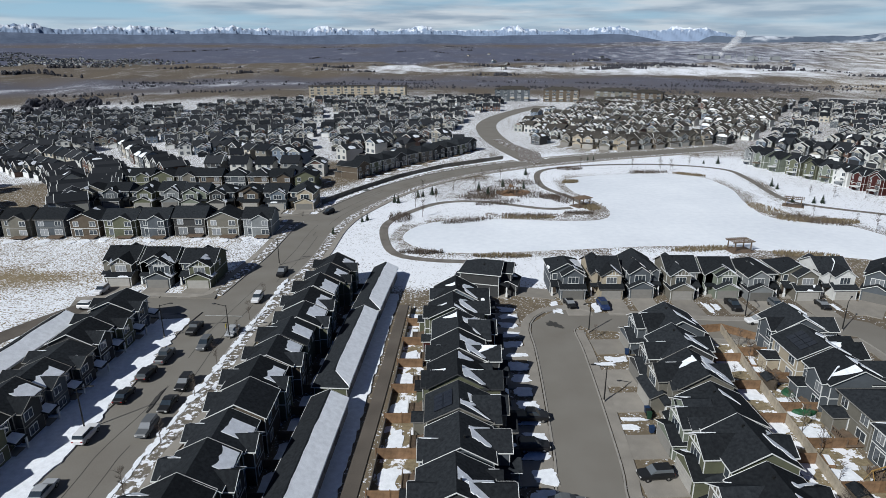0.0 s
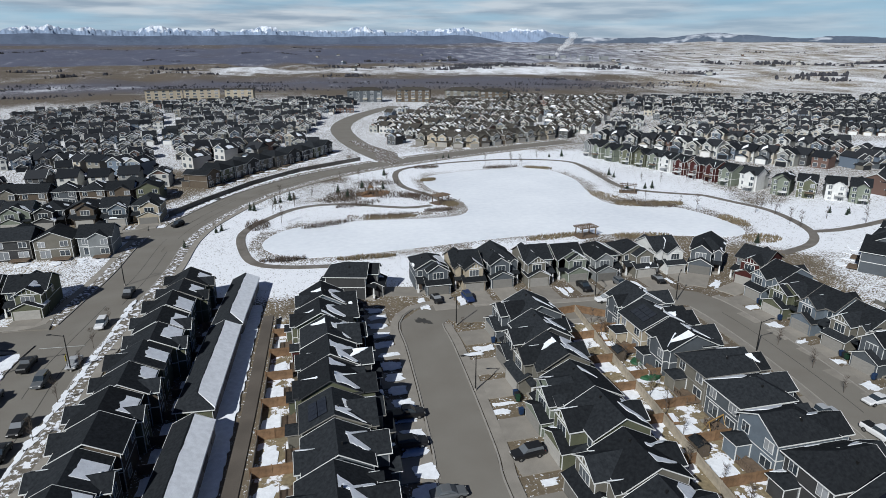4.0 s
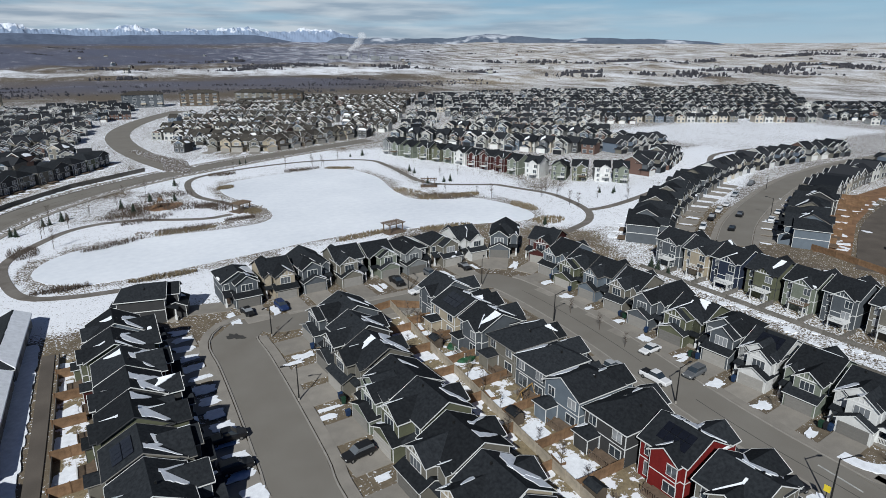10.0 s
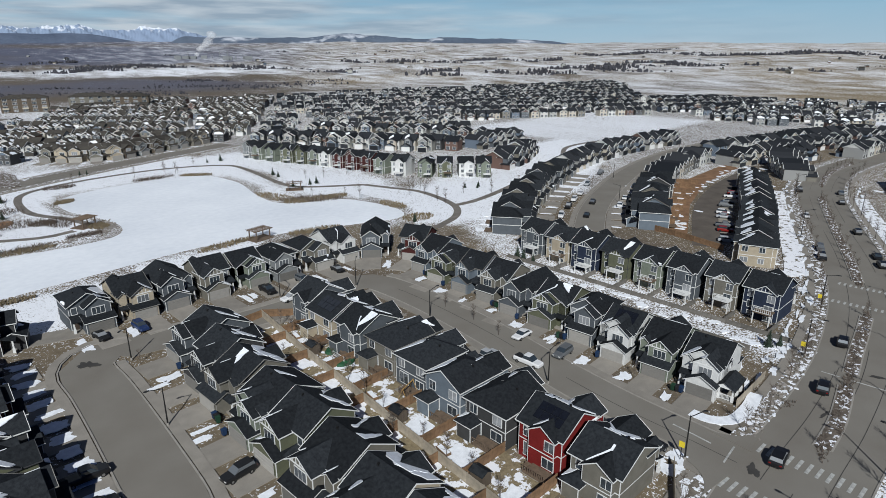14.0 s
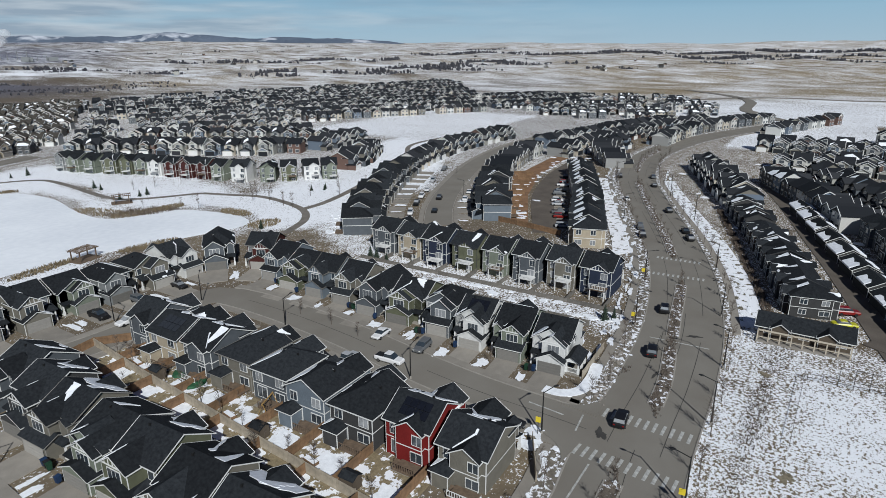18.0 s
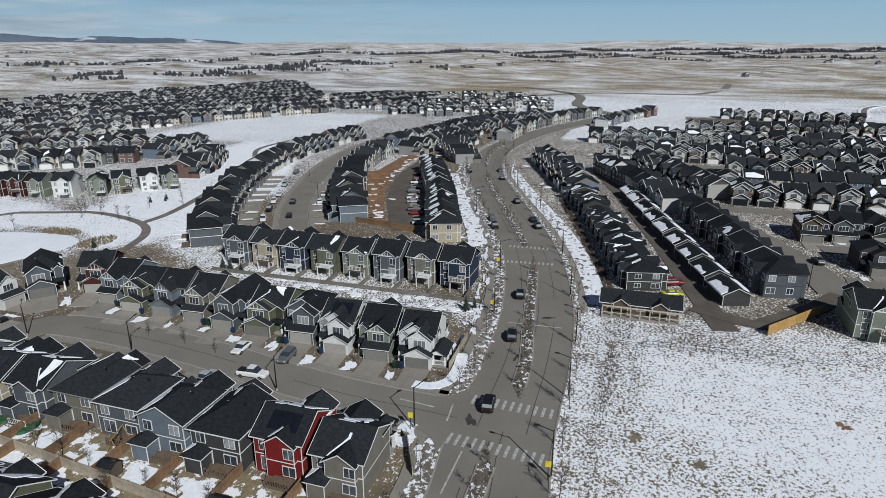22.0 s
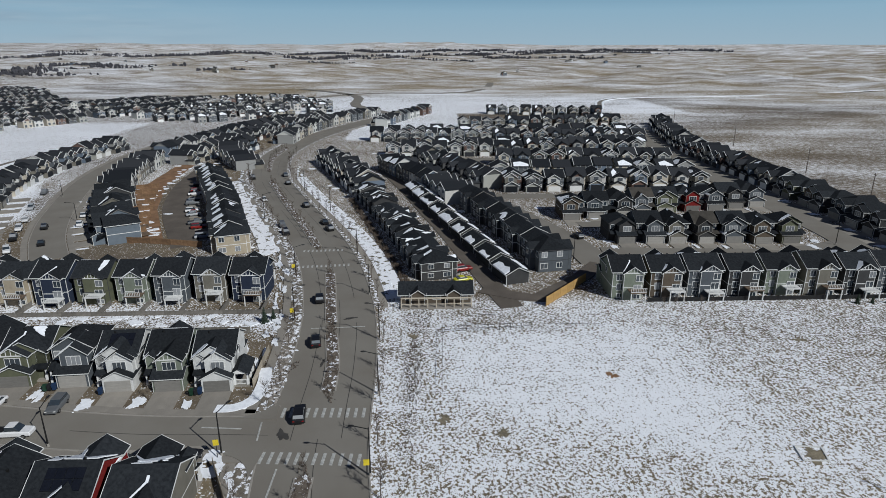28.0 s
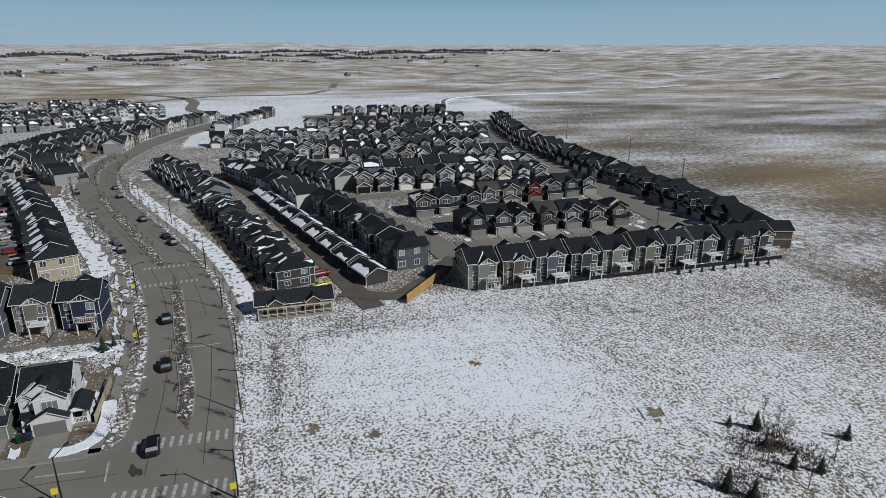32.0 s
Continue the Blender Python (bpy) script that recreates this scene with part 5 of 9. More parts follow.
def template(v, snowy):
    """One far house as bare geometry: 0 wall, 1 roof, 2 white, 3 glass, 4 snow."""
    bm = bmesh.new()

    def blk(x0, x1, y0, y1, ze, pitch, ax):
        half = (x1 - x0 if ax == "y" else y1 - y0) / 2
        box(bm, x0, x1, y0, y1, 0, ze, 0)
        fs, edges = roof_faces(x0, x1, y0, y1, ze, pitch, ax, False, False, 0.4)
        for f in fs:
            solid(bm, f, 0.2, 1)
        ends = [((x0 + x1) / 2, y0, y1)] if ax == "y" else [((y0 + y1) / 2, x0, x1)]
        for mid, e0, e1 in ends:
            for e, o in ((e0, 0.0), (e1, 0.0)):
                if ax == "y":
                    p = [(x0, e, ze), (x1, e, ze), (mid, e, ze + half * pitch - 0.1)]
                else:
                    p = [(e, y0, ze), (e, y1, ze), (e, mid, ze + half * pitch - 0.1)]
                bm.faces.new([bm.verts.new(q) for q in p]).material_index = 0
        for a, b in edges:
            if abs(a[2] - b[2]) > 0.1:
                beam(bm, (a[0], a[1], a[2] + 0.04), (b[0], b[1], b[2] + 0.04), 0.16, 0.26, 2 if v != 2 else 1)
        return fs

    def win(x, y, z, w, h, s):
        box(bm, x - w / 2 - 0.1, x + w / 2 + 0.1, min(y, y + s * 0.08), max(y, y + s * 0.08), z - h / 2 - 0.1, z + h / 2 + 0.1, 2)
        box(bm, x - w / 2, x + w / 2, min(y, y + s * 0.12), max(y, y + s * 0.12), z - h / 2, z + h / 2, 3)

    fs = blk(-3.6, 3.6, 3.5, 12.5, 5.5, 0.52, "y" if v % 2 else "x")
    fs += blk(-3.3 + (v > 1), 1.4 + (v > 1), 1.2, 6.0, 5.4, 0.62, "y")
    blk(-3.6, 1.9, 0, 4, 2.7, 0.5, "y")
    win(-1 + (v > 1), 1.2, 4.5, 2.0, 1.3, -1)
    win(2.6, 3.5, 4.6, 0.9, 1.2, -1)
    win(2.6, 3.5, 1.4, 0.9, 2.0, -1)
    win(-2, 12.5, 4.5, 1.4, 1.3, 1); win(1.8, 12.5, 4.5, 1.4, 1.3, 1); win(-1.8, 12.5, 1.5, 1.9, 1.5, 1); win(1.8, 12.5, 1.5, 1.9, 1.9, 1)
    box(bm, -3.2, 1.5, -0.06, 0.0, 0.05, 2.2, 2 if v in (0, 2) else 1)
    for i in snowy:
        a, b, c, d = [Vector(p) for p in fs[i]]
        nl = (b - a).cross(d - a).normalized()
        nl = nl if nl.z > 0 else -nl
        rg = random.Random(v * 10 + i)
        u0, u1 = sorted((rg.uniform(0.03, 0.5), rg.uniform(0.5, 0.97)))
        pts = []
        for u, w_ in ((u0, 0.03), (u1, 0.03), (u1, rg.uniform(0.3, 0.6)), ((u0 + u1) / 2, rg.uniform(0.5, 0.95)), (u0, rg.uniform(0.1, 0.5))):
            e0, e1 = a + (d - a) * u, b + (c - b) * u
            pts.append(tuple(e0 + (e1 - e0) * w_ + nl * 0.1))
        solid(bm, pts, 0.08, 4)
    bm.verts.index_update()
    V = np.array([v_.co[:] for v_ in bm.verts])
    Fc = [[q.index for q in f.verts] for f in bm.faces]
    Mi = [f.material_index for f in bm.faces]
    bm.free()
    return V, Fc, Mi


TEMPLATES = {(v, s): template(v, {0: (), 1: (0, 2), 2: (1, 3)}[s]) for v in range(4) for s in range(3)}
M_FAR_WALL = material("far siding", (0.2, 0.19, 0.17), 0.8, 0.1, 0.5, 5, 0.0)
fn, fl = M_FAR_WALL.node_tree.nodes, M_FAR_WALL.node_tree.links
fgeo, framp = fn.new("ShaderNodeNewGeometry"), fn.new("ShaderNodeValToRGB")
framp.color_ramp.interpolation = "CONSTANT"
pal = [tuple(1.0 * v_ for v_ in c_) for c_ in [(0.16, 0.15, 0.125), (0.09, 0.10, 0.11), (0.42, 0.38, 0.31), (0.3, 0.3, 0.27), (0.24, 0.24, 0.23), (0.06, 0.06, 0.06), (0.45, 0.44, 0.41), (0.12, 0.15, 0.19), (0.12, 0.075, 0.06), (0.5, 0.5, 0.47)]]
for i, c in enumerate(pal):
    e = framp.color_ramp.elements[i] if i < 2 else framp.color_ramp.elements.new(i / len(pal))
    e.position, e.color = i / len(pal), (*c, 1)
fl.new(fgeo.outputs["Random Per Island"], framp.inputs["Fac"])
fl.new(framp.outputs["Color"], fn["Principled BSDF"].inputs["Base Color"])


def far_mesh(name, items, roof, label):
    Vs, Fs, Ms, off = [], [], [], 0
    rg = random.Random(len(items))
    for kind, x, y, heading, sc in items:
        h = radians(heading)
        ca, sa = math.cos(h), math.sin(h)
        right = Vector((ca, sa, 0)).dot(sun_from)        # which slope looks away from the sun
        s = 0 if rg.random() < (0.5 if x > 200 and y < 70 else 0.15) else (1 if right > 0 else 2)
        V, Fc, Mi = TEMPLATES[(rg.randrange(4), s)]
        zz = float(height(np.array(x), np.array(y)))
        W_ = np.column_stack([x + sc * (V[:, 0] * ca - V[:, 1] * sa), y + sc * (V[:, 0] * sa + V[:, 1] * ca), zz + V[:, 2] * sc * rg.uniform(0.93, 1.1)])
        Vs.append(W_)
        Fs += [[i + off for i in f] for f in Fc]
        Ms += Mi
        off += len(V)
    me = bpy.data.meshes.new(name)
    me.from_pydata(np.concatenate(Vs).tolist(), [], Fs)
    me.polygons.foreach_set("material_index", Ms)
    for m in (M_FAR_WALL, roof, M_TRIM, M_GLASS, M_SNOW):
        me.materials.append(m)
    tagged(new(name, me), label, "houses", kind="stuff")


def inside(x, y, poly):
    c = False
    for (ax, ay), (bx, by) in zip(poly, poly[1:] + poly[:1]):
        if (ay > y) != (by > y) and x < (bx - ax) * (y - ay) / (by - ay) + ax:
            c = not c
    return c


ROAD_LINES = [(w, [(p.x, p.y) for p in spline(pts, 12)]) for w, pts in ROAD_PLAN.values()]


def clear_of_roads(x, y, gap):
    for w, pts in ROAD_LINES:
        for px, py in pts:
            if (px - x) ** 2 + (py - y) ** 2 < (w / 2 + gap) ** 2:
                return False
    return True


CELLS = {}
for hx, hy in TAKEN:
    CELLS.setdefault((int(hx // 20), int(hy // 20)), []).append((hx, hy))


def district(poly, turn, seed, wave=22, pitch=39, step=7.8, keep=0.95):
    """Houses in back-to-back rows along gently bent streets inside poly."""
    rg = random.Random(seed)
    xs, ys = [p[0] for p in poly], [p[1] for p in poly]
    cx, cy = sum(xs) / len(xs), sum(ys) / len(ys)
    R = max(max(xs) - min(xs), max(ys) - min(ys)) * 0.8
    ct, st = math.cos(radians(turn)), math.sin(radians(turn))
    out = []
    v = -R
    while v < R:
        for dv, face in ((0, 180), (15, 0)):
            u = -R
            k = 0
            while u < R:
                k += 1
                u += step * (1 if k % 13 else 2.4)
                lu, lv = u + 14 * math.sin(v / 70 + seed), v + dv + wave * math.sin(u / 95 + seed * 1.3) + rg.uniform(-1, 1)
                slope = math.degrees(math.atan(wave / 95 * math.cos(u / 95 + seed * 1.3)))
                x, y = cx + ct * lu - st * lv, cy + st * lu + ct * lv
                if not inside(x, y, poly) or rg.random() > keep or not clear_of_roads(x, y, 13):
                    continue
                if any((hx - x) ** 2 + (hy - y) ** 2 < 200 for i in (-1, 0, 1) for j in (-1, 0, 1) for hx, hy in CELLS.get((int(x // 20) + i, int(y // 20) + j), ())):
                    continue
                out.append(("house", x, y, turn + slope + face, 0.86))
        v += pitch
    return out


far_items = [(k, x, y, h, 1.06 if k.startswith("walk") else 1.0) for k, x, y, h, c, b in FAR]
far_items += district([(-420, 430), (-251, 540), (-127, 650), (60, 640), (24, 396), (5, 345), (-64, 382), (-127, 372), (-172, 347), (-228, 317), (-300, 330)], 12, 1)
far_items += district([(-205, 300), (-60, 300), (-14, 345), (-14, 390), (-150, 356), (-240, 330)], 20, 21, wave=10, pitch=34)
far_items += district([(-250, 300), (-180, 250), (-140, 200), (-150, 165), (-260, 210), (-330, 300)], 30, 9)
far_items += district([(180, 345), (335, 590), (493, 580), (815, 480), (600, 330), (485, 258), (369, 312), (330, 318), (285, 262)], -30, 3, wave=7, pitch=36)
far_items += district([(500, 255), (600, 325), (660, 290), (660, 215), (510, 195)], -38, 4, pitch=40)
far_items += district([(475, 195), (640, 225), (700, 150), (560, 60), (470, 110)], -60, 6, pitch=48, keep=0.75)
M_FAR_ROOF = material("far shingles", (0.02, 0.023, 0.027), 0.9, 0.2, 0.5, 7, 0.0, spec=0.08)
rn, rl = M_FAR_ROOF.node_tree.nodes, M_FAR_ROOF.node_tree.links
rgeo, rrmp = rn.new("ShaderNodeNewGeometry"), rn.new("ShaderNodeValToRGB")
rrmp.color_ramp.elements[0].color, rrmp.color_ramp.elements[1].color = (0.012, 0.014, 0.017, 1), (0.034, 0.036, 0.040, 1)
rl.new(rgeo.outputs["Random Per Island"], rrmp.inputs["Fac"]); rl.new(rrmp.outputs["Color"], rn["Principled BSDF"].inputs["Base Color"])
far_mesh("far_houses", far_items, M_FAR_ROOF, "distant two-storey houses with charcoal roofs and leftover snow")
brown_items = district([(62, 470), (116, 575), (200, 680), (330, 590), (170, 352), (135, 335), (92, 322), (62, 352), (50, 395), (55, 440)], -30, 2, wave=30)
far_mesh("brown_roofed_houses", brown_items, M_ROOF_BROWN, "distant houses with brown roofs and leftover snow")
valley_items = district([(-1200, 1500), (-760, 1560), (-820, 2150), (-1750, 2500)], 20, 12, pitch=70, step=16, keep=0.6)
far_mesh("valley_houses", valley_items, M_ROOF, "tiny houses of a town across the valley")

# ---------- apartment blocks ----------


def apartments(x, y, heading, n, colour, floors=4):
    home = new("apartment_building")
    L, D, Hh = n * 7.0, 16.0, floors * 3.0
    bm = bmesh.new(); box(bm, -L / 2, L / 2, 0, D, 0, Hh)
    part("wall", bm, WALLS[colour], home)
    bm = bmesh.new()
    fs, edges = roof_faces(-L / 2, L / 2, 0, D, Hh, 0.06 if colour == "beige" else 0.32, "x", True, True, 0.5)
    for f in fs:
        solid(bm, f, 0.3)
    part("roof", bm, M_ROOF_BROWN, home)
    for i in range(n):
        for f in range(floors):
            window(home, -L / 2 + 3.5 + i * 7, -0.01, 1.7 + f * 3, 3.2, 1.7, 0, 1, 2)
    for i in range(0, n, 2):
        bm = bmesh.new(); box(bm, -L / 2 + 1.2 + i * 7, -L / 2 + 5.8 + i * 7, -1.4, 0, 3.0, 4.1); part("balcony", bm, M_TRIM_TAN, home)
    home.matrix_basis = pose(x, y, 0, 0, 0, heading)
    tagged(home, "four-storey %s apartment building with a %s roof" % (LOOKS[colour], "flat" if colour == "beige" else "brown hipped"), "building", "apartment buildings")


for i, (ax_, ay_, ah, an) in enumerate(((-128, 690, 12, 5), (-92, 694, 6, 5), (-55, 688, -4, 4), (70, 640, -8, 5), (118, 632, -14, 5), (165, 615, -20, 5), (190, 590, -24, 4))):
    apartments(ax_, ay_, ah, an, "beige" if i < 3 else ("brown", "taupe", "brown", "slate")[i % 4])

# ---------- driveways, kerbs, pavements ----------


def off_other_roads(p, own):
    for nm, (w, pts) in ROAD_PLAN.items():
        if nm == own:
            continue
        ln = ROAD_CURVES[nm]
        if any((q.x - p.x) ** 2 + (q.y - p.y) ** 2 < (w / 2 + 0.4) ** 2 for q in ln):
            return False
    return True


ROAD_CURVES = {nm: spline(pts, 2.0) for nm, (w, pts) in ROAD_PLAN.items()}


def edge_runs(nm, off):
    """Stretches of a road's edge that no other road crosses."""
    line = ROAD_CURVES[nm]
    ed = offsets(line, off)
    run = []
    for c, p in zip(line, ed):
        if off_other_roads(p, nm):
            run.append(p)
        else:
            if len(run) > 2:
                yield run
            run = []
    if len(run) > 2:
        yield run


M_KERB = material("kerb concrete", (0.27, 0.252, 0.225), 0.9, 0.15, 0.6, 8, 0.2)


def half_snowed(name, bare, amount, size):
    """Bare ground with torn patches of old snow on it."""
    mat = material(name, bare, 0.95, 0.35, 1.6, 11, 0.6)
    nt = mat.node_tree
    bsdf = nt.nodes["Principled BSDF"]
    under = bsdf.inputs["Base Color"].links[0].from_socket
    tc = nt.nodes.new("ShaderNodeTexCoord")
    nz = nt.nodes.new("ShaderNodeTexNoise")
    nz.inputs["Scale"].default_value, nz.inputs["Detail"].default_value, nz.inputs["Roughness"].default_value = size, 7.0, 0.66
    nt.links.new(tc.outputs["Object"], nz.inputs["Vector"])
    edge_ = nt.nodes.new("ShaderNodeMapRange")
    edge_.inputs["From Min"].default_value, edge_.inputs["From Max"].default_value = 0.66 - 0.32 * amount - 0.012, 0.66 - 0.32 * amount + 0.012
    nt.links.new(nz.outputs["Fac"], edge_.inputs["Value"])
    mx = nt.nodes.new("ShaderNodeMixRGB")
    mx.inputs["Color2"].default_value = (0.78, 0.79, 0.82, 1)
    nt.links.new(edge_.outputs["Result"], mx.inputs["Fac"])
    nt.links.new(under, mx.inputs["Color1"])
    nt.links.new(mx.outputs["Color"], bsdf.inputs["Base Color"])
    return mat


M_VERGE = half_snowed("gravel verge with snow", (0.15, 0.132, 0.106), 0.40, 1.1)
M_GARDEN = half_snowed("winter garden grass with snow", (0.205, 0.165, 0.10), 0.41, 0.42)
M_LAWN = half_snowed("snowed lawn", (0.13, 0.115, 0.08), 0.68, 0.5)
M_BED = half_snowed("planting bed with snow", (0.12, 0.10, 0.08), 0.27, 1.2)
for nm in KERBED:
    w = ROAD_PLAN[nm][0]
    wide = nm in ("avenue_north", "avenue_west")
    for sgn in (-1, 1):
        kb, pv, vg = bmesh.new(), bmesh.new(), bmesh.new()
        for run in edge_runs(nm, sgn * (w / 2 + 0.1)):
            ribbon(kb, run, -0.12, 0.12, 0.22, 0.4)
            if nm == "avenue_north" and sgn > 0:          # the open field lies right behind this kerb
                run = [p_ for p_ in run if p_.x > 122]
                if len(run) < 3:
                    continue
            o = 1.3 if nm == "avenue_north" and sgn > 0 else 2.6 if wide else 0.2
            lo, hi = sorted((sgn * (o + 0.1), sgn * (o + 1.7)))
            ribbon(pv, run, lo, hi, 0.19, 0.35)
            if wide:
                lo, hi = sorted((sgn * 0.14, sgn * (o + 0.08)))
                ribbon(vg, run, lo, hi, 0.2, 0.35)
        tagged(finish("kerb_" + nm, kb, M_KERB), "pale concrete kerb beside the road", "kerb", kind="structure")
        tagged(finish("pavement_" + nm, pv, M_CONCRETE), "grey concrete pavement", "pavement", kind="structure")
        if wide:
            tagged(finish("verge_" + nm, vg, M_VERGE), "gravel verge dusted with snow", "verge", kind="structure")
        else:
            vg.free()

# snowed lawns between the avenue's pavements and the townhouses
for sgn, xa, xb, wide_ in ((1, 125, 262, 4.6), (-1, 166, 262, 4.8)):
    bm = bmesh.new()
    run = [p_ for p_ in ROAD_CURVES["avenue_north"] if xa < p_.x < xb]
    first = 10.65 if sgn > 0 else 11.95
    lo, hi = sorted((sgn * first, sgn * (first + wide_)))
    ribbon(bm, run, lo, hi, 0.2, 0.35)
    tagged(finish("lawn_strip", bm, M_LAWN), "snow-covered lawn strip between pavement and townhouses", "lawn", kind="structure")

lawn_bm = bmesh.new()
DRIVE_MESH = {}


def driveway(home, gm_, depth):
    key = round(depth, 1)
    if key not in DRIVE_MESH:
        bm = bmesh.new(); box(bm, -2.7, 2.7, -depth, 0, -0.05, 0.16)
        me = bpy.data.meshes.new("driveway"); bm.to_mesh(me); bm.free(); me.materials.append(M_CONCRETE)
        DRIVE_MESH[key] = me
    ob = new("driveway", DRIVE_MESH[key])
    ob.matrix_basis = home.matrix_basis @ pose(gm_, -0.02, 0)
    tagged(ob, "plain grey concrete driveway in front of a garage", "driveway", "driveways", "structure")


for home in [o for o in scene.objects if o.get("category") == "house"]:
    grp = home.get("group", "")
    kinds = home.get("label", "")
    if "townhouse" in kinds or "walkout" in kinds:
        continue
    gd = [c for c in home.children if c.name.startswith("garage_door")]
    if not gd:
        continue
    gm_ = gd[0].location.x
    depth = {"houses west of the close": 5.6, "houses inside the close": 5.8, "houses across the street": 6.2, "houses along the lake": 8.5}.get(grp, 6.0)
    driveway(home, gm_, depth)
    m = home.matrix_basis
    if RNG.random() < 0.85:                               # the lawn strip between two driveways
        full = RNG.random() < 0.45
        lx = 3.75 if gm_ < 0 else -3.75
        q = m @ Vector((lx, -depth * RNG.uniform(0.45, 0.62), 0))
        ang = m.to_euler().z + RNG.uniform(-0.06, 0.06)
        patch(lawn_bm, q.x, q.y, RNG.uniform(1.2, 1.75) if full else RNG.uniform(0.55, 0.95), depth * RNG.uniform(0.28, 0.42), ang, 0.18, RNG, 0.1, 56, 0.5, 0.45)
    if grp in ("houses west of the close", "houses inside the close"):
        continue
    for k in range(3):
        q = m @ Vector((RNG.uniform(-3.5, 3.5), 13 + RNG.uniform(2.0, 4.5), 0))
        patch(lawn_bm, q.x, q.y, RNG.uniform(0.8, 2.2), RNG.uniform(0.8, 2.0), RNG.uniform(0, 3), 0.13, RNG, 0.15, 30, 0.45)

# long shaded strips of snow: between driveways, behind garages, along the avenue
for y0 in np.arange(38, 120, 4.2):
    patch(lawn_bm, 13.3 + RNG.uniform(-0.3, 0.3), y0, 2.3, RNG.uniform(1.0, 1.9), 0, 0.19, RNG, 0.1, 34, 0.4, 0.6)
for y0 in np.arange(48, 140, 3.2):
    patch(lawn_bm, -38.75 - (116 - y0) * 0.055 + RNG.uniform(-0.25, 0.25), y0, RNG.uniform(0.45, 0.95), 2.3, -0.05, 0.24, RNG, 0.2, 30, 0.5)
    if y0 < 130:
        patch(lawn_bm, -11.3 - (130 - y0) * 0.055, y0, 1.75, 2.8, 0.04, 0.16, RNG, 0.16, rough=0.2, square=0.5)
for xx in np.arange(100, 290, 3.4):                       # both verges of the north avenue
    i = min(range(len(ROAD_CURVES["avenue_north"])), key=lambda k: abs(ROAD_CURVES["avenue_north"][k].x - xx))
    c = ROAD_CURVES["avenue_north"][i]
    for sgn in (-1, 1) if xx > 124 else (1,):
        patch(lawn_bm, c.x + RNG.uniform(-1, 1), c.y + sgn * (11.9 + RNG.uniform(-0.6, 2.2)), RNG.uniform(1.4, 3.4), RNG.uniform(0.4, 1.0), RNG.uniform(0.1, 0.4), 0.225, RNG, 0.1, 34, 0.6)
for yy in np.arange(26, 104, 3.0):                        # the greenway between the two tiers
    patch(lawn_bm, 118 + RNG.uniform(-3, 2.5), yy, RNG.uniform(0.6, 1.6), RNG.uniform(0.8, 2.6), 0, 0.12, RNG, 0.15, 30, 0.55)
for k in range(190):                                      # front gardens of the far streets
    px, py = RNG.uniform(150, 340), RNG.uniform(-122, 120)
    if clear_of_roads(px, py, 3):
        patch(lawn_bm, px, py, RNG.uniform(1, 2.5), RNG.uniform(1, 2.5), 0, 0.12, RNG, 0.15)
for k in range(34):                                       # unfinished yards
    t = k / 33
    patch(lawn_bm, 178 + 130 * t + RNG.uniform(-2, 2), 83 + 27 * t ** 0.6 + RNG.uniform(-2, 3), RNG.uniform(0.8, 2.2), RNG.uniform(0.6, 1.6), RNG.uniform(0, 3), 0.08, RNG, 0.1, 18, 0.35)
for pts in ([(89.5, 15.6), (98, 16), (107, 17.3), (110.5, 17.9)], [(116, 18.6), (125, 20), (135, 21.3), (145, 22.8)], [(167, 29.5), (180, 34), (200, 41.5), (225, 51), (255, 62)], [(56, 15.6), (62, 15.7), (68, 15.8)]):
    for p_ in spline(pts, 3.2):
        patch(lawn_bm, p_.x + RNG.uniform(-0.5, 0.5), p_.y + RNG.uniform(-0.5, 0.5), RNG.uniform(0.25, 0.8), RNG.uniform(0.15, 0.45), RNG.uniform(0, 1), 0.33, RNG, 0.1, 26, 0.6)
for p_ in spline([(86.5, 23.7), (91, 23.3), (98, 23.6), (104, 24.2), (114, 25.4)], 2.0):
    patch(lawn_bm, p_.x, p_.y + RNG.uniform(-0.7, 0.7), RNG.uniform(0.3, 0.9), RNG.uniform(0.2, 0.5), RNG.uniform(0, 1), 0.24, RNG, 0.1, 26, 0.6)
ribbon(lawn_bm, spline([(84.9, 32.5), (85.1, 29.6), (87.5, 27.2), (92.5, 26.9), (97.5, 27.6)], 0.8), -1.0, 1.1, 0.27, 0.25)
for p_ in spline([(60, 24.2), (66, 24.3), (70.8, 24.1)], 2.0):
    patch(lawn_bm, p_.x, p_.y + RNG.uniform(-0.5, 0.5), RNG.uniform(0.3, 0.9), RNG.uniform(0.2, 0.5), RNG.uniform(0, 1), 0.24, RNG, 0.1, 26, 0.6)
for dx_, dy_, a_, b_ in ((0, 0, 1.5, 2.3), (0.9, 2.2, 1.0, 1.3), (-2.6, -3.2, 1.3, 0.7), (-1.0, -2.6, 0.7, 0.8)):
    patch(lawn_bm, 69.9 + dx_, 28.4 + dy_, a_, b_, 0.4, 0.215, RNG, 0.1, 44, 0.45, 0.7)
for i in range(11):
    patch(lawn_bm, -5.6 - 0.25 * i, 117.5 - 8.45 * i, RNG.uniform(1.4, 2.1), RNG.uniform(2.2, 3.4), 0.05, 0.06, RNG, 0.1, 34, 0.4, 0.5)
tagged(finish("lawn_snow", lawn_bm, M_SNOW), "leftover patches of snow on lawns and verges", "snow", kind="stuff")

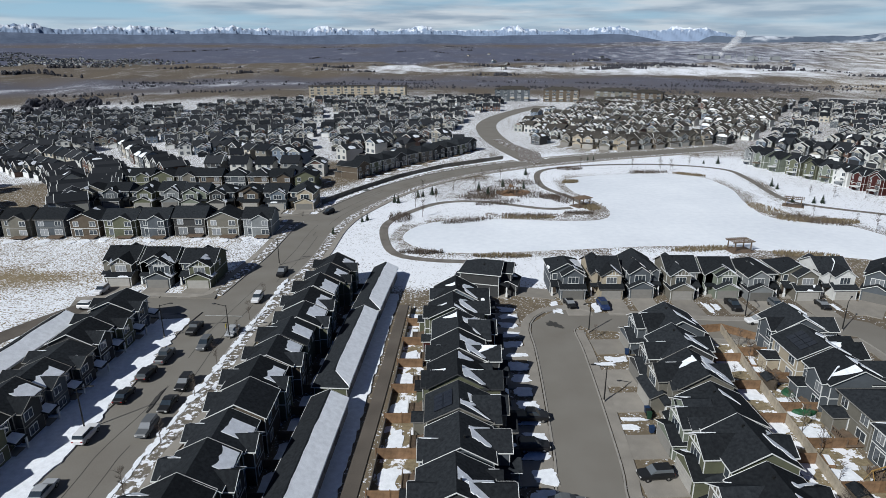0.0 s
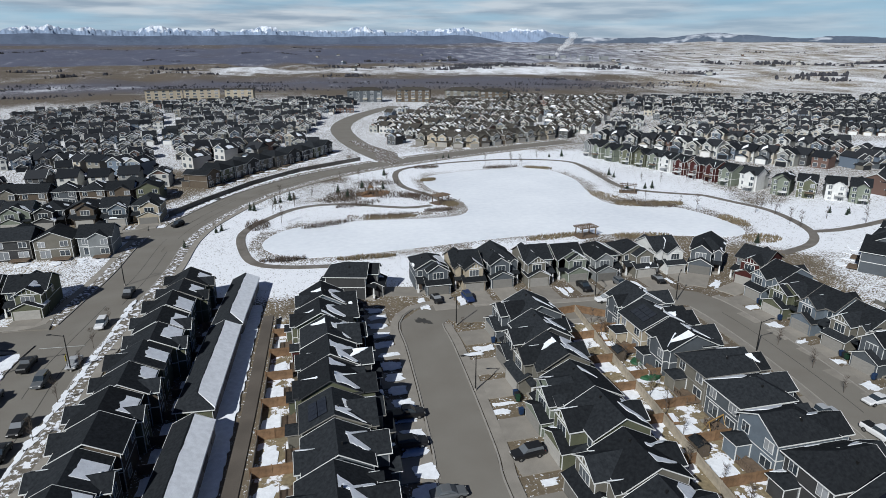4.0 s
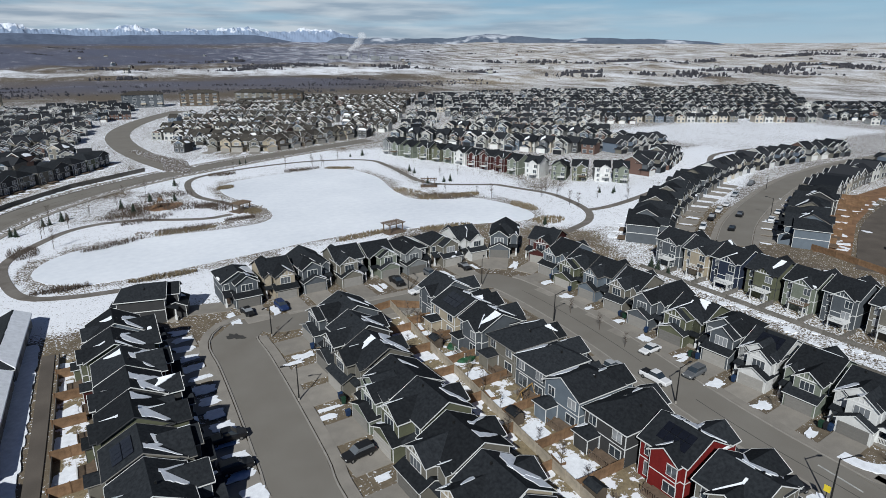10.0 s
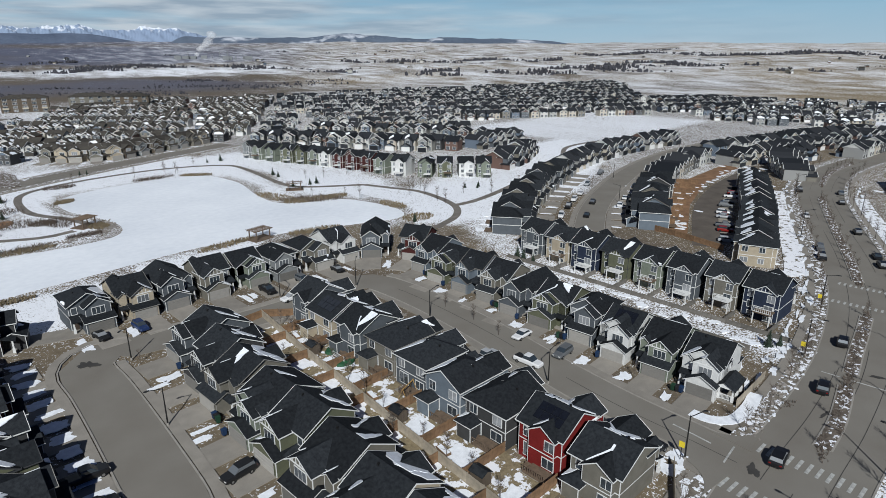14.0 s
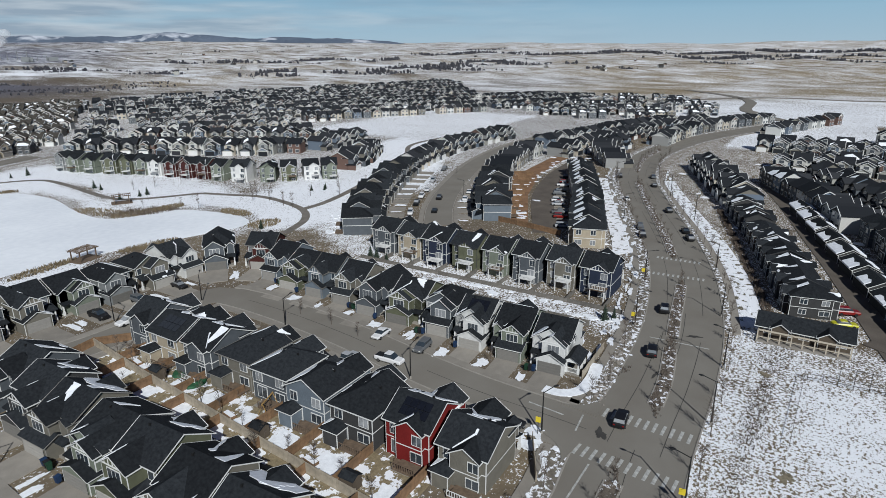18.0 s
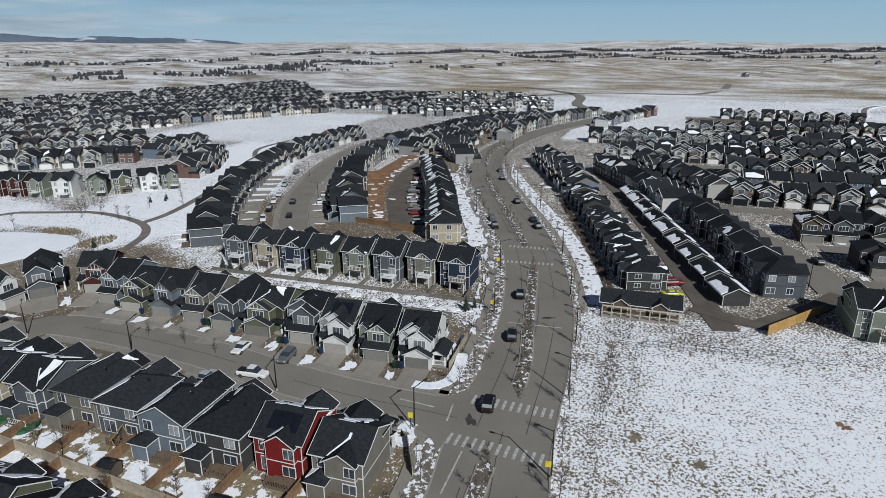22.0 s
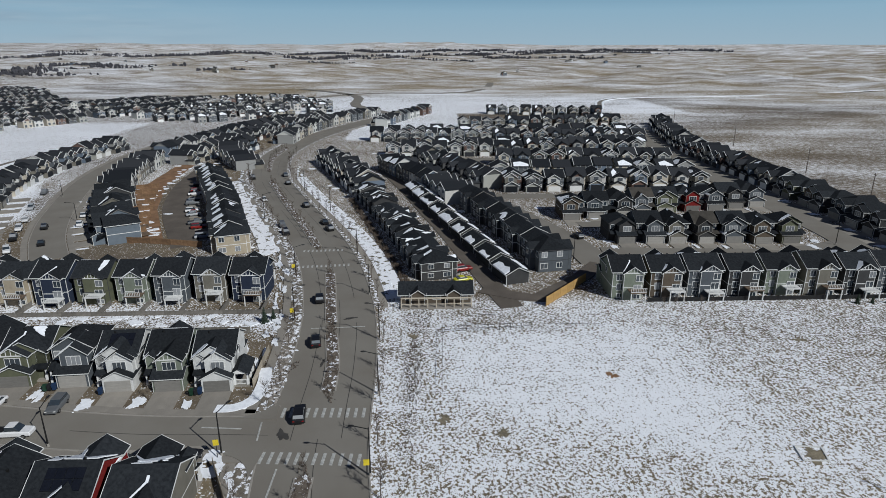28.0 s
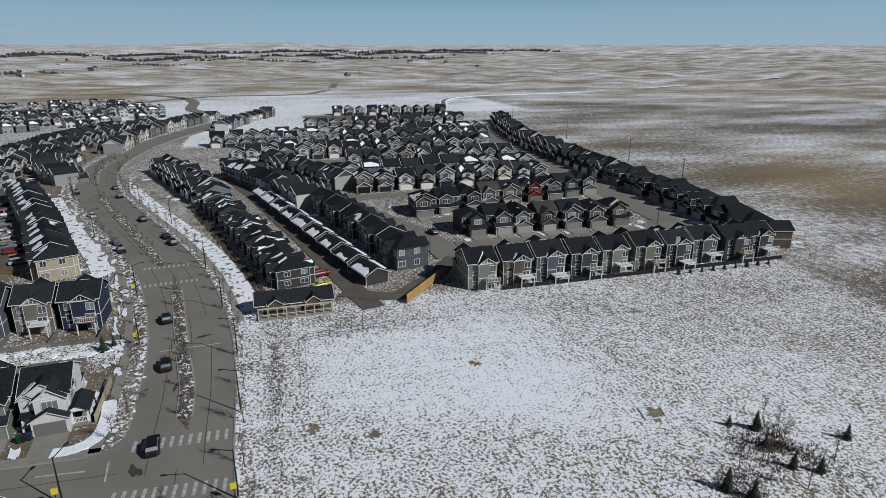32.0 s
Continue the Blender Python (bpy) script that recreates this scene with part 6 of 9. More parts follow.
# ploughed snow along the outer edge of the west avenue
bm = bmesh.new()
for p_ in offsets(spline([(-43.3, 214), (-34.8, 231.6), (-19.5, 258.8), (-0.3, 282.9), (30, 304)], 3.2), 2.2):
    patch(bm, p_.x, p_.y, RNG.uniform(1.4, 2.3), RNG.uniform(0.9, 1.7), 0.95, 0.2, RNG, 0.2, 26, 0.4)
tagged(finish("snow_bank", bm, M_SNOW), "ploughed snow between a fence and the avenue", "snow", kind="stuff")
# the wide snowy lawn before the western terrace
bm = bmesh.new()
edge = [(-52.2 - 0.45 * math.sin(k_ * 0.7) - 0.35 * math.sin(k_ * 1.9) + RNG.uniform(-0.35, 0.35), 40 + k_ * 0.95) for k_ in range(82)]
solid(bm, [(-61.8, 40, 0.25), *[(a, b, 0.25) for a, b in edge], (-61.8, 116, 0.25)], 0.25)
tagged(finish("terrace_lawn", bm, M_SNOW), "shaded snowy lawn in front of a terrace", "lawn", kind="structure")
bm = bmesh.new()
for k_ in range(15):
    y0 = 50 + k_ * 6.4
    patch(bm, -18.6 - (138 - y0) * 0.055, y0 - 3.2, 1.5, 2.7, 0, 0.06, RNG, 0.08, 20, 0.2, 0.45)
tagged(finish("parking_snow", bm, M_SNOW), "snow lying on the parking pads between fences", "snow", kind="stuff")

# soil of back yards and building plots
for nm, poly, mat, lab in (("yard_inner", [(41.5, 36), (56.6, 36), (59.6, 106), (55, 110.8), (46.4, 109)], M_GARDEN, "bare winter back yards between fences"),
                           ("yard_west", [(-10.6, 36), (-3.4, 36), (-3.4, 122), (-6.7, 122)], M_GARDEN, "bare winter back yards beside the lane"),
                           ("yard_soil", [(176, 76), (212, 92), (252, 104), (300, 108), (372, 104), (440, 88), (440, 92), (376, 110), (300, 116), (246, 112), (206, 100), (172, 84)], M_SOIL, "orange bare soil of unfinished yards")):
    bm = bmesh.new(); solid(bm, [(a, b, 0.035) for a, b in poly], 0.2)
    tagged(finish(nm, bm, mat), lab, "yard", kind="structure")

# rounded corners of the junctions
for i, (px_, py_, sx, sy, rr) in enumerate(((82.2, 23.0, 1, 1, 6), (73.4, 23.2, -1, 1, 6), (-51.9, 128, -1, 1, 5), (-51.9, 119.3, -1, -1, 5), (-47.5, 198.5, -1, 1, 5), (-47, 189.5, -1, -1, 5), (154.5, 105, -1, 1, 4))):
    cx_, cy_ = px_ + sx * rr, py_ + sy * rr
    pts = [(px_ - sx * 0.8, py_ - sy * 0.8, 0.03 + 0.004 * i)] + [(cx_ - sx * rr * math.cos(t_ * math.pi / 12), cy_ - sy * rr * math.sin(t_ * math.pi / 12), 0.03 + 0.004 * i) for t_ in range(7)]
    if sx * sy < 0:
        pts = pts[::-1]
    bm = bmesh.new(); solid(bm, [(a_, b_, c_ + 0.24) for a_, b_, c_ in pts], 0.3)
    tagged(finish("road_corner", bm, M_ROAD), "rounded asphalt corner of the junction", "road", kind="structure")

bm = bmesh.new(); solid(bm, [(a, b, 0.28) for a, b in ((30, 372), (34, 374), (51, 322), (48, 294), (44, 293), (37, 303), (40, 322))], 0.3)
tagged(finish("gravel_island", bm, M_BED), "brown gravel island where two roads meet", "traffic island", kind="structure")

# ---------- road markings and medians ----------
BAR = {}


def crossing(p, q, width=2.6):
    """Ladder bars laid across the road from p to q."""
    p, q = Vector((*p, 0)), Vector((*q, 0))
    d = (q - p)
    n = int(d.length / 1.15)
    ang = math.degrees(math.atan2(d.y, d.x))
    if width not in BAR:
        bm = bmesh.new(); box(bm, -0.24, 0.24, -width / 2, width / 2, 0, 0.012)
        BAR[width] = bpy.data.meshes.new("bar"); bm.to_mesh(BAR[width]); bm.free(); BAR[width].materials.append(M_PAINT_ROAD)
    hold = new("crosswalk")
    hold.matrix_basis = pose(p.x, p.y, 0.135, 0, 0, ang)
    for i in range(n):
        shared("bar", BAR[width], hold, pose((i + 0.5) * d.length / n, 0, 0))
    tagged(hold, "worn white ladder crosswalk on the asphalt", "crosswalk", "crosswalks", "structure")


crossing((83.5, 23.5), (83, 8.6)); crossing((72.5, 23), (71.5, 8.3)); crossing((163, 33), (163.6, 21.5), 1.8); crossing((150, 31), (151.3, 18.4), 1.8)
line_bm = bmesh.new()
for (ax_, ay_), (bx_, by_) in (((76.4, 24), (81, 24.4)), ((113.4, 22.4), (114, 11.6)), ((-42, 118), (-50, 118.5)), ((79.4, 27), (80, 33)), ((61, 20), (70, 19.8))):
    beam(line_bm, (ax_, ay_, 0.16), (bx_, by_, 0.16), 0.25, 0.03)
tagged(finish("road_lines", line_bm, M_PAINT_ROAD), "faint white stop lines on the asphalt", "road marking", kind="structure")
MEDIANS = [[(89.5, 15.6), (98, 16), (107, 17.3), (110.5, 17.9)], [(116, 18.6), (125, 20), (135, 21.3), (145, 22.8)], [(167, 29.5), (180, 34), (200, 41.5), (225, 51), (255, 62)], [(56, 15.6), (62, 15.7), (68, 15.8)], [(280, 69), (310, 74), (345, 74)]]
for i, pts in enumerate(MEDIANS):
    line = spline(pts, 2)
    bm = bmesh.new(); ribbon(bm, line, -1.3, 1.3, 0.25, 0.4)
    tagged(finish("median", bm, M_KERB), "concrete kerb of a planted median", "median", "medians", "structure")
    bm = bmesh.new(); ribbon(bm, line[:], -1.05, 1.05, 0.29, 0.2)
    tagged(finish("median_bed", bm, M_BED), "gravel bed with snow and small shrubs", "planting bed", "medians", "structure")

# ---------- fences ----------
PANEL = {}


def fence_panel(mat, h):
    key = (mat.name, h)
    if key not in PANEL:
        bm = bmesh.new()
        prof = []
        n = 16
        for i in range(n):
            x0 = i * 3.0 / n
            prof += [(x0, 0.0), (x0 + 0.02, 0.035), (x0 + 3.0 / n - 0.02, 0.035)]
        prof.append((3.0, 0.0))
        lo = [bm.verts.new((a, b, 0.02)) for a, b in prof]
        hi = [bm.verts.new((a, b, h)) for a, b in prof]
        for i in range(len(prof) - 1):
            bm.faces.new((lo[i], lo[i + 1], hi[i + 1], hi[i]))
        bl, bh = [bm.verts.new((a, -0.04, z)) for z in (0.02, h) for a in (0, 3.0)][:2], None
        tl = [bm.verts.new((0, -0.04, h)), bm.verts.new((3.0, -0.04, h))]
        bm.faces.new((bl[1], bl[0], tl[0], tl[1]))
        bm.faces.new(hi + [tl[1], tl[0]])
        box(bm, -0.07, 0.07, -0.09, 0.05, 0, h + 0.12)
        me = bpy.data.meshes.new("panel"); bm.to_mesh(me); bm.free(); me.materials.append(mat)
        PANEL[key] = me
    return PANEL[key]


def fence(p, q, mat=None, h=1.75, look_="orange-stained cedar board fence around a back yard"):
    mat = mat or M_CEDAR
    me = fence_panel(mat, h)
    p, q = Vector((*p, 0)), Vector((*q, 0))
    d = q - p
    n = max(1, round(d.length / 3.0))
    hold = new("fence")
    hold.matrix_basis = pose(p.x, p.y, 0, 0, 0, math.degrees(math.atan2(d.y, d.x)))
    L = d.length / n
    for i in range(n):
        shared("panel", me, hold, Matrix.Translation((i * L, 0, 0)) @ Matrix.Diagonal((L / 3.0, 1, 1, 1)))
    tagged(hold, look_, "fence", "yard fences")


TANF = "pale weathered wooden fence between back yards"
BACK = [(55.0, 111), (52.6, 92), (51.0, 74), (49.4, 58), (47.6, 36)]
for p_, q_ in zip(BACK, BACK[1:]):
    fence(p_, q_, M_FENCE_TAN, look_=TANF)


def back_x(y_):
    return float(np.interp(y_, [p_[1] for p_ in BACK[::-1]], [p_[0] for p_ in BACK[::-1]]))


for i in range(8):
    y0 = 101.0 - 9.1 * i
    fence((back_x(y0) + 0.1, y0), (59.3 - (96 - y0) * 0.045, y0))
for i in range(7):
    y0 = 98.8 - 9.5 * i
    fence((46.0 - (103 - y0) * 0.078, y0), (back_x(y0) - 0.1, y0))
fence((46, 109.5), (55, 111)); fence((55, 111), (60, 107))
# what stands in the yards
for i in range(8):
    y0 = 96.5 - 9.14 * i
    x0 = back_x(y0)
    bm = bmesh.new(); box(bm, 57.6 - 0.4 * i, 60.0 - 0.4 * i, y0 - 2.5, y0 + 0.6, 0, 0.1)
    tagged(finish("patio", bm, M_CONCRETE), "small grey concrete patio behind a house", "patio", "patios", "structure")
    if i in (1, 4, 6):
        sd = new("garden_shed")
        bm = bmesh.new(); box(bm, -1.1, 1.1, -0.9, 0.9, 0, 1.9); part("wall", bm, WALLS["brown"], sd)
        bm = bmesh.new()
        for f_ in roof_faces(-1.1, 1.1, -0.9, 0.9, 1.9, 0.5, "x", False, False, 0.15)[0]:
            solid(bm, f_, 0.08)
        part("roof", bm, M_ROOF, sd)
        bm = bmesh.new(); box(bm, -0.4, 0.4, -0.94, -0.9, 0.1, 1.7); part("door", bm, M_WOOD, sd)
        sd.matrix_basis = pose(x0 + 1.8, y0 + 2.8, 0, 0, 0, 90)
        tagged(sd, "small brown wooden garden shed in a back yard", "shed", "garden sheds")
    if i in (0, 3, 5):
        bx = new("planter_box")
        bm = bmesh.new(); box(bm, -1.2, 1.2, -0.5, 0.5, 0, 0.45); part("box", bm, M_CEDAR, bx)
        bm = bmesh.new(); box(bm, -1.1, 1.1, -0.4, 0.4, 0.45, 0.5); part("soil", bm, M_SNOW, bx, "snow lying on the soil")
        bx.matrix_basis = pose(x0 + 2.0, y0 + 1.5, 0, 0, 0, 80)
        tagged(bx, "raised cedar planter box topped with snow", "planter", "planters")
for tx, ty, ra in ((57.2, 88.0, 1.9), (56.0, 83.2, 2.1)):
    bm = bmesh.new()
    ring_ = [[bm.verts.new((tx + ra * k_ * math.cos(a_ / 14 * 6.283) * RNG.uniform(0.94, 1.06), ty + ra * 0.8 * k_ * math.sin(a_ / 14 * 6.283) * RNG.uniform(0.94, 1.06), z_ + RNG.uniform(-0.03, 0.05))) for a_ in range(14)] for k_, z_ in ((1.0, 0.05), (0.92, 0.45), (0.5, 0.62))]
    for a_, b_ in zip(ring_, ring_[1:]):
        for i in range(14):
            bm.faces.new((a_[i], a_[(i + 1) % 14], b_[(i + 1) % 14], b_[i]))
    bm.faces.new(ring_[-1])
    tagged(finish("tarpaulin", bm, M_TARP), "green tarpaulin over a round pool in a yard", "tarpaulin", "tarpaulins")
sw = new("swing_set")
for sx_ in (-1.7, 1.7):
    for sy_ in (-1, 1):
        bm = bmesh.new(); beam(bm, (sx_, sy_ * 0.9, 0.05), (sx_, 0.06 * sy_, 2.2), 0.12, 0.12); part("leg", bm, M_FENCE_NEW, sw)
bm = bmesh.new(); beam(bm, (-1.9, 0, 2.3), (1.9, 0, 2.3), 0.14, 0.14); part("crossbeam", bm, M_FENCE_NEW, sw)
for sx_ in (-0.8, 0.8):
    bm = bmesh.new()
    box(bm, sx_ - 0.25, sx_ + 0.25, -0.12, 0.12, 0.5, 0.55)
    for k_ in (-0.22, 0.22):
        box(bm, sx_ + k_ - 0.015, sx_ + k_ + 0.015, -0.015, 0.015, 0.55, 2.2)
    part("swing", bm, M_METAL, sw)
sw.matrix_basis = pose(56.6, 66.5, 0.05, 0, 0, 20)
tagged(sw, "golden timber swing set in a back yard", "swing set")
yard_bm = bmesh.new()
for i in range(8):
    y0 = 96.5 - 9.14 * i
    patch(yard_bm, back_x(y0) + 2.6, y0 - 2.0 + RNG.uniform(-1, 1), RNG.uniform(2.0, 2.9), RNG.uniform(2.4, 3.3), RNG.uniform(-0.1, 0.1), 0.06, RNG, 0.1, 40, 0.3, 0.5)
    patch(yard_bm, back_x(y0) - 2.2, y0 + 1.5, RNG.uniform(1.6, 2.3), RNG.uniform(2.8, 3.6), 0.05, 0.06, RNG, 0.1, 34, 0.2, 0.45)
tagged(finish("yard_snow", yard_bm, M_SNOW), "patches of old snow in back yards", "snow", kind="stuff")
for i in range(11):
    yf = 113.6 - 8.45 * i
    fence((-6.9 - (122 - yf) * 0.045, yf), (-3.6, yf), M_CEDAR, look_="orange-brown wooden fence between narrow back yards")
fence((-6.7, 122), (-10.6, 36), M_FENCE_GREY, 1.0, "low weathered fence beside the lane")
fence((123, -27), (137.5, -39.5), M_FENCE_NEW, 2.2, "new pale wooden screen fence beside the lane")
fence((168, 62), (172, 78)); fence((172, 78), (174, 92))
for t in range(8):
    fence((184 + t * 9, 84 + t * 3.0), (181 + t * 9, 92 + t * 3.0))
for i in range(8):
    fence((127.2, 93.7 - 8.5 * i), (121.5, 93.7 - 8.5 * i), M_FENCE_GREY, 1.2, "low grey wooden fence between lawns")
fence((121.4, 100), (121.4, 30), M_FENCE_GREY, 1.0, "low grey fence beside the greenway")
for i in range(7):
    fence((107, 95 - 8.1 * i), (113, 95 - 8.1 * i), M_FENCE_GREY, 1.4, "grey wooden fence between back yards")
fence((113, 102), (112, 34), M_FENCE_GREY, 1.4, "grey wooden fence beside the greenway")
AVENUE_FENCE = [(-43.3, 214), (-34.8, 231.6), (-19.5, 258.8), (-0.3, 282.9), (30, 306)]
for p_, q_ in zip(AVENUE_FENCE, AVENUE_FENCE[1:]):
    fence(p_, q_, M_FENCE_GREY, 1.8, "grey board fence between back yards and the avenue")
fence((91.5, 28.3), (104, 28.5), M_FENCE_TAN, 1.5, "pale fence round the corner garden")
fence((63, 24.5), (71, 28.5), M_FENCE_TAN, 1.6, "pale fence round the corner garden")
fence((124.6, -50), (124.6, -130), M_METAL, 1.0, "low dark rail fence beside the field")

# ---------- long garages ----------


def garage_block(p, q, width, doors, snow_side=1, snow=0.97, name="long grey garage block with a snow-covered roof slope", colour="olive"):
    p, q = Vector((*p, 0)), Vector((*q, 0))
    d = q - p
    L = d.length
    home = new("garage_block")
    home.matrix_basis = pose(p.x, p.y, 0, 0, 0, math.degrees(math.atan2(d.y, d.x)) - 90)
    sh = Shell(home, 2)
    sh.block(-width / 2, width / 2, 0, L, 0, 2.7, 0.5, "y", hip0=doors > 2, over=0.35)
    for c in home.children:
        if "_wall" in c.name:
            c.data.materials[0] = WALLS[colour]
    for i in range(doors):
        g = garage_door(home, 0, 0, 2.7)
        g.matrix_basis = pose(width / 2 + 0.02, (i + 0.5) * L / doors, 0, 0, 0, 90)
    for f in sh.slopes[:2] if snow and snow_side == 0 else [sh.slopes[1 if snow_side > 0 else 0]] if snow else []:
        a, b, c, e = [Vector(v_) for v_ in f]
        nl = (b - a).cross(e - a).normalized()
        nl = nl if nl.z > 0 else -nl
        bm = bmesh.new()
        n = max(4, int(L / 2))
        low = [a + (e - a) * (0.01 + 0.98 * i / n) for i in range(n + 1)]
        top = [b + (c - b) * (0.01 + 0.98 * i / n) for i in range(n + 1)]
        if doors < 3:                                   # only a torn piece is left on a small roof
            ua, ub = RNG.uniform(0.02, 0.25), RNG.uniform(0.6, 0.98)
            low, top = [a + (e - a) * (ua + (ub - ua) * i / n) for i in range(n + 1)], [b + (c - b) * (ua + (ub - ua) * i / n) for i in range(n + 1)]
            snow = RNG.uniform(0.35, 0.95)
        pts = [l_ + (t_ - l_) * 0.02 + nl * 0.3 for l_, t_ in zip(low, top)] + [l_ + (t_ - l_) * (snow - RNG.uniform(0, 0.06 if doors > 2 else 0.3)) + nl * 0.11 for l_, t_ in zip(low, top)][::-1]
        solid(bm, [tuple(v_) for v_ in pts], 0.4)
        part("roof_snow", bm, M_SNOW, home, "smooth snow over the whole slope")
    tagged(home, name, "garage", "garages")
    return home


garage_block((-15.9, 116.2), (-13.9, 141), 5.3, 9)
garage_block((-17.9, 86.0), (-16.1, 114.8), 5.3, 10)
garage_block((-19.3, 50), (-17.4, 82.5), 5.3, 11)
garage_block((-77.6, 54), (-76.6, 82), 6.0, 9)
garage_block((-76.5, 83), (-75.0, 112), 6.0, 9)
for i in range(9):
    t = i / 8
    gx_, gy_ = 141 + 92 * t, -21.6 + 23.2 * t
    garage_block((gx_ - 4.3, gy_ - 1.3), (gx_ + 4.3, gy_ + 1.3), 6.0, 2, 0, 0.8, "small dark detached garage with patchy roof snow", "charcoal")

for i in range(14):
    y0 = 50 + i * 6.4
    fence((-20.2 - (134 - y0) * 0.06, y0), (-17.2 - (138 - y0) * 0.055, y0), M_WOOD, 1.5, "dark wooden fence between parking pads")

# the low building by the avenue, with a white veranda
home = new("clubhouse")
sh = Shell(home, 2)
sh.block(0, 5.6, 0, 15.5, 0, 2.8, 0.6, "y", over=0.6)
sh.block(-1.2, 2.6, 2.4, 5.4, 0, 2.9, 0.7, "x", over=0.3, name="gable")
sh.block(-1.2, 2.6, 10.2, 13.2, 0, 2.9, 0.7, "x", over=0.3, name="gable")
for c in home.children:
    if "_wall" in c.name:
        c.data.materials[0] = WALLS["brown"]
bm = bmesh.new()
box(bm, -2.6, 0, 0, 15.5, 0, 0.35)
part("veranda", bm, M_CONCRETE, home)
for i in range(9):
    bm = bmesh.new(); box(bm, -2.6, -2.4, i * 1.9, i * 1.9 + 0.2, 0.35, 2.5); part("post", bm, M_TRIM_TAN, home)
bm = bmesh.new(); box(bm, -2.6, -2.45, 0, 15.4, 2.4, 2.7); part("lintel", bm, M_TRIM_TAN, home)
bm = bmesh.new(); box(bm, -2.58, -2.5, 0, 15.4, 1.1, 1.25); part("handrail", bm, M_TRIM_TAN, home)
for i in range(5):
    window(home, -0.01, 1.6 + i * 3.0, 1.7, 1.6, 1.0, -90, 2)
home.matrix_basis = pose(125, -10.8, 0)
tagged(home, "low brown building with cream veranda posts and dark roof", "building")

# ---------- cars ----------
CAR_PAINT = {k: material(k + " car paint", c, 0.35, 0.05, 1, 8, 0.0, spec=0.3) for k, c in {
    "black": (0.012, 0.012, 0.013), "white": (0.62, 0.62, 0.62), "grey": (0.10, 0.105, 0.11), "silver": (0.34, 0.35, 0.36), "red": (0.18, 0.012, 0.01), "blue": (0.015, 0.03, 0.09), "yellow": (0.42, 0.4, 0.015)}.items()}
M_TYRE = material("tyre rubber", (0.015, 0.015, 0.015), 0.9, 0.2, 4, 30, 0.0)
M_RIM = material("alloy rim", (0.4, 0.4, 0.4), 0.3, 0.1, 4, 30, 0.0, metal=0.9)
M_LAMP_R = material("red lens", (0.25, 0.01, 0.01), 0.2, 0.1, 4, 30, 0.0)
M_LAMP_W = material("clear lens", (0.6, 0.6, 0.58), 0.1, 0.1, 4, 30, 0.0)


def loft(bm, sections, mat=0):
    """Joins cross-sections (lists of points of equal number) into one closed body."""
    rows_ = [[bm.verts.new(p) for p in s] for s in sections]
    n = len(rows_[0])
    for a, b in zip(rows_, rows_[1:]):
        for i in range(n):
            bm.faces.new((a[i], a[(i + 1) % n], b[(i + 1) % n], b[i])).material_index = mat
    bm.faces.new(rows_[0][::-1]).material_index = mat
    bm.faces.new(rows_[-1]).material_index = mat
    bmesh.ops.recalc_face_normals(bm, faces=bm.faces)


def sect(y, w, z0, z1, r=0.12):
    return [(-w + r, y, z0), (w - r, y, z0), (w, y, z0 + r * 1.5), (w, y, z1 - r * 1.6), (w - r, y, z1), (-w + r, y, z1), (-w, y, z1 - r * 1.6), (-w, y, z0 + r * 1.5)]


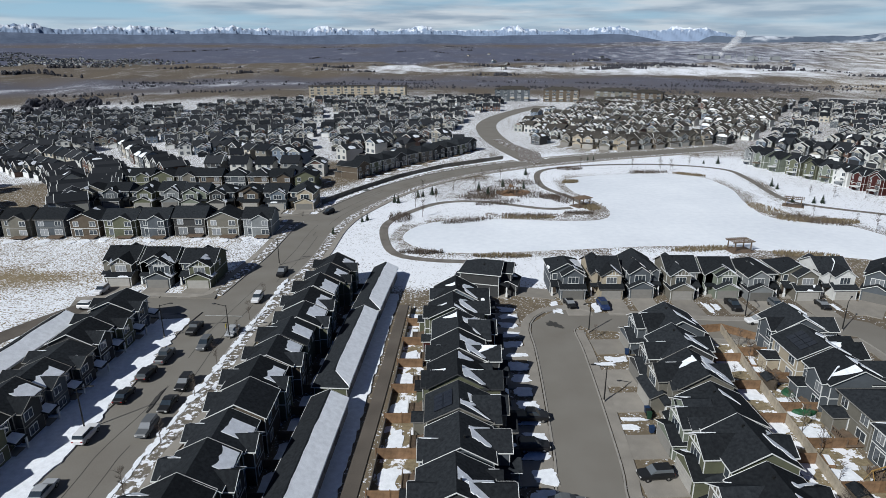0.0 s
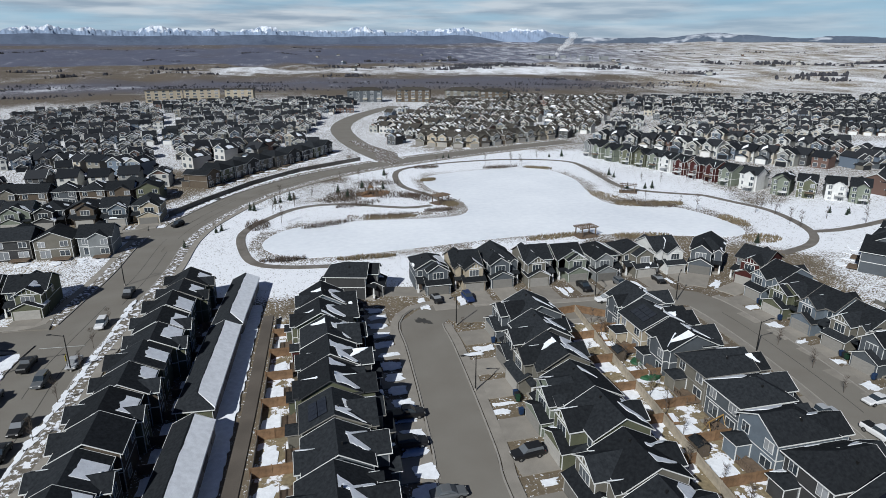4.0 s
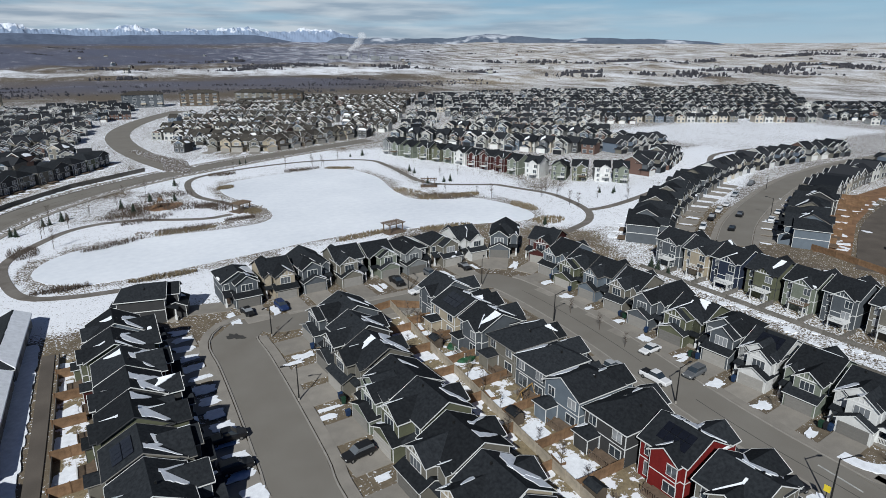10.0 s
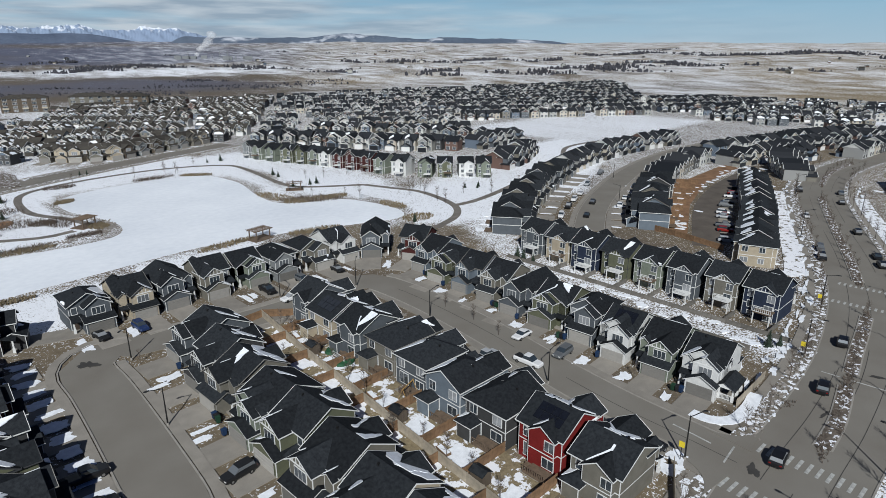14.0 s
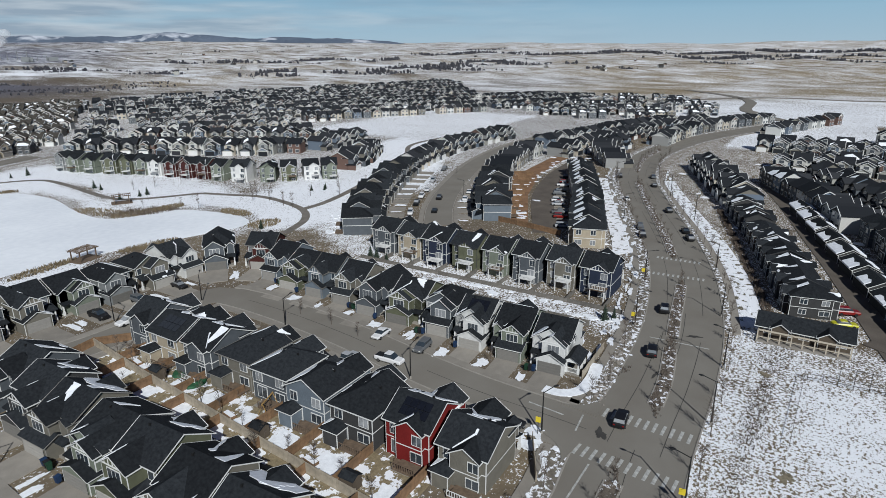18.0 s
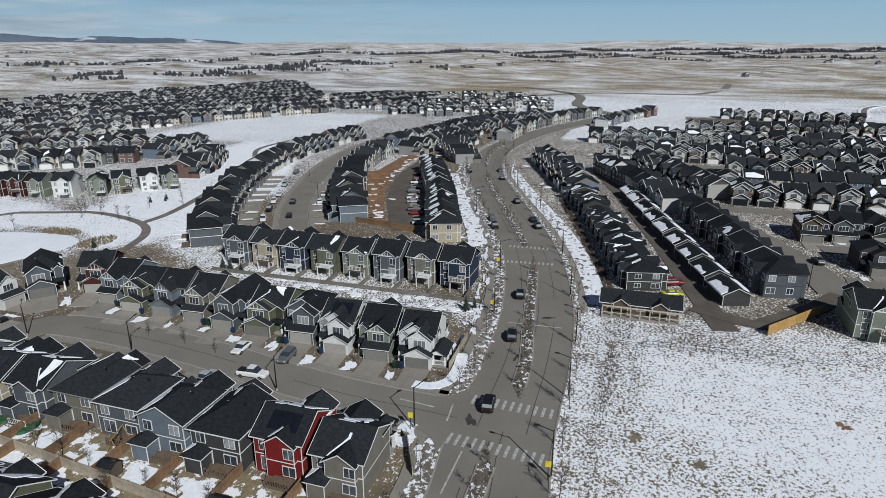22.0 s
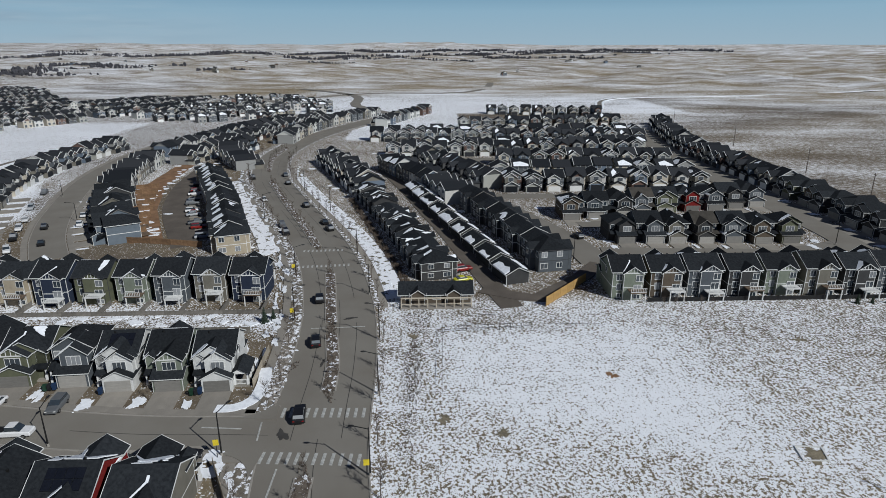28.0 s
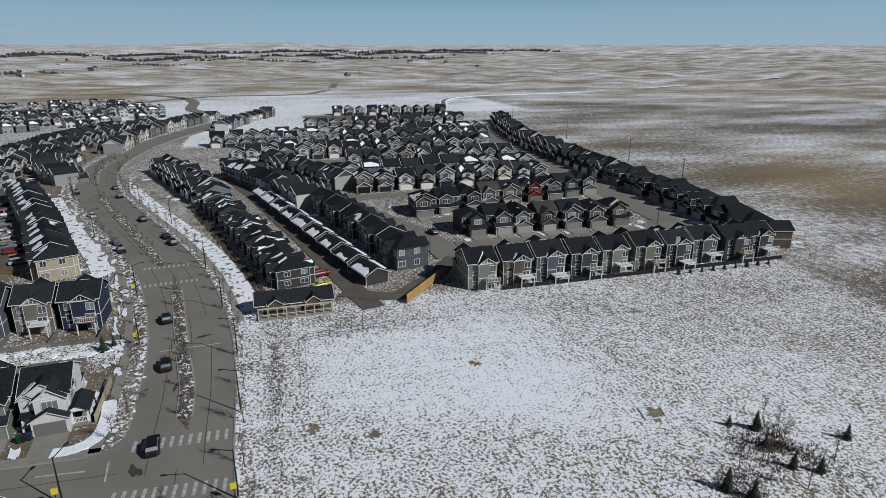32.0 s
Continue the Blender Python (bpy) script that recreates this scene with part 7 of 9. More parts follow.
def build_car(kind, full):
    car = new("car")
    pick = kind == "pickup"
    suv = kind == "suv"
    L = 2.75 if pick else 2.35
    hood, belt, top = (1.1, 1.15, 1.9) if pick else (1.02, 1.12, 1.72) if suv else (0.86, 0.95, 1.45)
    bm = bmesh.new()
    secs = [sect(-L, 0.78, 0.42, hood - 0.22), sect(-L + 0.15, 0.88, 0.3, hood - 0.08), sect(-L + 1.2, 0.93, 0.28, hood), sect(-L + 1.5, 0.94, 0.28, belt), sect(L - 0.9, 0.94, 0.28, belt), sect(L - 0.12, 0.9, 0.32, belt - (0.0 if pick or suv else 0.1)), sect(L, 0.82, 0.42, belt - 0.2)]
    loft(bm, secs)
    part("body", bm, CAR_PAINT["black"], car)
    c0, c1 = -L + 1.35, (0.75 if pick else L - 0.25 if suv else L - 0.8)
    bm = bmesh.new()
    loft(bm, [sect(c0, 0.82, belt - 0.05, belt + 0.02, 0.02), sect(c0 + 0.75, 0.74, belt - 0.05, top - 0.06, 0.06), sect(c1 - (0.12 if pick or suv else 0.55), 0.74, belt - 0.05, top - 0.06, 0.06), sect(c1, 0.8, belt - 0.05, belt + 0.05, 0.03)])
    part("glasshouse", bm, M_GLASS, car, "dark tinted car windows")
    bm = bmesh.new()
    loft(bm, [sect(c0 + 0.72, 0.7, top - 0.08, top - 0.03, 0.02), sect(c0 + 1.1, 0.74, top - 0.08, top, 0.03), sect(c1 - (0.3 if pick or suv else 0.75), 0.74, top - 0.08, top, 0.03), sect(c1 - (0.13 if pick or suv else 0.55), 0.7, top - 0.08, top - 0.03, 0.02)])
    part("roof", bm, CAR_PAINT["black"], car)
    if pick:
        bm = bmesh.new(); box(bm, -0.78, 0.78, 0.95, L - 0.15, belt - 0.02, belt + 0.015); part("cargo_bed", bm, M_METAL, car)
    for sx in (-1, 1):
        for wy in (-L + 0.95, L - 0.95):
            def wheel(b):
                r_ = bmesh.ops.create_cone(b, cap_ends=True, segments=14, radius1=0.34, radius2=0.34, depth=0.22)
                bmesh.ops.rotate(b, verts=r_["verts"], matrix=Matrix.Rotation(math.pi / 2, 3, "Y"))
            def rim(b):
                r_ = bmesh.ops.create_cone(b, cap_ends=True, segments=10, radius1=0.2, radius2=0.17, depth=0.25)
                bmesh.ops.rotate(b, verts=r_["verts"], matrix=Matrix.Rotation(math.pi / 2, 3, "Y"))
            w = shared("wheel", cached("wheel", wheel, [M_TYRE]), car, pose(sx * 0.84, wy, 0.34))
            if full:
                shared("rim", cached("rim", rim, [M_RIM]), w)
        if not full:
            continue
        bm = bmesh.new(); box(bm, sx * 0.62 - 0.16, sx * 0.62 + 0.16, -L - 0.01, -L + 0.12, hood - 0.34, hood - 0.2); part("headlight", bm, M_LAMP_W, car)
        bm = bmesh.new(); box(bm, sx * 0.66 - 0.14, sx * 0.66 + 0.14, L - 0.1, L + 0.01, belt - 0.36, belt - 0.2); part("tail_light", bm, M_LAMP_R, car)
    return car


CARS = {}


def car(kind, x, y, heading, paint, z=0.16, where="parked on the street"):
    m = pose(x, y, z, 0, 0, heading)
    key = (kind, math.hypot(x, y) < 120)
    if key not in CARS:
        CARS[key] = build_car(*key)
        c = CARS[key]
        c.matrix_basis = m
    else:
        c = copy_thing(CARS[key], m)
    for p in c.children:
        if p.name.startswith(("body", "roof")):
            p.material_slots[0].link = "OBJECT"
            p.material_slots[0].material = CAR_PAINT[paint]
    word = {"sedan": "sedan", "suv": "sport utility car", "pickup": "pickup truck"}[kind]
    tagged(c, "%s %s with dark windows %s" % (paint, word, where), "car", "cars")


S_ = ["suv", "sedan", "suv", "pickup"]
for i, (x, y, h, p) in enumerate([(-51.5, 76, 180, "white"), (-51.2, 86.5, 180, "black"), (-50.6, 93.3, 180, "black"), (-50.2, 99.5, 180, "grey"), (-43, 90.2, 0, "black"), (-43.1, 84, 0, "black"), (-43.4, 77.6, 0, "grey"),
                                  (-49.2, 111, 180, "black"), (-44.8, 104.3, 0, "grey"), (-41.4, 110, 0, "silver"), (-41.2, 126.5, 0, "white"), (-39.8, 143, 0, "black"), (-76.1, 122, 90, "white"), (-50.4, 64, 180, "silver"), (-38.5, 201, -30, "black")]):
    car(S_[i % 4], x, y, h, p)
for i, (x, y, h, p) in enumerate([(27.6, 123.5, 8, "black"), (34.6, 122.5, 4, "blue"), (62.6, 122.5, 0, "black"), (71.9, 122.5, 0, "grey"), (82.2, 122.8, -4, "black"), (27.8, 67.3, -84, "black"), (13.2, 80.4, 90, "black"), (12.6, 73.2, 92, "black"),
                                  (86.4, 67.1, -88, "white"), (86, 57.2, -86, "grey"), (74.8, 66, 90, "silver"), (-78.2, 131, 0, "white"), (15.3, 62, 90, "grey"), (165, 114, -60, "white"), (177, 119.5, -64, "black"), (187, 124, -66, "white"),
                                  (197, 128, -66, "white"), (213, 135.5, -68, "silver"), (237, 144.5, -72, "grey"), (191.5, 107.8, 112, "white"), (202.5, 112.3, 112, "white"), (223.5, 120, 110, "black"), (238.5, 125.2, 108, "silver")]):
    car(S_[(i + 1) % 4], x, y, h, p, 0.19, "parked on a driveway")
for x, y, h, p, k in [(78.9, 59.6, 3, "white", "pickup"), (64, 114.6, -88, "white", "suv"), (71.6, 31.8, 80, "black", "sedan"), (106.6, 20.3, 100, "black", "suv"), (127.6, 22.8, 100, "black", "suv"), (82, 18.9, 96, "black", "suv"),
                      (190.6, 30.8, 112, "black", "sedan"), (183.5, 28.2, 112, "black", "suv"), (212.9, 40.6, 113, "black", "suv"), (251, 54.5, 112, "black", "sedan"), (267.6, 59, 110, "grey", "suv"), (262, 71.5, -70, "black", "suv"), (222.5, 57.5, -66, "white", "sedan"),
                      (187.5, 43.5, -68, "grey", "suv"), (179.5, 40.8, -68, "black", "suv"), (188.4, 117.0, 115, "black", "suv"), (171.6, 108.5, 118, "black", "sedan"), (138.3, -9.9, 20, "yellow", "sedan"), (145.6, -10.4, 20, "red", "suv"), (172.5, -46.3, 100, "black", "suv"), (205, 77, 115, "red", "sedan")]:
    car(k, x, y, h, p, 0.17)

PADS = spline([(176, 66), (212, 81.5), (248, 91)], 5.2)
for i, p_ in enumerate(offsets(PADS, 1.5)):
    bm = bmesh.new(); box(bm, -2.2, 2.2, -2.6, 2.6, 0, 0.1)
    pad = finish("parking_pad", bm, M_CONCRETE)
    pad.matrix_basis = pose(p_.x, p_.y, 0, 0, 0, 22)
    tagged(pad, "grey concrete parking pad behind a terrace", "parking pad", "parking pads", "structure")
    if i % 3 != 1:
        car(S_[i % 4], p_.x, p_.y, 22 + RNG.uniform(-3, 3), ("silver", "white", "red", "grey", "black")[i % 5], 0.1, "parked behind a terrace")

# ---------- street lamps ----------
M_SIGN = material("yellow sign", (0.62, 0.48, 0.03), 0.5, 0.06, 2, 20, 0.0)


def build_lamp(tall, arms):
    lamp = new("street_lamp")
    bm = bmesh.new()
    r_ = bmesh.ops.create_cone(bm, cap_ends=True, segments=8, radius1=0.13, radius2=0.07, depth=tall)
    bmesh.ops.translate(bm, verts=bm.verts, vec=(0, 0, tall / 2))
    part("pole", bm, M_METAL, lamp)
    bm = bmesh.new()
    r_ = bmesh.ops.create_cone(bm, cap_ends=True, segments=8, radius1=0.2, radius2=0.16, depth=0.5)
    bmesh.ops.translate(bm, verts=bm.verts, vec=(0, 0, 0.25))
    part("base", bm, M_KERB, lamp)
    for a in range(arms):
        s = -1 if a else 1
        bm = bmesh.new(); beam(bm, (0, 0, tall - 0.15), (0, -1.9 * s, tall + 0.35), 0.09, 0.09); part("arm", bm, M_METAL, lamp)
        bm = bmesh.new(); loft(bm, [sect(-1.8 * s, 0.1, tall + 0.24, tall + 0.38, 0.02), sect(-2.2 * s, 0.19, tall + 0.24, tall + 0.4, 0.03), sect(-2.6 * s, 0.12, tall + 0.26, tall + 0.38, 0.02)]); part("lamp_head", bm, M_METAL, lamp)
    return lamp


LAMP = {}


def street_lamp(x, y, heading, tall=7.2, arms=1, sign=False):
    key = (tall, arms)
    if key not in LAMP:
        LAMP[key] = build_lamp(tall, arms)
        lm = LAMP[key]
        lm.matrix_basis = pose(x, y, 0.1, 0, 0, heading)
    else:
        lm = copy_thing(LAMP[key], pose(x, y, 0.1, 0, 0, heading))
    tagged(lm, "dark metal street lamp with a curved arm over the road", "street lamp", "street lamps")
    if sign:
        post = new("road_sign")
        bm = bmesh.new(); box(bm, -0.04, 0.04, -0.04, 0.04, 0, 3.0); part("post", bm, M_METAL, post)
        bm = bmesh.new(); box(bm, -0.38, 0.38, -0.09, -0.04, 2.1, 3.0); part("panel", bm, M_SIGN, post)
        post.matrix_basis = pose(x - 0.5, y + 0.4, 0.1, 0, 0, -85)
        tagged(post, "plain yellow pedestrian warning sign on a post", "sign", "road signs")


for x, y, h, tall, sg in [(-52.9, 78, 90, 7.0, False), (-41.3, 107.8, -90, 7.0, True), (-42.3, 150, -80, 7.0, False), (-54.0, 108, 90, 7.0, False), (25.6, 85.4, -90, 6.4, False), (28.8, 110.5, -45, 6.4, False), (62.8, 117.2, 180, 6.4, False), (79.2, 111, 135, 6.4, False),
                          (79.6, 86, 90, 6.4, False), (76.2, 53.2, 90, 6.4, False), (73.2, 28.0, 60, 7.0, True), (68.2, 7.1, 180, 7.4, True), (88.5, 7.3, 180, 7.4, False), (108, 8.3, 180, 7.4, False), (117.4, 26.3, 10, 7.4, True), (144.4, 31.2, 10, 7.4, True), (158.8, 17.4, 190, 7.4, False),
                          (131, 12, 188, 7.4, False), (196, 51, 20, 8.6, False), (206, 31, 200, 8.6, False), (236, 45, 205, 8.6, False), (250, 69.5, 25, 8.6, False), (196, 111, 200, 6.4, False), (232, 135, 200, 6.4, False), (152, -40, 90, 6.4, False), (196, -50, 100, 6.4, False), (163, -118, 0, 6.4, False)]:
    street_lamp(x, y, h, tall, 1, sg)

# ---------- trees ----------


def tube(bm, p, q, r0, r1, n=4):
    p, q = Vector(p), Vector(q)
    d = (q - p).normalized()
    a = d.orthogonal().normalized()
    b = d.cross(a)
    A = [bm.verts.new(p + (a * math.cos(2 * math.pi * i / n) + b * math.sin(2 * math.pi * i / n)) * r0) for i in range(n)]
    B = [bm.verts.new(q + (a * math.cos(2 * math.pi * i / n) + b * math.sin(2 * math.pi * i / n)) * r1) for i in range(n)]
    for i in range(n):
        bm.faces.new((A[i], A[(i + 1) % n], B[(i + 1) % n], B[i]))
    bm.faces.new(B)


def build_bare(seed, tall):
    rg = random.Random(seed)
    tree = new("bare_tree")
    tb, cb = bmesh.new(), bmesh.new()
    cur, pts = Vector((0, 0, -0.2)), []
    for i in range(5):
        nx = cur + Vector((rg.uniform(-0.08, 0.08), rg.uniform(-0.08, 0.08), tall * 0.17))
        tube(tb, cur, nx, 0.085 * (1 - i * 0.15), 0.085 * (1 - (i + 1) * 0.15), 6)
        cur = nx
        pts.append(nx)
    for i in range(20):
        s = rg.choice(pts[1:])
        a = rg.uniform(0, 6.28)
        e = s + Vector((math.cos(a) * rg.uniform(0.4, 0.8), math.sin(a) * rg.uniform(0.4, 0.8), rg.uniform(0.5, 1.0))) * tall * 0.2
        tube(cb, s, e, 0.035, 0.02, 3)
        for k in range(5):
            m_ = s.lerp(e, rg.uniform(0.4, 1.0))
            f = m_ + Vector((rg.uniform(-1, 1), rg.uniform(-1, 1), rg.uniform(0.1, 1.0))) * tall * 0.11
            tube(cb, m_, f, 0.018, 0.01, 3)
    part("trunk", tb, M_BARK, tree)
    part("crown", cb, M_BARK, tree, "fine bare twigs")
    return tree


def build_spruce(seed, tall):
    rg = random.Random(seed)
    tree = new("spruce")
    tb, cb = bmesh.new(), bmesh.new()
    tube(tb, (0, 0, -0.2), (0, 0, tall * 0.95), tall * 0.025, 0.02, 6)
    layers = 15
    for i in range(layers):
        z = tall * (0.08 + 0.9 * i / layers)
        R = tall * 0.27 * (1 - i / layers) ** 0.9 + 0.08
        nb = 11 - i // 3
        for k in range(nb):
            a = 2 * math.pi * (k + rg.random() * 0.7) / nb + i
            r1 = R * rg.uniform(0.7, 1.15)
            d = Vector((math.cos(a), math.sin(a), 0))
            s = Vector((-d.y, d.x, 0))
            for w in range(3):
                f0, f1 = w / 3, (w + 1.2) / 3
                p0, p1 = d * r1 * f0 + Vector((0, 0, z - r1 * f0 * 0.35)), d * r1 * f1 + Vector((0, 0, z - r1 * f1 * 0.35 + rg.uniform(-0.05, 0.08) * tall * 0.1))
                wd = r1 * 0.26 * (1.25 - f0 * 0.6)
                up = Vector((0, 0, 0.03 * tall))
                v = [cb.verts.new(q) for q in (p0 - s * wd, p0 + up, p0 + s * wd, p1)]
                cb.faces.new((v[0], v[1], v[3])); cb.faces.new((v[1], v[2], v[3]))
    part("trunk", tb, M_BARK, tree)
    part("crown", cb, M_SPRUCE, tree, "dark green needle boughs")
    return tree


TREES = {}


def tree(kind, x, y, size=1.0, turn=None):
    seed = RNG.randrange(3)
    m = pose(x, y, 0.02, 0, 0, RNG.uniform(0, 360)) @ Matrix.Diagonal((size, size, size, 1))
    key = (kind, seed)
    if key not in TREES:
        TREES[key] = build_bare(seed, 5.5) if kind == "bare" else build_spruce(seed, 4.5)
        t = TREES[key]
    else:
        t = copy_thing(TREES[key], Matrix())
    t.matrix_basis = m
    if kind == "bare":
        tagged(t, "leafless young street tree with fine grey twigs", "tree", "bare trees")
    else:
        tagged(t, "dark green spruce with drooping boughs standing in snow", "tree", "spruces")


cl = ROAD_CURVES["avenue_north"]
for i in range(0, len(cl), 5):
    c = cl[i]
    if 52 < c.x < 330:
        for sgn in (-1, 1):
            p = offsets(cl, sgn * 8.9)[i]
            if off_other_roads(p, "avenue_north"):
                tree("bare", p.x, p.y, RNG.uniform(0.7, 1.1))
for pts in MEDIANS:
    for p in spline(pts, 5.5):
        tree("bare", p.x, p.y, RNG.uniform(0.5, 0.9))
for y0 in np.arange(52, 140, 11):
    tree("bare", -40, y0 + RNG.uniform(-2, 2), RNG.uniform(0.6, 0.9))
for x, y in [(-16.1, 216), (-17.5, 217), (-9.3, 224.4), (-7.5, 226), (-4.1, 229), (-2.6, 230), (-33, 177.4), (-24.6, 193), (-26, 191), (36.2, 266.7), (71.2, 301.5), (74, 301.5), (125.2, 294), (132, 294), (132.5, 244), (132.1, 238.7), (136.6, 215.8), (133.5, 215.8), (126.7, 217.6), (174.6, 167.4), (178, 163.8), (180, 165), (102.3, 153), (127, 144), (122.1, 95.4), (122.3, 92.3), (122.8, 98), (116.9, 32.4), (118.4, 30.9), (14, 236), (17, 228), (32, 240), (24, 243)]:
    tree("spruce", x, y, RNG.uniform(0.5, 0.9))
for x, y, s in [(62.6, -66.1, 0.75), (58.9, -64.5, 0.5), (53.9, -64.5, 0.6), (52.7, -52.9, 0.8), (50.5, -55, 0.7), (52.1, -67.2, 0.6), (57, -77.1, 0.6), (64.5, -63, 0.45)]:
    tree("spruce", x, y, s)
for x, y, s in [(64.8, -69.5, 0.7), (60.5, -68, 0.9), (57.3, -65.8, 1.0), (55.8, -62, 0.8), (55.5, -57, 0.8), (50, -63, 1.0), (62, -60.5, 0.6), (53.5, -71, 0.9)]:
    tree("bare", x, y, s)
for px_, py_ in [(121, -52), (120.5, -54.5), (121.5, -57), (120, -60), (121, -63)] + [(122, -96 - 3.4 * k_) for k_ in range(9)]:
    tree("bare" if py_ > -80 else "spruce", px_, py_, RNG.uniform(0.35, 0.6))
for k in range(13):                              # saplings along the fence between the yards
    yy = 104 - k * 5.3
    tree("bare", 47.8 + (yy - 36) * 0.0987 + 0.9, yy, RNG.uniform(0.5, 0.85))
for k in range(46):
    a = RNG.uniform(0, 1)
    px, py = RNG.choice([(RNG.uniform(-24, 4), RNG.uniform(196, 232)), (RNG.uniform(120, 175), RNG.uniform(155, 240)), (RNG.uniform(150, 260), RNG.uniform(150, 176)), (RNG.uniform(10, 44), RNG.uniform(214, 262)), (RNG.uniform(60, 125), RNG.uniform(276, 300))])
    if clear_of_roads(px, py, 2) and not inside(px, py, SHORE):
        tree("bare", px, py, RNG.uniform(0.6, 1.05))
for x, y in [(96, 31), (84, 71), (86, 88), (88, 44), (85.5, 79), (49, 92), (48, 60), (29.5, 108), (66, 25)]:
    tree("bare", x, y, RNG.uniform(0.5, 0.8))

# ---------- reeds, brush, stones round the lake ----------


def scatter(name, spots, count, mat, label, cat, tall, wide, seed, flat=False):
    """Upright tufts strewn round the spots (x, y, rx, ry, turn)."""
    rg = random.Random(seed)
    V, F = [], []
    for k in range(count):
        x, y, rx, ry, tn = rg.choice(spots)
        a, r_ = rg.uniform(0, 6.283), math.sqrt(rg.random())
        lx, ly = rx * r_ * math.cos(a), ry * r_ * math.sin(a)
        c_, s_ = math.cos(radians(tn)), math.sin(radians(tn))
        px, py = x + c_ * lx - s_ * ly, y + s_ * lx + c_ * ly
        h = tall * rg.uniform(0.5, 1.2)
        for j in range(3):
            b = rg.uniform(0, 6.283)
            dx, dy = math.cos(b) * wide, math.sin(b) * wide
            ox, oy = rg.uniform(-0.4, 0.4) * tall, rg.uniform(-0.4, 0.4) * tall
            i = len(V)
            V += [(px - dx, py - dy, 0.0), (px + dx, py + dy, 0.0), (px + ox + dx * 0.3, py + oy + dy * 0.3, h), (px + ox - dx * 0.3, py + oy - dy * 0.3, h * 0.9)]
            F.append((i, i + 1, i + 2, i + 3))
    me = bpy.data.meshes.new(name)
    me.from_pydata(V, [], F)
    me.materials.append(mat)
    tagged(new(name, me), label, cat, kind="stuff")


scatter("reeds", [(112, 205, 4, 12, 10), (119, 193, 10, 3.5, -10), (128, 191, 6, 3, 0), (52, 209, 3, 4, 0), (28, 196, 9, 2, 0), (53, 252, 4, 2.5, 30), (108, 267, 7, 2, -30), (131, 147, 6, 4, 0), (72, 163, 9, 2, 8), (98, 158, 9, 2, -10), (136, 166, 3, 7, 0), (16, 157, 8, 1.6, 0)], 4200, M_REED, "dry yellow reeds along the frozen shore", "reeds", 0.8, 0.09, 1)
scatter("brush", [(22, 236, 9, 7, 20), (14, 224, 8, 4, 0), (34, 228, 8, 5, 0), (30, 250, 9, 5, 0), (44, 222, 4, 7, 0), (-6, 160, 6, 1.5, 0), (28, 198, 8, 2, 0), (118, 196, 9, 3, -20), (92, 272, 9, 2, 0), (58, 280, 6, 3, 0), (8, 192, 9, 2, 20), (16, 231, 7, 5, 0), (40, 224, 4, 3, 0), (46, 201, 5, 1.5, 0), (122, 190, 8, 3, -20), (20, 216, 9, 3, 20), (-14, 196, 4, 6, 0)], 4600, M_BUSH, "leafless brown brush round the lake", "brush", 1.1, 0.05, 2)
scatter("field_weeds", [(84, 2.5, 18, 1.5, 0), (118, 1, 8, 3, 0), (97, 1.5, 12, 1.5, 0), (58, -65, 6, 4, 50), (52, -55, 4, 3, 0)], 1700, M_BUSH, "dry weeds poking out of the thin snow", "weeds", 0.35, 0.04, 3)
scatter("verge_shrubs", [(x_, y_, 4, 0.8, 18) for pts in MEDIANS for x_, y_ in pts] + [(120, 27, 8, 1, 10), (95, 24, 5, 1, -20), (118, 60, 2, 30, 0)], 1500, M_BUSH, "low bare shrubs in the road verges", "shrubs", 0.6, 0.05, 4)


scatter("hedge", [(141 + 8 * k_, 4.6 + 1.95 * k_ + 0.012 * k_ * k_, 4, 1.1, 14) for k_ in range(11)], 1500, M_BUSH, "dark leafless shrubs before the townhouses", "shrubs", 0.9, 0.06, 12)
scatter("thicket", [(58.5, -65.5, 4.6, 2.6, 50), (58.5, -65.5, 2.6, 1.5, 50), (52.5, -54.5, 3.4, 2.4, 0), (54, -70, 4, 3, 20), (62, -68, 2.4, 1.8, 0), (57, -61, 5, 3, 0)], 760, M_BUSH, "dark leafless thicket among young trees on the field", "brush", 0.5, 0.05, 9)


def stones(name, line, count, spread, seed, label):
    rg = random.Random(seed)
    bm = bmesh.new()
    pts = spline(line, 1.0)
    for k in range(count):
        p = rg.choice(pts)
        s = rg.uniform(0.25, 0.75)
        m = Matrix.Translation((p.x + rg.uniform(-spread, spread), p.y + rg.uniform(-spread, spread), s * 0.2)) @ Euler((rg.random(), rg.random(), rg.random() * 6)).to_matrix().to_4x4() @ Matrix.Diagonal((s, s * rg.uniform(0.6, 1), s * 0.7, 1))
        vs = bmesh.ops.create_icosphere(bm, subdivisions=1, radius=0.6, matrix=m)["verts"]
        for v in vs:
            v.co += Vector((rg.uniform(-0.08, 0.08), rg.uniform(-0.08, 0.08), rg.uniform(-0.06, 0.06)))
    tagged(finish(name, bm, M_ROCK), label, "stones", kind="stuff")


stones("shore_stones", [(16, 199), (30, 198), (44, 199), (53, 204), (55, 214)], 420, 2.2, 5, "grey boulders along the snowy shore")
stones("verge_stones", [(86, 23.5), (92, 24.5), (97, 25), (104, 25.6), (112, 26)], 150, 0.9, 6, "small landscape stones in the corner bed")

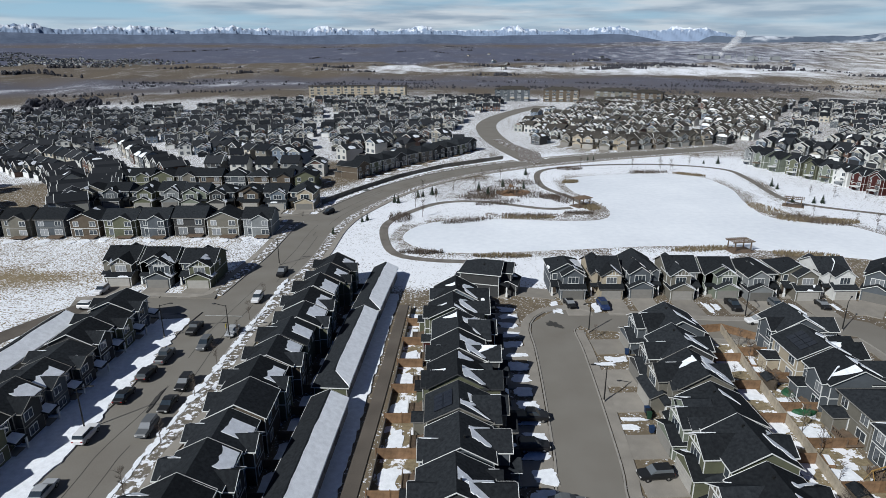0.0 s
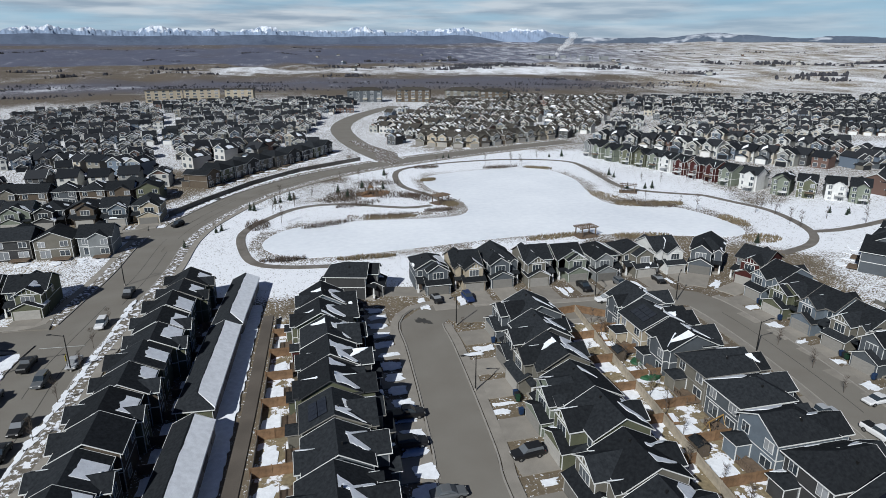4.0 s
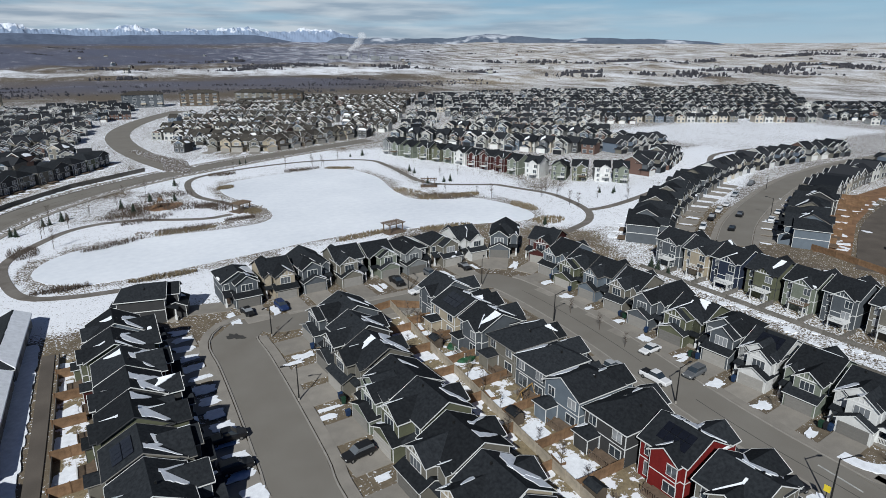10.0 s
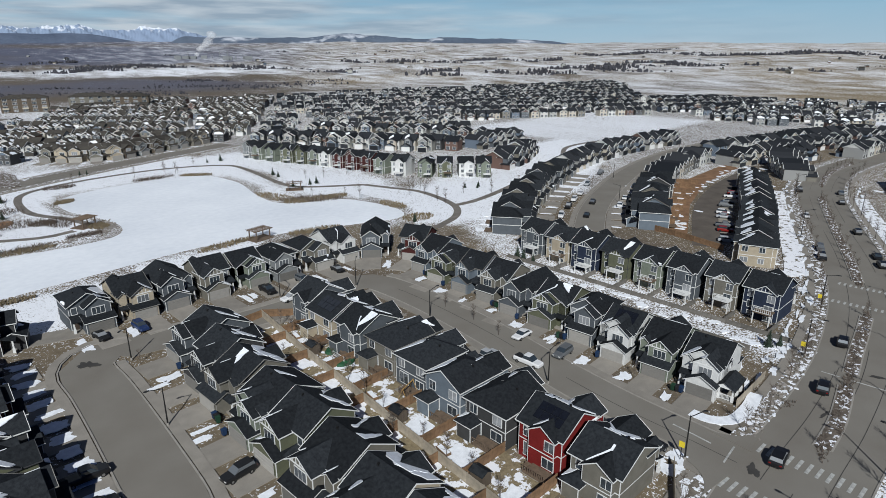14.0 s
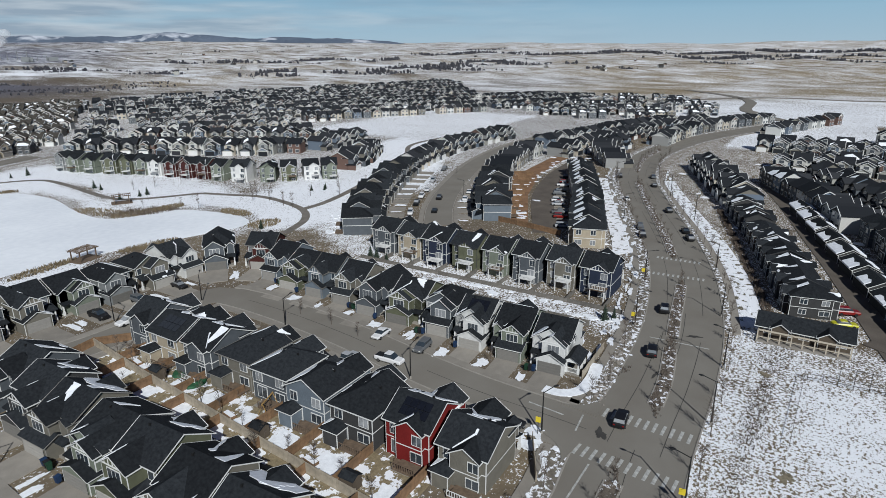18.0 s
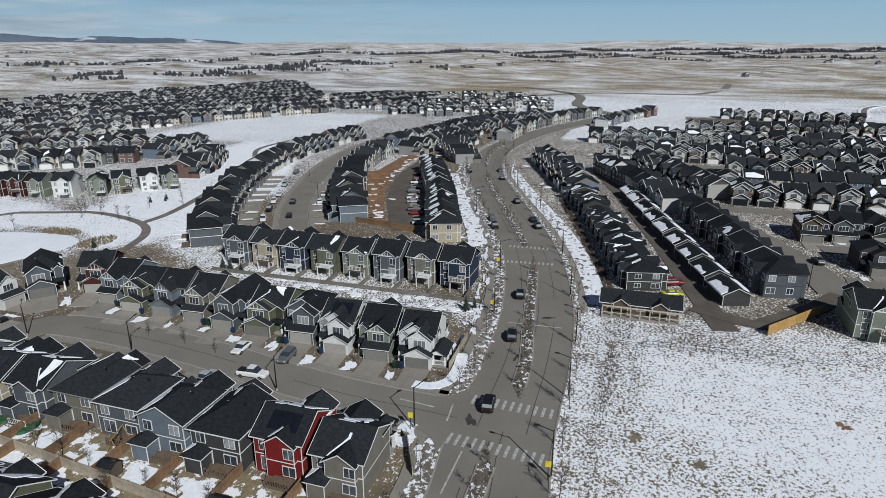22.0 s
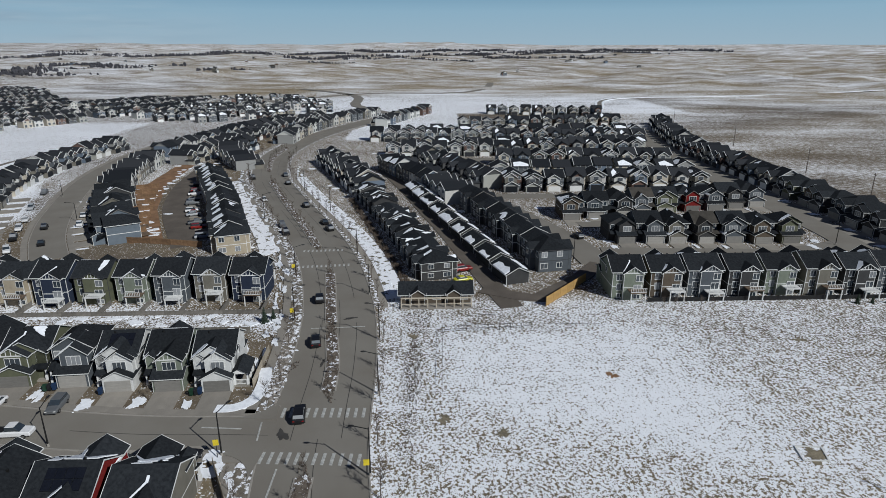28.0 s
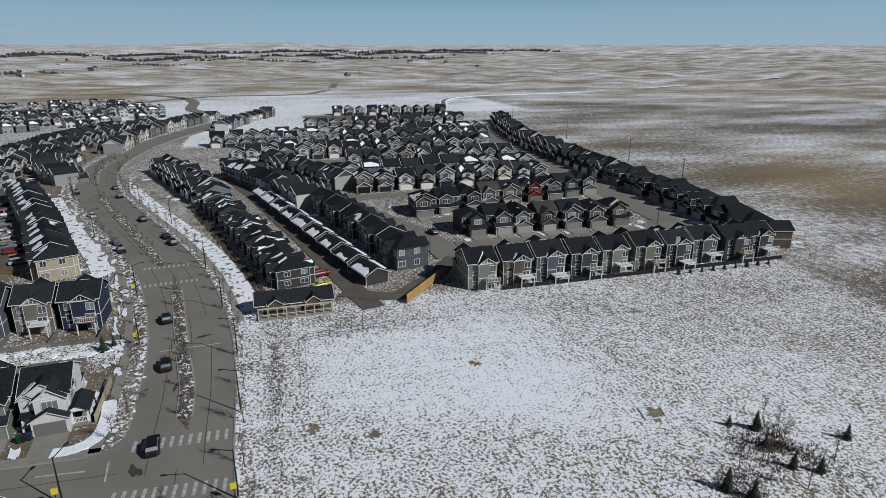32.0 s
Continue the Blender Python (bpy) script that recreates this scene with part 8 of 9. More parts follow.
# pavilions by the lake
for x, y, tn in ((82, 162, 10), (49, 212, 30), (124, 212, -30)):
    pv = new("pergola")
    for px in (-2.4, 2.4):
        for py in (-1.6, 1.6):
            bm = bmesh.new(); box(bm, px - 0.13, px + 0.13, py - 0.13, py + 0.13, 0, 2.7); part("post", bm, M_WOOD, pv)
    for py in (-1.6, 1.6):
        bm = bmesh.new(); box(bm, -3.2, 3.2, py - 0.1, py + 0.1, 2.7, 2.95); part("beam", bm, M_WOOD, pv)
    for i in range(11):
        bm = bmesh.new(); box(bm, -3 + i * 0.6 - 0.06, -3 + i * 0.6 + 0.06, -2.3, 2.3, 2.95, 3.13); part("slat", bm, M_WOOD, pv)
    bm = bmesh.new(); box(bm, -3.4, 3.4, -2.5, 2.5, 0, 0.22); part("platform", bm, M_WOOD, pv, "weathered plank platform")
    pv.matrix_basis = pose(x, y, 0, 0, 0, tn)
    tagged(pv, "brown timber pergola on a platform by the frozen lake", "pergola", "pergolas")

# playground
bm = bmesh.new(); patch(bm, 27, 232, 8, 5.5, 0.3, 0.11, RNG, 0.2, 22, 0.2)
tagged(finish("playground_bed", bm, M_SOIL), "brown mulch bed of the playground", "playground", kind="structure")
pg = new("play_structure")
for i, (px, py, hh) in enumerate(((0, 0, 2.6), (2, 0, 3.0), (0, 2, 2.6), (2, 2, 3.0), (4.5, 1, 2.2), (6, 1, 2.2))):
    bm = bmesh.new(); box(bm, px - 0.1, px + 0.1, py - 0.1, py + 0.1, 0, hh); part("post", bm, M_WOOD, pg)
bm = bmesh.new(); box(bm, -0.1, 2.1, -0.1, 2.1, 1.3, 1.45); part("deck", bm, M_WOOD, pg)
bm = bmesh.new(); solid(bm, [(-0.4, -0.4, 2.8), (2.4, -0.4, 2.8), (1, 1, 3.9)], 0.12); part("roof", bm, M_CEDAR, pg)
bm = bmesh.new(); beam(bm, (4.5, 1, 2.2), (6, 1, 2.2), 0.1, 0.1); part("crossbar", bm, M_METAL, pg)
bm = bmesh.new(); solid(bm, [(-0.1, 0.4, 1.4), (-0.1, 1.4, 1.4), (-2.6, 1.4, 0.2), (-2.6, 0.4, 0.2)], 0.1); part("slide", bm, M_CEDAR, pg)
pg.matrix_basis = pose(25, 230, 0.05, 0, 0, 25)
tagged(pg, "brown wooden play structure with a slide", "playground")

# ---------- the field ----------
bs = new("backstop")
for i in range(9):
    bm = bmesh.new(); box(bm, -0.04, 0.04, i * 2.2 - 0.04, i * 2.2 + 0.04, 0, 3.6 if 2 < i < 7 else 1.4); part("post", bm, M_METAL, bs)
for z_ in (1.35, 0.7):
    bm = bmesh.new(); box(bm, -0.03, 0.03, 0, 17.6, z_, z_ + 0.05); part("rail", bm, M_METAL, bs)
bm = bmesh.new(); box(bm, -0.03, 0.03, 6.6, 13.2, 3.5, 3.56); part("top_rail", bm, M_METAL, bs)
bs.matrix_basis = pose(112, -22, 0, 0, 0, 4)
tagged(bs, "thin grey steel backstop fence on the ball field", "fence")
for (x0, y0), (x1, y1) in (((112, -4), (86, -3)), ((112, -24), (111, -38))):
    rf = new("rail_fence")
    d = Vector((x1 - x0, y1 - y0))
    n = int(d.length / 3)
    for i in range(n + 1):
        bm = bmesh.new(); box(bm, i * 3 - 0.03, i * 3 + 0.03, -0.03, 0.03, 0, 1.2); part("post", bm, M_METAL, rf)
    bm = bmesh.new(); box(bm, 0, n * 3, -0.02, 0.02, 1.15, 1.2); part("rail", bm, M_METAL, rf)
    rf.matrix_basis = pose(x0, y0, 0, 0, 0, math.degrees(math.atan2(d.y, d.x)))
    tagged(rf, "thin steel rail fence along the ball field", "fence")
bm = bmesh.new()
for p, q in (((72.4, -52.6), (72, -56.2)), ((72, -56.2), (69, -55.4)), ((69, -55.4), (69.2, -52)), ((69.2, -52), (72.4, -52.6))):
    beam(bm, (*p, 0.16), (*q, 0.16), 0.22, 0.12)
tagged(finish("manhole_frame", bm, M_TRIM), "white timber frame round a bare patch of the field", "frame")
for nm, x, y, rx, ry, tn, mat, lab in (("bare_patch", 70.4, -54.4, 3.0, 2.5, 0.4, M_YARD, "bare brown patch of the field"), ("bare_patch", 81, -3.2, 2.4, 1.4, 0.4, M_YARD, "bare brown patch of the field"), ("bare_patch", 77, -11.6, 1.1, 2.3, 0.5, M_YARD, "bare brown patch of the field"), ("bare_patch", 109.3, 1.7, 1.2, 2.0, 0, M_YARD, "bare brown patch of the field"), ("bare_patch", 105, -73, 1.2, 2.0, 0, M_YARD, "bare brown patch of the field"), ("red_brush_patch", 93.1, -32.7, 1.5, 1.7, 0, M_SOIL, "rusty patch of dead plants on the snow"), ("bare_patch", 58.5, -65.5, 4.5, 2.6, 0.9, M_YARD, "bare dark ground below the young trees"), ("bare_patch", 91.7, -87.6, 1.6, 1.0, 0, M_YARD, "bare brown patch of the field")):
    bm = bmesh.new(); patch(bm, x, y, rx * 0.9, ry * 0.9, tn, 0.02, RNG, 0.05, 64, 0.75)
    tagged(finish(nm, bm, mat), lab, "ground patch", "field patches", "structure")
M_DAMP = material("damp asphalt", (0.05, 0.047, 0.043), 0.7, 0.2, 0.6, 8, 0.1)
for x, y, rx, ry, tn in ((77.6, 20.6, 1.9, 1.2, 0.2), (22.6, 114, 1.8, 2.6, 0.4), (68, 113, 3, 1.0, 0.1), (-46, 86, 0.5, 5, 0), (99.5, 17.8, 0.5, 2.5, 1.4), (118, 15, 0.6, 2.2, 0.5)):
    bm = bmesh.new(); patch(bm, x, y, rx, ry, tn, 0.14, RNG, 0.03, 26, 0.65)
    tagged(finish("damp_patch", bm, M_DAMP), "dark damp stain on the asphalt", "stain", "damp stains", "structure")
crack = bmesh.new()
for k in range(12):
    ln = ROAD_CURVES[RNG.choice(("avenue_north", "avenue_west"))]
    i0 = RNG.randrange(0, max(1, len(ln) - 8))
    o = RNG.choice((-3.4, -1.6, 0.0, 1.6, 3.4))
    seg = offsets(ln, o)[i0:i0 + RNG.randrange(3, 8)]
    for a, b in zip(seg, seg[1:]):
        beam(crack, (a.x, a.y, 0.176), (b.x, b.y, 0.176), 0.06, 0.02)
for nm_, offs in (("avenue_north", (-3.7, 3.6, 0.2)), ("avenue_west", (-0.2, 3.1)), ("close_right", (0.1,))):
    for o in offs:
        ln = offsets(ROAD_CURVES[nm_], o)
        for i, (a, b) in enumerate(zip(ln, ln[1:])):
            if (i // 6) % 4 != int(abs(o)) % 4:
                zt = 0.05 + 0.008 * list(ROAD_PLAN).index(nm_) + 0.012
                beam(crack, (a.x, a.y, zt), (b.x, b.y, zt), 0.10, 0.02)
tagged(finish("crack_seals", crack, M_DAMP), "dark sealed cracks along the asphalt", "crack seal", kind="stuff")

# solar panels on four roofs
for hx, hy, pick_ in ((90, 51, 0), (9.8, 76, 0), (72, 94.4, 1), (69.6, 41.6, 0)):
    home = min((h_ for h_ in scene.objects if h_.get("category") == "house"), key=lambda h_: (h_.location.x - hx) ** 2 + (h_.location.y - hy) ** 2)
    roof = [c for c in home.children if c.name.startswith("main_roof")][0]
    polys = sorted((p_ for p_ in roof.data.polygons if p_.normal.z > 0.3 and len(p_.vertices) == 4), key=lambda p_: -(home.matrix_basis.to_3x3() @ p_.normal).dot(sun_from))
    f = [roof.data.vertices[i].co.copy() for i in polys[0].vertices]
    nl = polys[0].normal
    f.sort(key=lambda v_: v_.z)
    lo, hi = f[:2], f[2:]
    if (hi[0] - lo[0]).length > (hi[1] - lo[0]).length:
        hi = hi[::-1]
    arr = new("solar_array")
    for i in range(4):
        for j in range(2):
            q = []
            for u, w_ in ((0.2 + i * 0.14, 0.3 + j * 0.27), (0.33 + i * 0.14, 0.3 + j * 0.27), (0.33 + i * 0.14, 0.55 + j * 0.27), (0.2 + i * 0.14, 0.55 + j * 0.27)):
                a, b = lo[0].lerp(lo[1], u), hi[0].lerp(hi[1], u)
                q.append(tuple(a.lerp(b, w_) + nl * 0.16))
            bm = bmesh.new(); solid(bm, q, 0.06); part("panel", bm, M_SOLAR, arr)
    arr.matrix_basis = home.matrix_basis.copy()
    tagged(arr, "dark blue solar panels laid on a shingle roof", "solar panels", "solar arrays")


# windows in the end walls of the terraces
for hx, hy in ((166, 48.5), (141, 3.6), (143, -35.7), (-35.2, 47), (-61.5, 49)):
    home = min((h_ for h_ in scene.objects if h_.get("category") == "house" and "attached" in h_["label"]), key=lambda h_: (h_.location.x - hx) ** 2 + (h_.location.y - hy) ** 2)
    to_eye = home.matrix_basis.inverted().to_3x3() @ -home.location
    sd = 1 if to_eye.x > 0 else -1
    for yy, zz, ww in ((3.0, 4.5, 1.3), (7.0, 4.5, 1.3), (3.0, 1.6, 1.3), (7.0, 1.6, 1.8)):
        window(home, sd * 3.41, yy, zz, ww, 1.3, 90 * sd, 2)

# wheeled bins beside the garages
M_BIN = {k: material(k + " bin plastic", c, 0.6, 0.15, 2, 12, 0.0) for k, c in {"blue": (0.012, 0.03, 0.075), "black": (0.014, 0.014, 0.016), "green": (0.012, 0.04, 0.022)}.items()}
BINS = []


def bin_(x, y, heading, colour):
    m = pose(x, y, 0.19, 0, 0, heading)
    if BINS:
        b = copy_thing(BINS[0], m)
    else:
        b = new("wheeled_bin")
        bm = bmesh.new()
        lo_, hi_ = [(-0.25, -0.27, 0.08), (0.25, -0.27, 0.08), (0.25, 0.27, 0.08), (-0.25, 0.27, 0.08)], [(-0.31, -0.36, 1.0), (0.31, -0.36, 1.0), (0.31, 0.36, 1.0), (-0.31, 0.36, 1.0)]
        va, vb = [bm.verts.new(p) for p in lo_], [bm.verts.new(p) for p in hi_]
        bm.faces.new(va[::-1]); bm.faces.new(vb)
        for i in range(4):
            bm.faces.new((va[i], va[(i + 1) % 4], vb[(i + 1) % 4], vb[i]))
        part("body", bm, M_BIN["black"], b)
        bm = bmesh.new(); solid(bm, [(-0.33, -0.39, 1.07), (0.33, -0.39, 1.07), (0.33, 0.38, 1.14), (-0.33, 0.38, 1.14)], 0.08); part("lid", bm, M_BIN["black"], b)
        for sx in (-0.27, 0.27):
            bm = bmesh.new(); tube(bm, (sx - 0.04, 0.3, 0.12), (sx + 0.04, 0.3, 0.12), 0.12, 0.12, 10); part("wheel", bm, M_TYRE, b)
        b.matrix_basis = m
        BINS.append(b)
    for c in b.children:
        if c.name.startswith(("body", "lid")):
            c.material_slots[0].link = "OBJECT"
            c.material_slots[0].material = M_BIN[colour]
    tagged(b, "%s plastic wheeled bin beside a garage" % colour, "bin", "wheeled bins")


for i, home in enumerate([h_ for h_ in scene.objects if h_.get("group") in ("houses inside the close", "houses across the street")]):
    if i % 3 == 1:
        continue
    gd = [c for c in home.children if c.name.startswith("garage_door")]
    if not gd:
        continue
    q = gd[0].location.x
    sd = 1 if q < 0 else -1
    for k, colour in enumerate(("blue", "black", "green")[:1 + i % 3]):
        p_ = home.matrix_basis @ Vector((q + sd * (3.1 + 0.75 * k), -0.6 - 0.1 * k, 0))
        bin_(p_.x, p_.y, math.degrees(home.matrix_basis.to_euler().z) + RNG.uniform(-12, 12), colour)
# ---------- distance: mountains, foothills, woods ----------


def range_strip(name, az0, az1, r0, r1, top, rough, seed, mat, label, n=420, rows_=9):
    rg = random.Random(seed)
    ph = [rg.uniform(0, 6.28) for _ in range(10)]
    V, F = [], []
    for i in range(n):
        az = az0 + (az1 - az0) * i / (n - 1)
        fade = smooth(0, 0.06, i / (n - 1)) * smooth(0, 0.12 if rough != 0.001 else 0.5, 1 - i / (n - 1))
        crest = 0
        for k in range(8):
            w = math.sin(az * (0.4 * 1.83 ** k) + ph[k])
            crest += (1 - abs(w)) * 0.62 ** k if rough > 0.5 else (w * 0.5 + 0.5) * 0.5 ** k
        crest /= 2.4 if rough > 0.5 else 1.9
        for j in range(rows_):
            t = j / (rows_ - 1)
            a = radians(az + 0.025 * math.sin(j * 1.9 + i * 0.7) * rough)
            r = r0 + (r1 - r0) * t
            rel = (math.sin(az * 5.3 + j * 1.1 + ph[8]) * 0.07 + math.sin(az * 11.9 - j * 1.7 + ph[9]) * 0.05 + math.sin(az * 27.1 + j * j * 0.4) * 0.03) * (0.3 + 0.7 * abs(math.sin(az * 1.7 + j * 0.3)))
            z = 20 + (top * ((0.66 + 0.37 * crest) if rough > 0.5 else (0.84 + 0.16 * crest) if rough == 0 else (0.6 + 0.4 * crest)) * fade) * (t ** 0.8) * (1 + rel * (1 if 0 < j < rows_ - 1 else 0))
            V.append((r * math.sin(a), r * math.cos(a), z))
    for i in range(n - 1):
        for j in range(rows_ - 1):
            q = i * rows_ + j
            F.append((q, q + rows_, q + rows_ + 1, q + 1))
    me = bpy.data.meshes.new(name)
    me.from_pydata(V, [], F)
    me.polygons.foreach_set("use_smooth", [True] * len(me.polygons))
    me.materials.append(mat)
    tagged(new(name, me), label, "mountains", kind="structure")


# aerial haze is mixed into the colours of rock and snow
M_HAZY_PEAK = material("hazy snowy rock", (0.16, 0.20, 0.29), 0.9, 0.2, 0.02, 0.2, 0.0, tint=(0.17, 0.21, 0.3))
pn, pl = M_HAZY_PEAK.node_tree.nodes, M_HAZY_PEAK.node_tree.links
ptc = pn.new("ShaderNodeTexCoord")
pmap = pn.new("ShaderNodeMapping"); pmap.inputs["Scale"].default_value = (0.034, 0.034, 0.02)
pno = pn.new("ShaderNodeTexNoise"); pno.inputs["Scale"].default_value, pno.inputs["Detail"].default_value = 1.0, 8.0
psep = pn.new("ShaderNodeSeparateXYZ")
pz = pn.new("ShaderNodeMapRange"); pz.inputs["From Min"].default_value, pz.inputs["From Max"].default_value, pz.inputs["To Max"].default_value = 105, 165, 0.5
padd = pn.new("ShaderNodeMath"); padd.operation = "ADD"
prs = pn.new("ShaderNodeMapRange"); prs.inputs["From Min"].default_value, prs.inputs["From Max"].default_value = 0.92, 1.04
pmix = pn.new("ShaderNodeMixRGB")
# blue-grey rock and dulled snow: distance haze put into both colours
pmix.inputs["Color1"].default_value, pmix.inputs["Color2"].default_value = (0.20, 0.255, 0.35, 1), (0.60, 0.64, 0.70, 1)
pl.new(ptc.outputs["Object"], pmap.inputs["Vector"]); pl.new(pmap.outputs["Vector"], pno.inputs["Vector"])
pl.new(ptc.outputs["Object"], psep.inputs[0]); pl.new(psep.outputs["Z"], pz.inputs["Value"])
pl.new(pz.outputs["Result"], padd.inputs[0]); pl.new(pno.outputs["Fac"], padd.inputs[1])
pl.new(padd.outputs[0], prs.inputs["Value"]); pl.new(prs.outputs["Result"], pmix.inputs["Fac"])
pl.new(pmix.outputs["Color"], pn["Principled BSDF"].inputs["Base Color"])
# the blue of foothills and far hills is haze painted into the base colour
M_HAZY_FOOT = material("forested foothills", (0.075, 0.098, 0.15), 0.95, 0.2, 0.004, 0.05, 0.0, tint=(0.10, 0.125, 0.175))
M_HAZY_HILL = material("hills with snow patches", (0.085, 0.115, 0.165), 0.95, 0.25, 0.004, 0.05, 0.0, tint=(0.10, 0.125, 0.165))
hn, hl = M_HAZY_HILL.node_tree.nodes, M_HAZY_HILL.node_tree.links
hno = hn.new("ShaderNodeTexNoise"); hno.inputs["Scale"].default_value, hno.inputs["Detail"].default_value = 0.006, 8.0
htc, hrm, hmx = hn.new("ShaderNodeTexCoord"), hn.new("ShaderNodeMapRange"), hn.new("ShaderNodeMixRGB")
hrm.inputs["From Min"].default_value, hrm.inputs["From Max"].default_value = 0.54, 0.66
# snow patches greyed by the same painted haze
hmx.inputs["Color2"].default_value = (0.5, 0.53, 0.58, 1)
hb = hn["Principled BSDF"].inputs["Base Color"]
hl.new(hb.links[0].from_socket, hmx.inputs["Color1"])
hl.new(htc.outputs["Object"], hno.inputs["Vector"]); hl.new(hno.outputs["Fac"], hrm.inputs["Value"]); hl.new(hrm.outputs["Result"], hmx.inputs["Fac"])
hl.new(hmx.outputs["Color"], hb)
range_strip("mountain_range", -52, 30, 4740, 4900, 184, 1, 5, M_HAZY_PEAK, "snow-covered mountain range on the horizon, haze in its colour", 1100, 12)
range_strip("foothills", -52, 24, 4300, 4700, 112, 0, 9, M_HAZY_FOOT, "forested foothills below the mountains, tinted blue with painted haze", 200, 6)
range_strip("far_hills", 20, 66, 4250, 4600, 116, 0.001, 15, M_HAZY_HILL, "low hills with snow patches, bluish haze in their colour", 160, 6)

# far woods and shelter belts


def woods(name, belts, seed, label, per=0.42):
    rg = random.Random(seed)
    V, F = [], []
    for x0, y0, x1, y1, wd, tall in belts:
        L = math.hypot(x1 - x0, y1 - y0)
        spots_ = [rg.random() for _ in range(2 + int(L / 45))]
        for k in range(int(L * per * max(1, wd / 14)) + 4):
            t = min(1.0, max(0.0, rg.choice(spots_) + rg.gauss(0, 0.07)))
            px, py = x0 + (x1 - x0) * t + rg.gauss(0, wd * 0.7), y0 + (y1 - y0) * t + rg.gauss(0, wd / 2)
            z = float(height(np.array(px), np.array(py))) - 0.5
            h = tall * rg.choice((0.35, 0.5, 0.6, 0.95)) * rg.uniform(0.7, 1.1)
            r = h * rg.uniform(0.28, 0.45)
            i = len(V)
            m = 6
            for lev, rr in ((0.0, 0.8), (0.35, 1.1), (0.75, 0.85)):
                for q in range(m):
                    a = 6.283 * q / m + lev * 2
                    k2 = rr * r * rg.uniform(0.7, 1.2)
                    V.append((px + k2 * math.cos(a), py + k2 * math.sin(a), z + h * (lev + rg.uniform(-0.05, 0.05))))
            V.append((px, py, z + h))
            for lv in (0, 1):
                for q in range(m):
                    F.append((i + lv * m + q, i + lv * m + (q + 1) % m, i + (lv + 1) * m + (q + 1) % m, i + (lv + 1) * m + q))
            for q in range(m):
                F.append((i + 2 * m + q, i + 2 * m + (q + 1) % m, i + 3 * m))
    me = bpy.data.meshes.new(name)
    me.from_pydata(V, [], F)
    me.materials.append(M_WOODS)
    tagged(new(name, me), label, "woods", kind="stuff")


M_WOODS = material("winter woods", (0.05, 0.05, 0.058), 0.95, 0.35, 0.05, 0.6, 0.0)


def polar(az, r):
    return r * math.sin(radians(az)), r * math.cos(radians(az))


rgw = random.Random(31)
belts = []
for az, r, span, wd, tall in [(-35, 640, 50, 26, 9), (-32, 690, 60, 20, 9), (16, 1500, 90, 20, 9), (18, 1650, 120, 25, 9), (4, 1180, 60, 10, 7), (-8, 1240, 80, 10, 7), (24, 1700, 80, 20, 9), (48, 1250, 110, 14, 9), (52, 1300, 80, 16, 10), (57, 1500, 120, 20, 11), (60, 1350, 90, 16, 10), (44, 1150, 60, 12, 8),
                              (64, 2000, 160, 20, 11), (67, 1800, 100, 18, 10), (72, 1500, 70, 14, 8), (50, 2300, 200, 20, 12), (40, 2100, 200, 20, 12), (36, 1300, 80, 12, 8), (84, 2700, 260, 24, 12), (90, 3300, 300, 30, 14), (86, 2600, 200, 20, 12), (93, 2500, 150, 18, 11), (101, 2700, 240, 20, 11), (95, 3000, 260, 24, 12), (99, 3400, 260, 24, 12), (104, 3200, 400, 30, 12), (110, 3500, 300, 30, 13), (78, 3100, 300, 30, 13), (70, 2900, 300, 26, 12), (62, 3000, 300, 26, 12)]:
    x0, y0 = polar(az, r)
    ang = radians(-az + rgw.uniform(-25, 25))
    belts.append((x0 - span * math.cos(ang), y0 - span * math.sin(ang), x0 + span * math.cos(ang), y0 + span * math.sin(ang), wd, tall))
for k in range(44):
    az, r = rgw.uniform(-40, 118), rgw.uniform(1100, 3900)
    x0, y0 = polar(az, r)
    ang = radians(-az + rgw.uniform(-30, 30))
    span = rgw.uniform(20, 130)
    belts.append((x0 - span * math.cos(ang), y0 - span * math.sin(ang), x0 + span * math.cos(ang), y0 + span * math.sin(ang), rgw.uniform(6, 16), rgw.uniform(5, 10)))
for k in range(28):                              # wooded rim of the river valley
    az, r = rgw.uniform(-30, 34), rgw.uniform(790, 1060)
    x0, y0 = polar(az, r)
    ang = radians(-az + rgw.uniform(-12, 12))
    belts.append((x0 - 45 * math.cos(ang), y0 - 45 * math.sin(ang), x0 + 45 * math.cos(ang), y0 + 45 * math.sin(ang), 24, 3.6))
woods("far_woods", belts, 8, "dark leafless woods and shelter belts on the plain")

TRACK = [(560, -160), (677, -213), (712, -383), (801, -607), (910, -829), (1063, -1140)]
POLES = [(211, -162, 11), (266, -172, 11), (345, -178, 11), (447, -184, 11)]
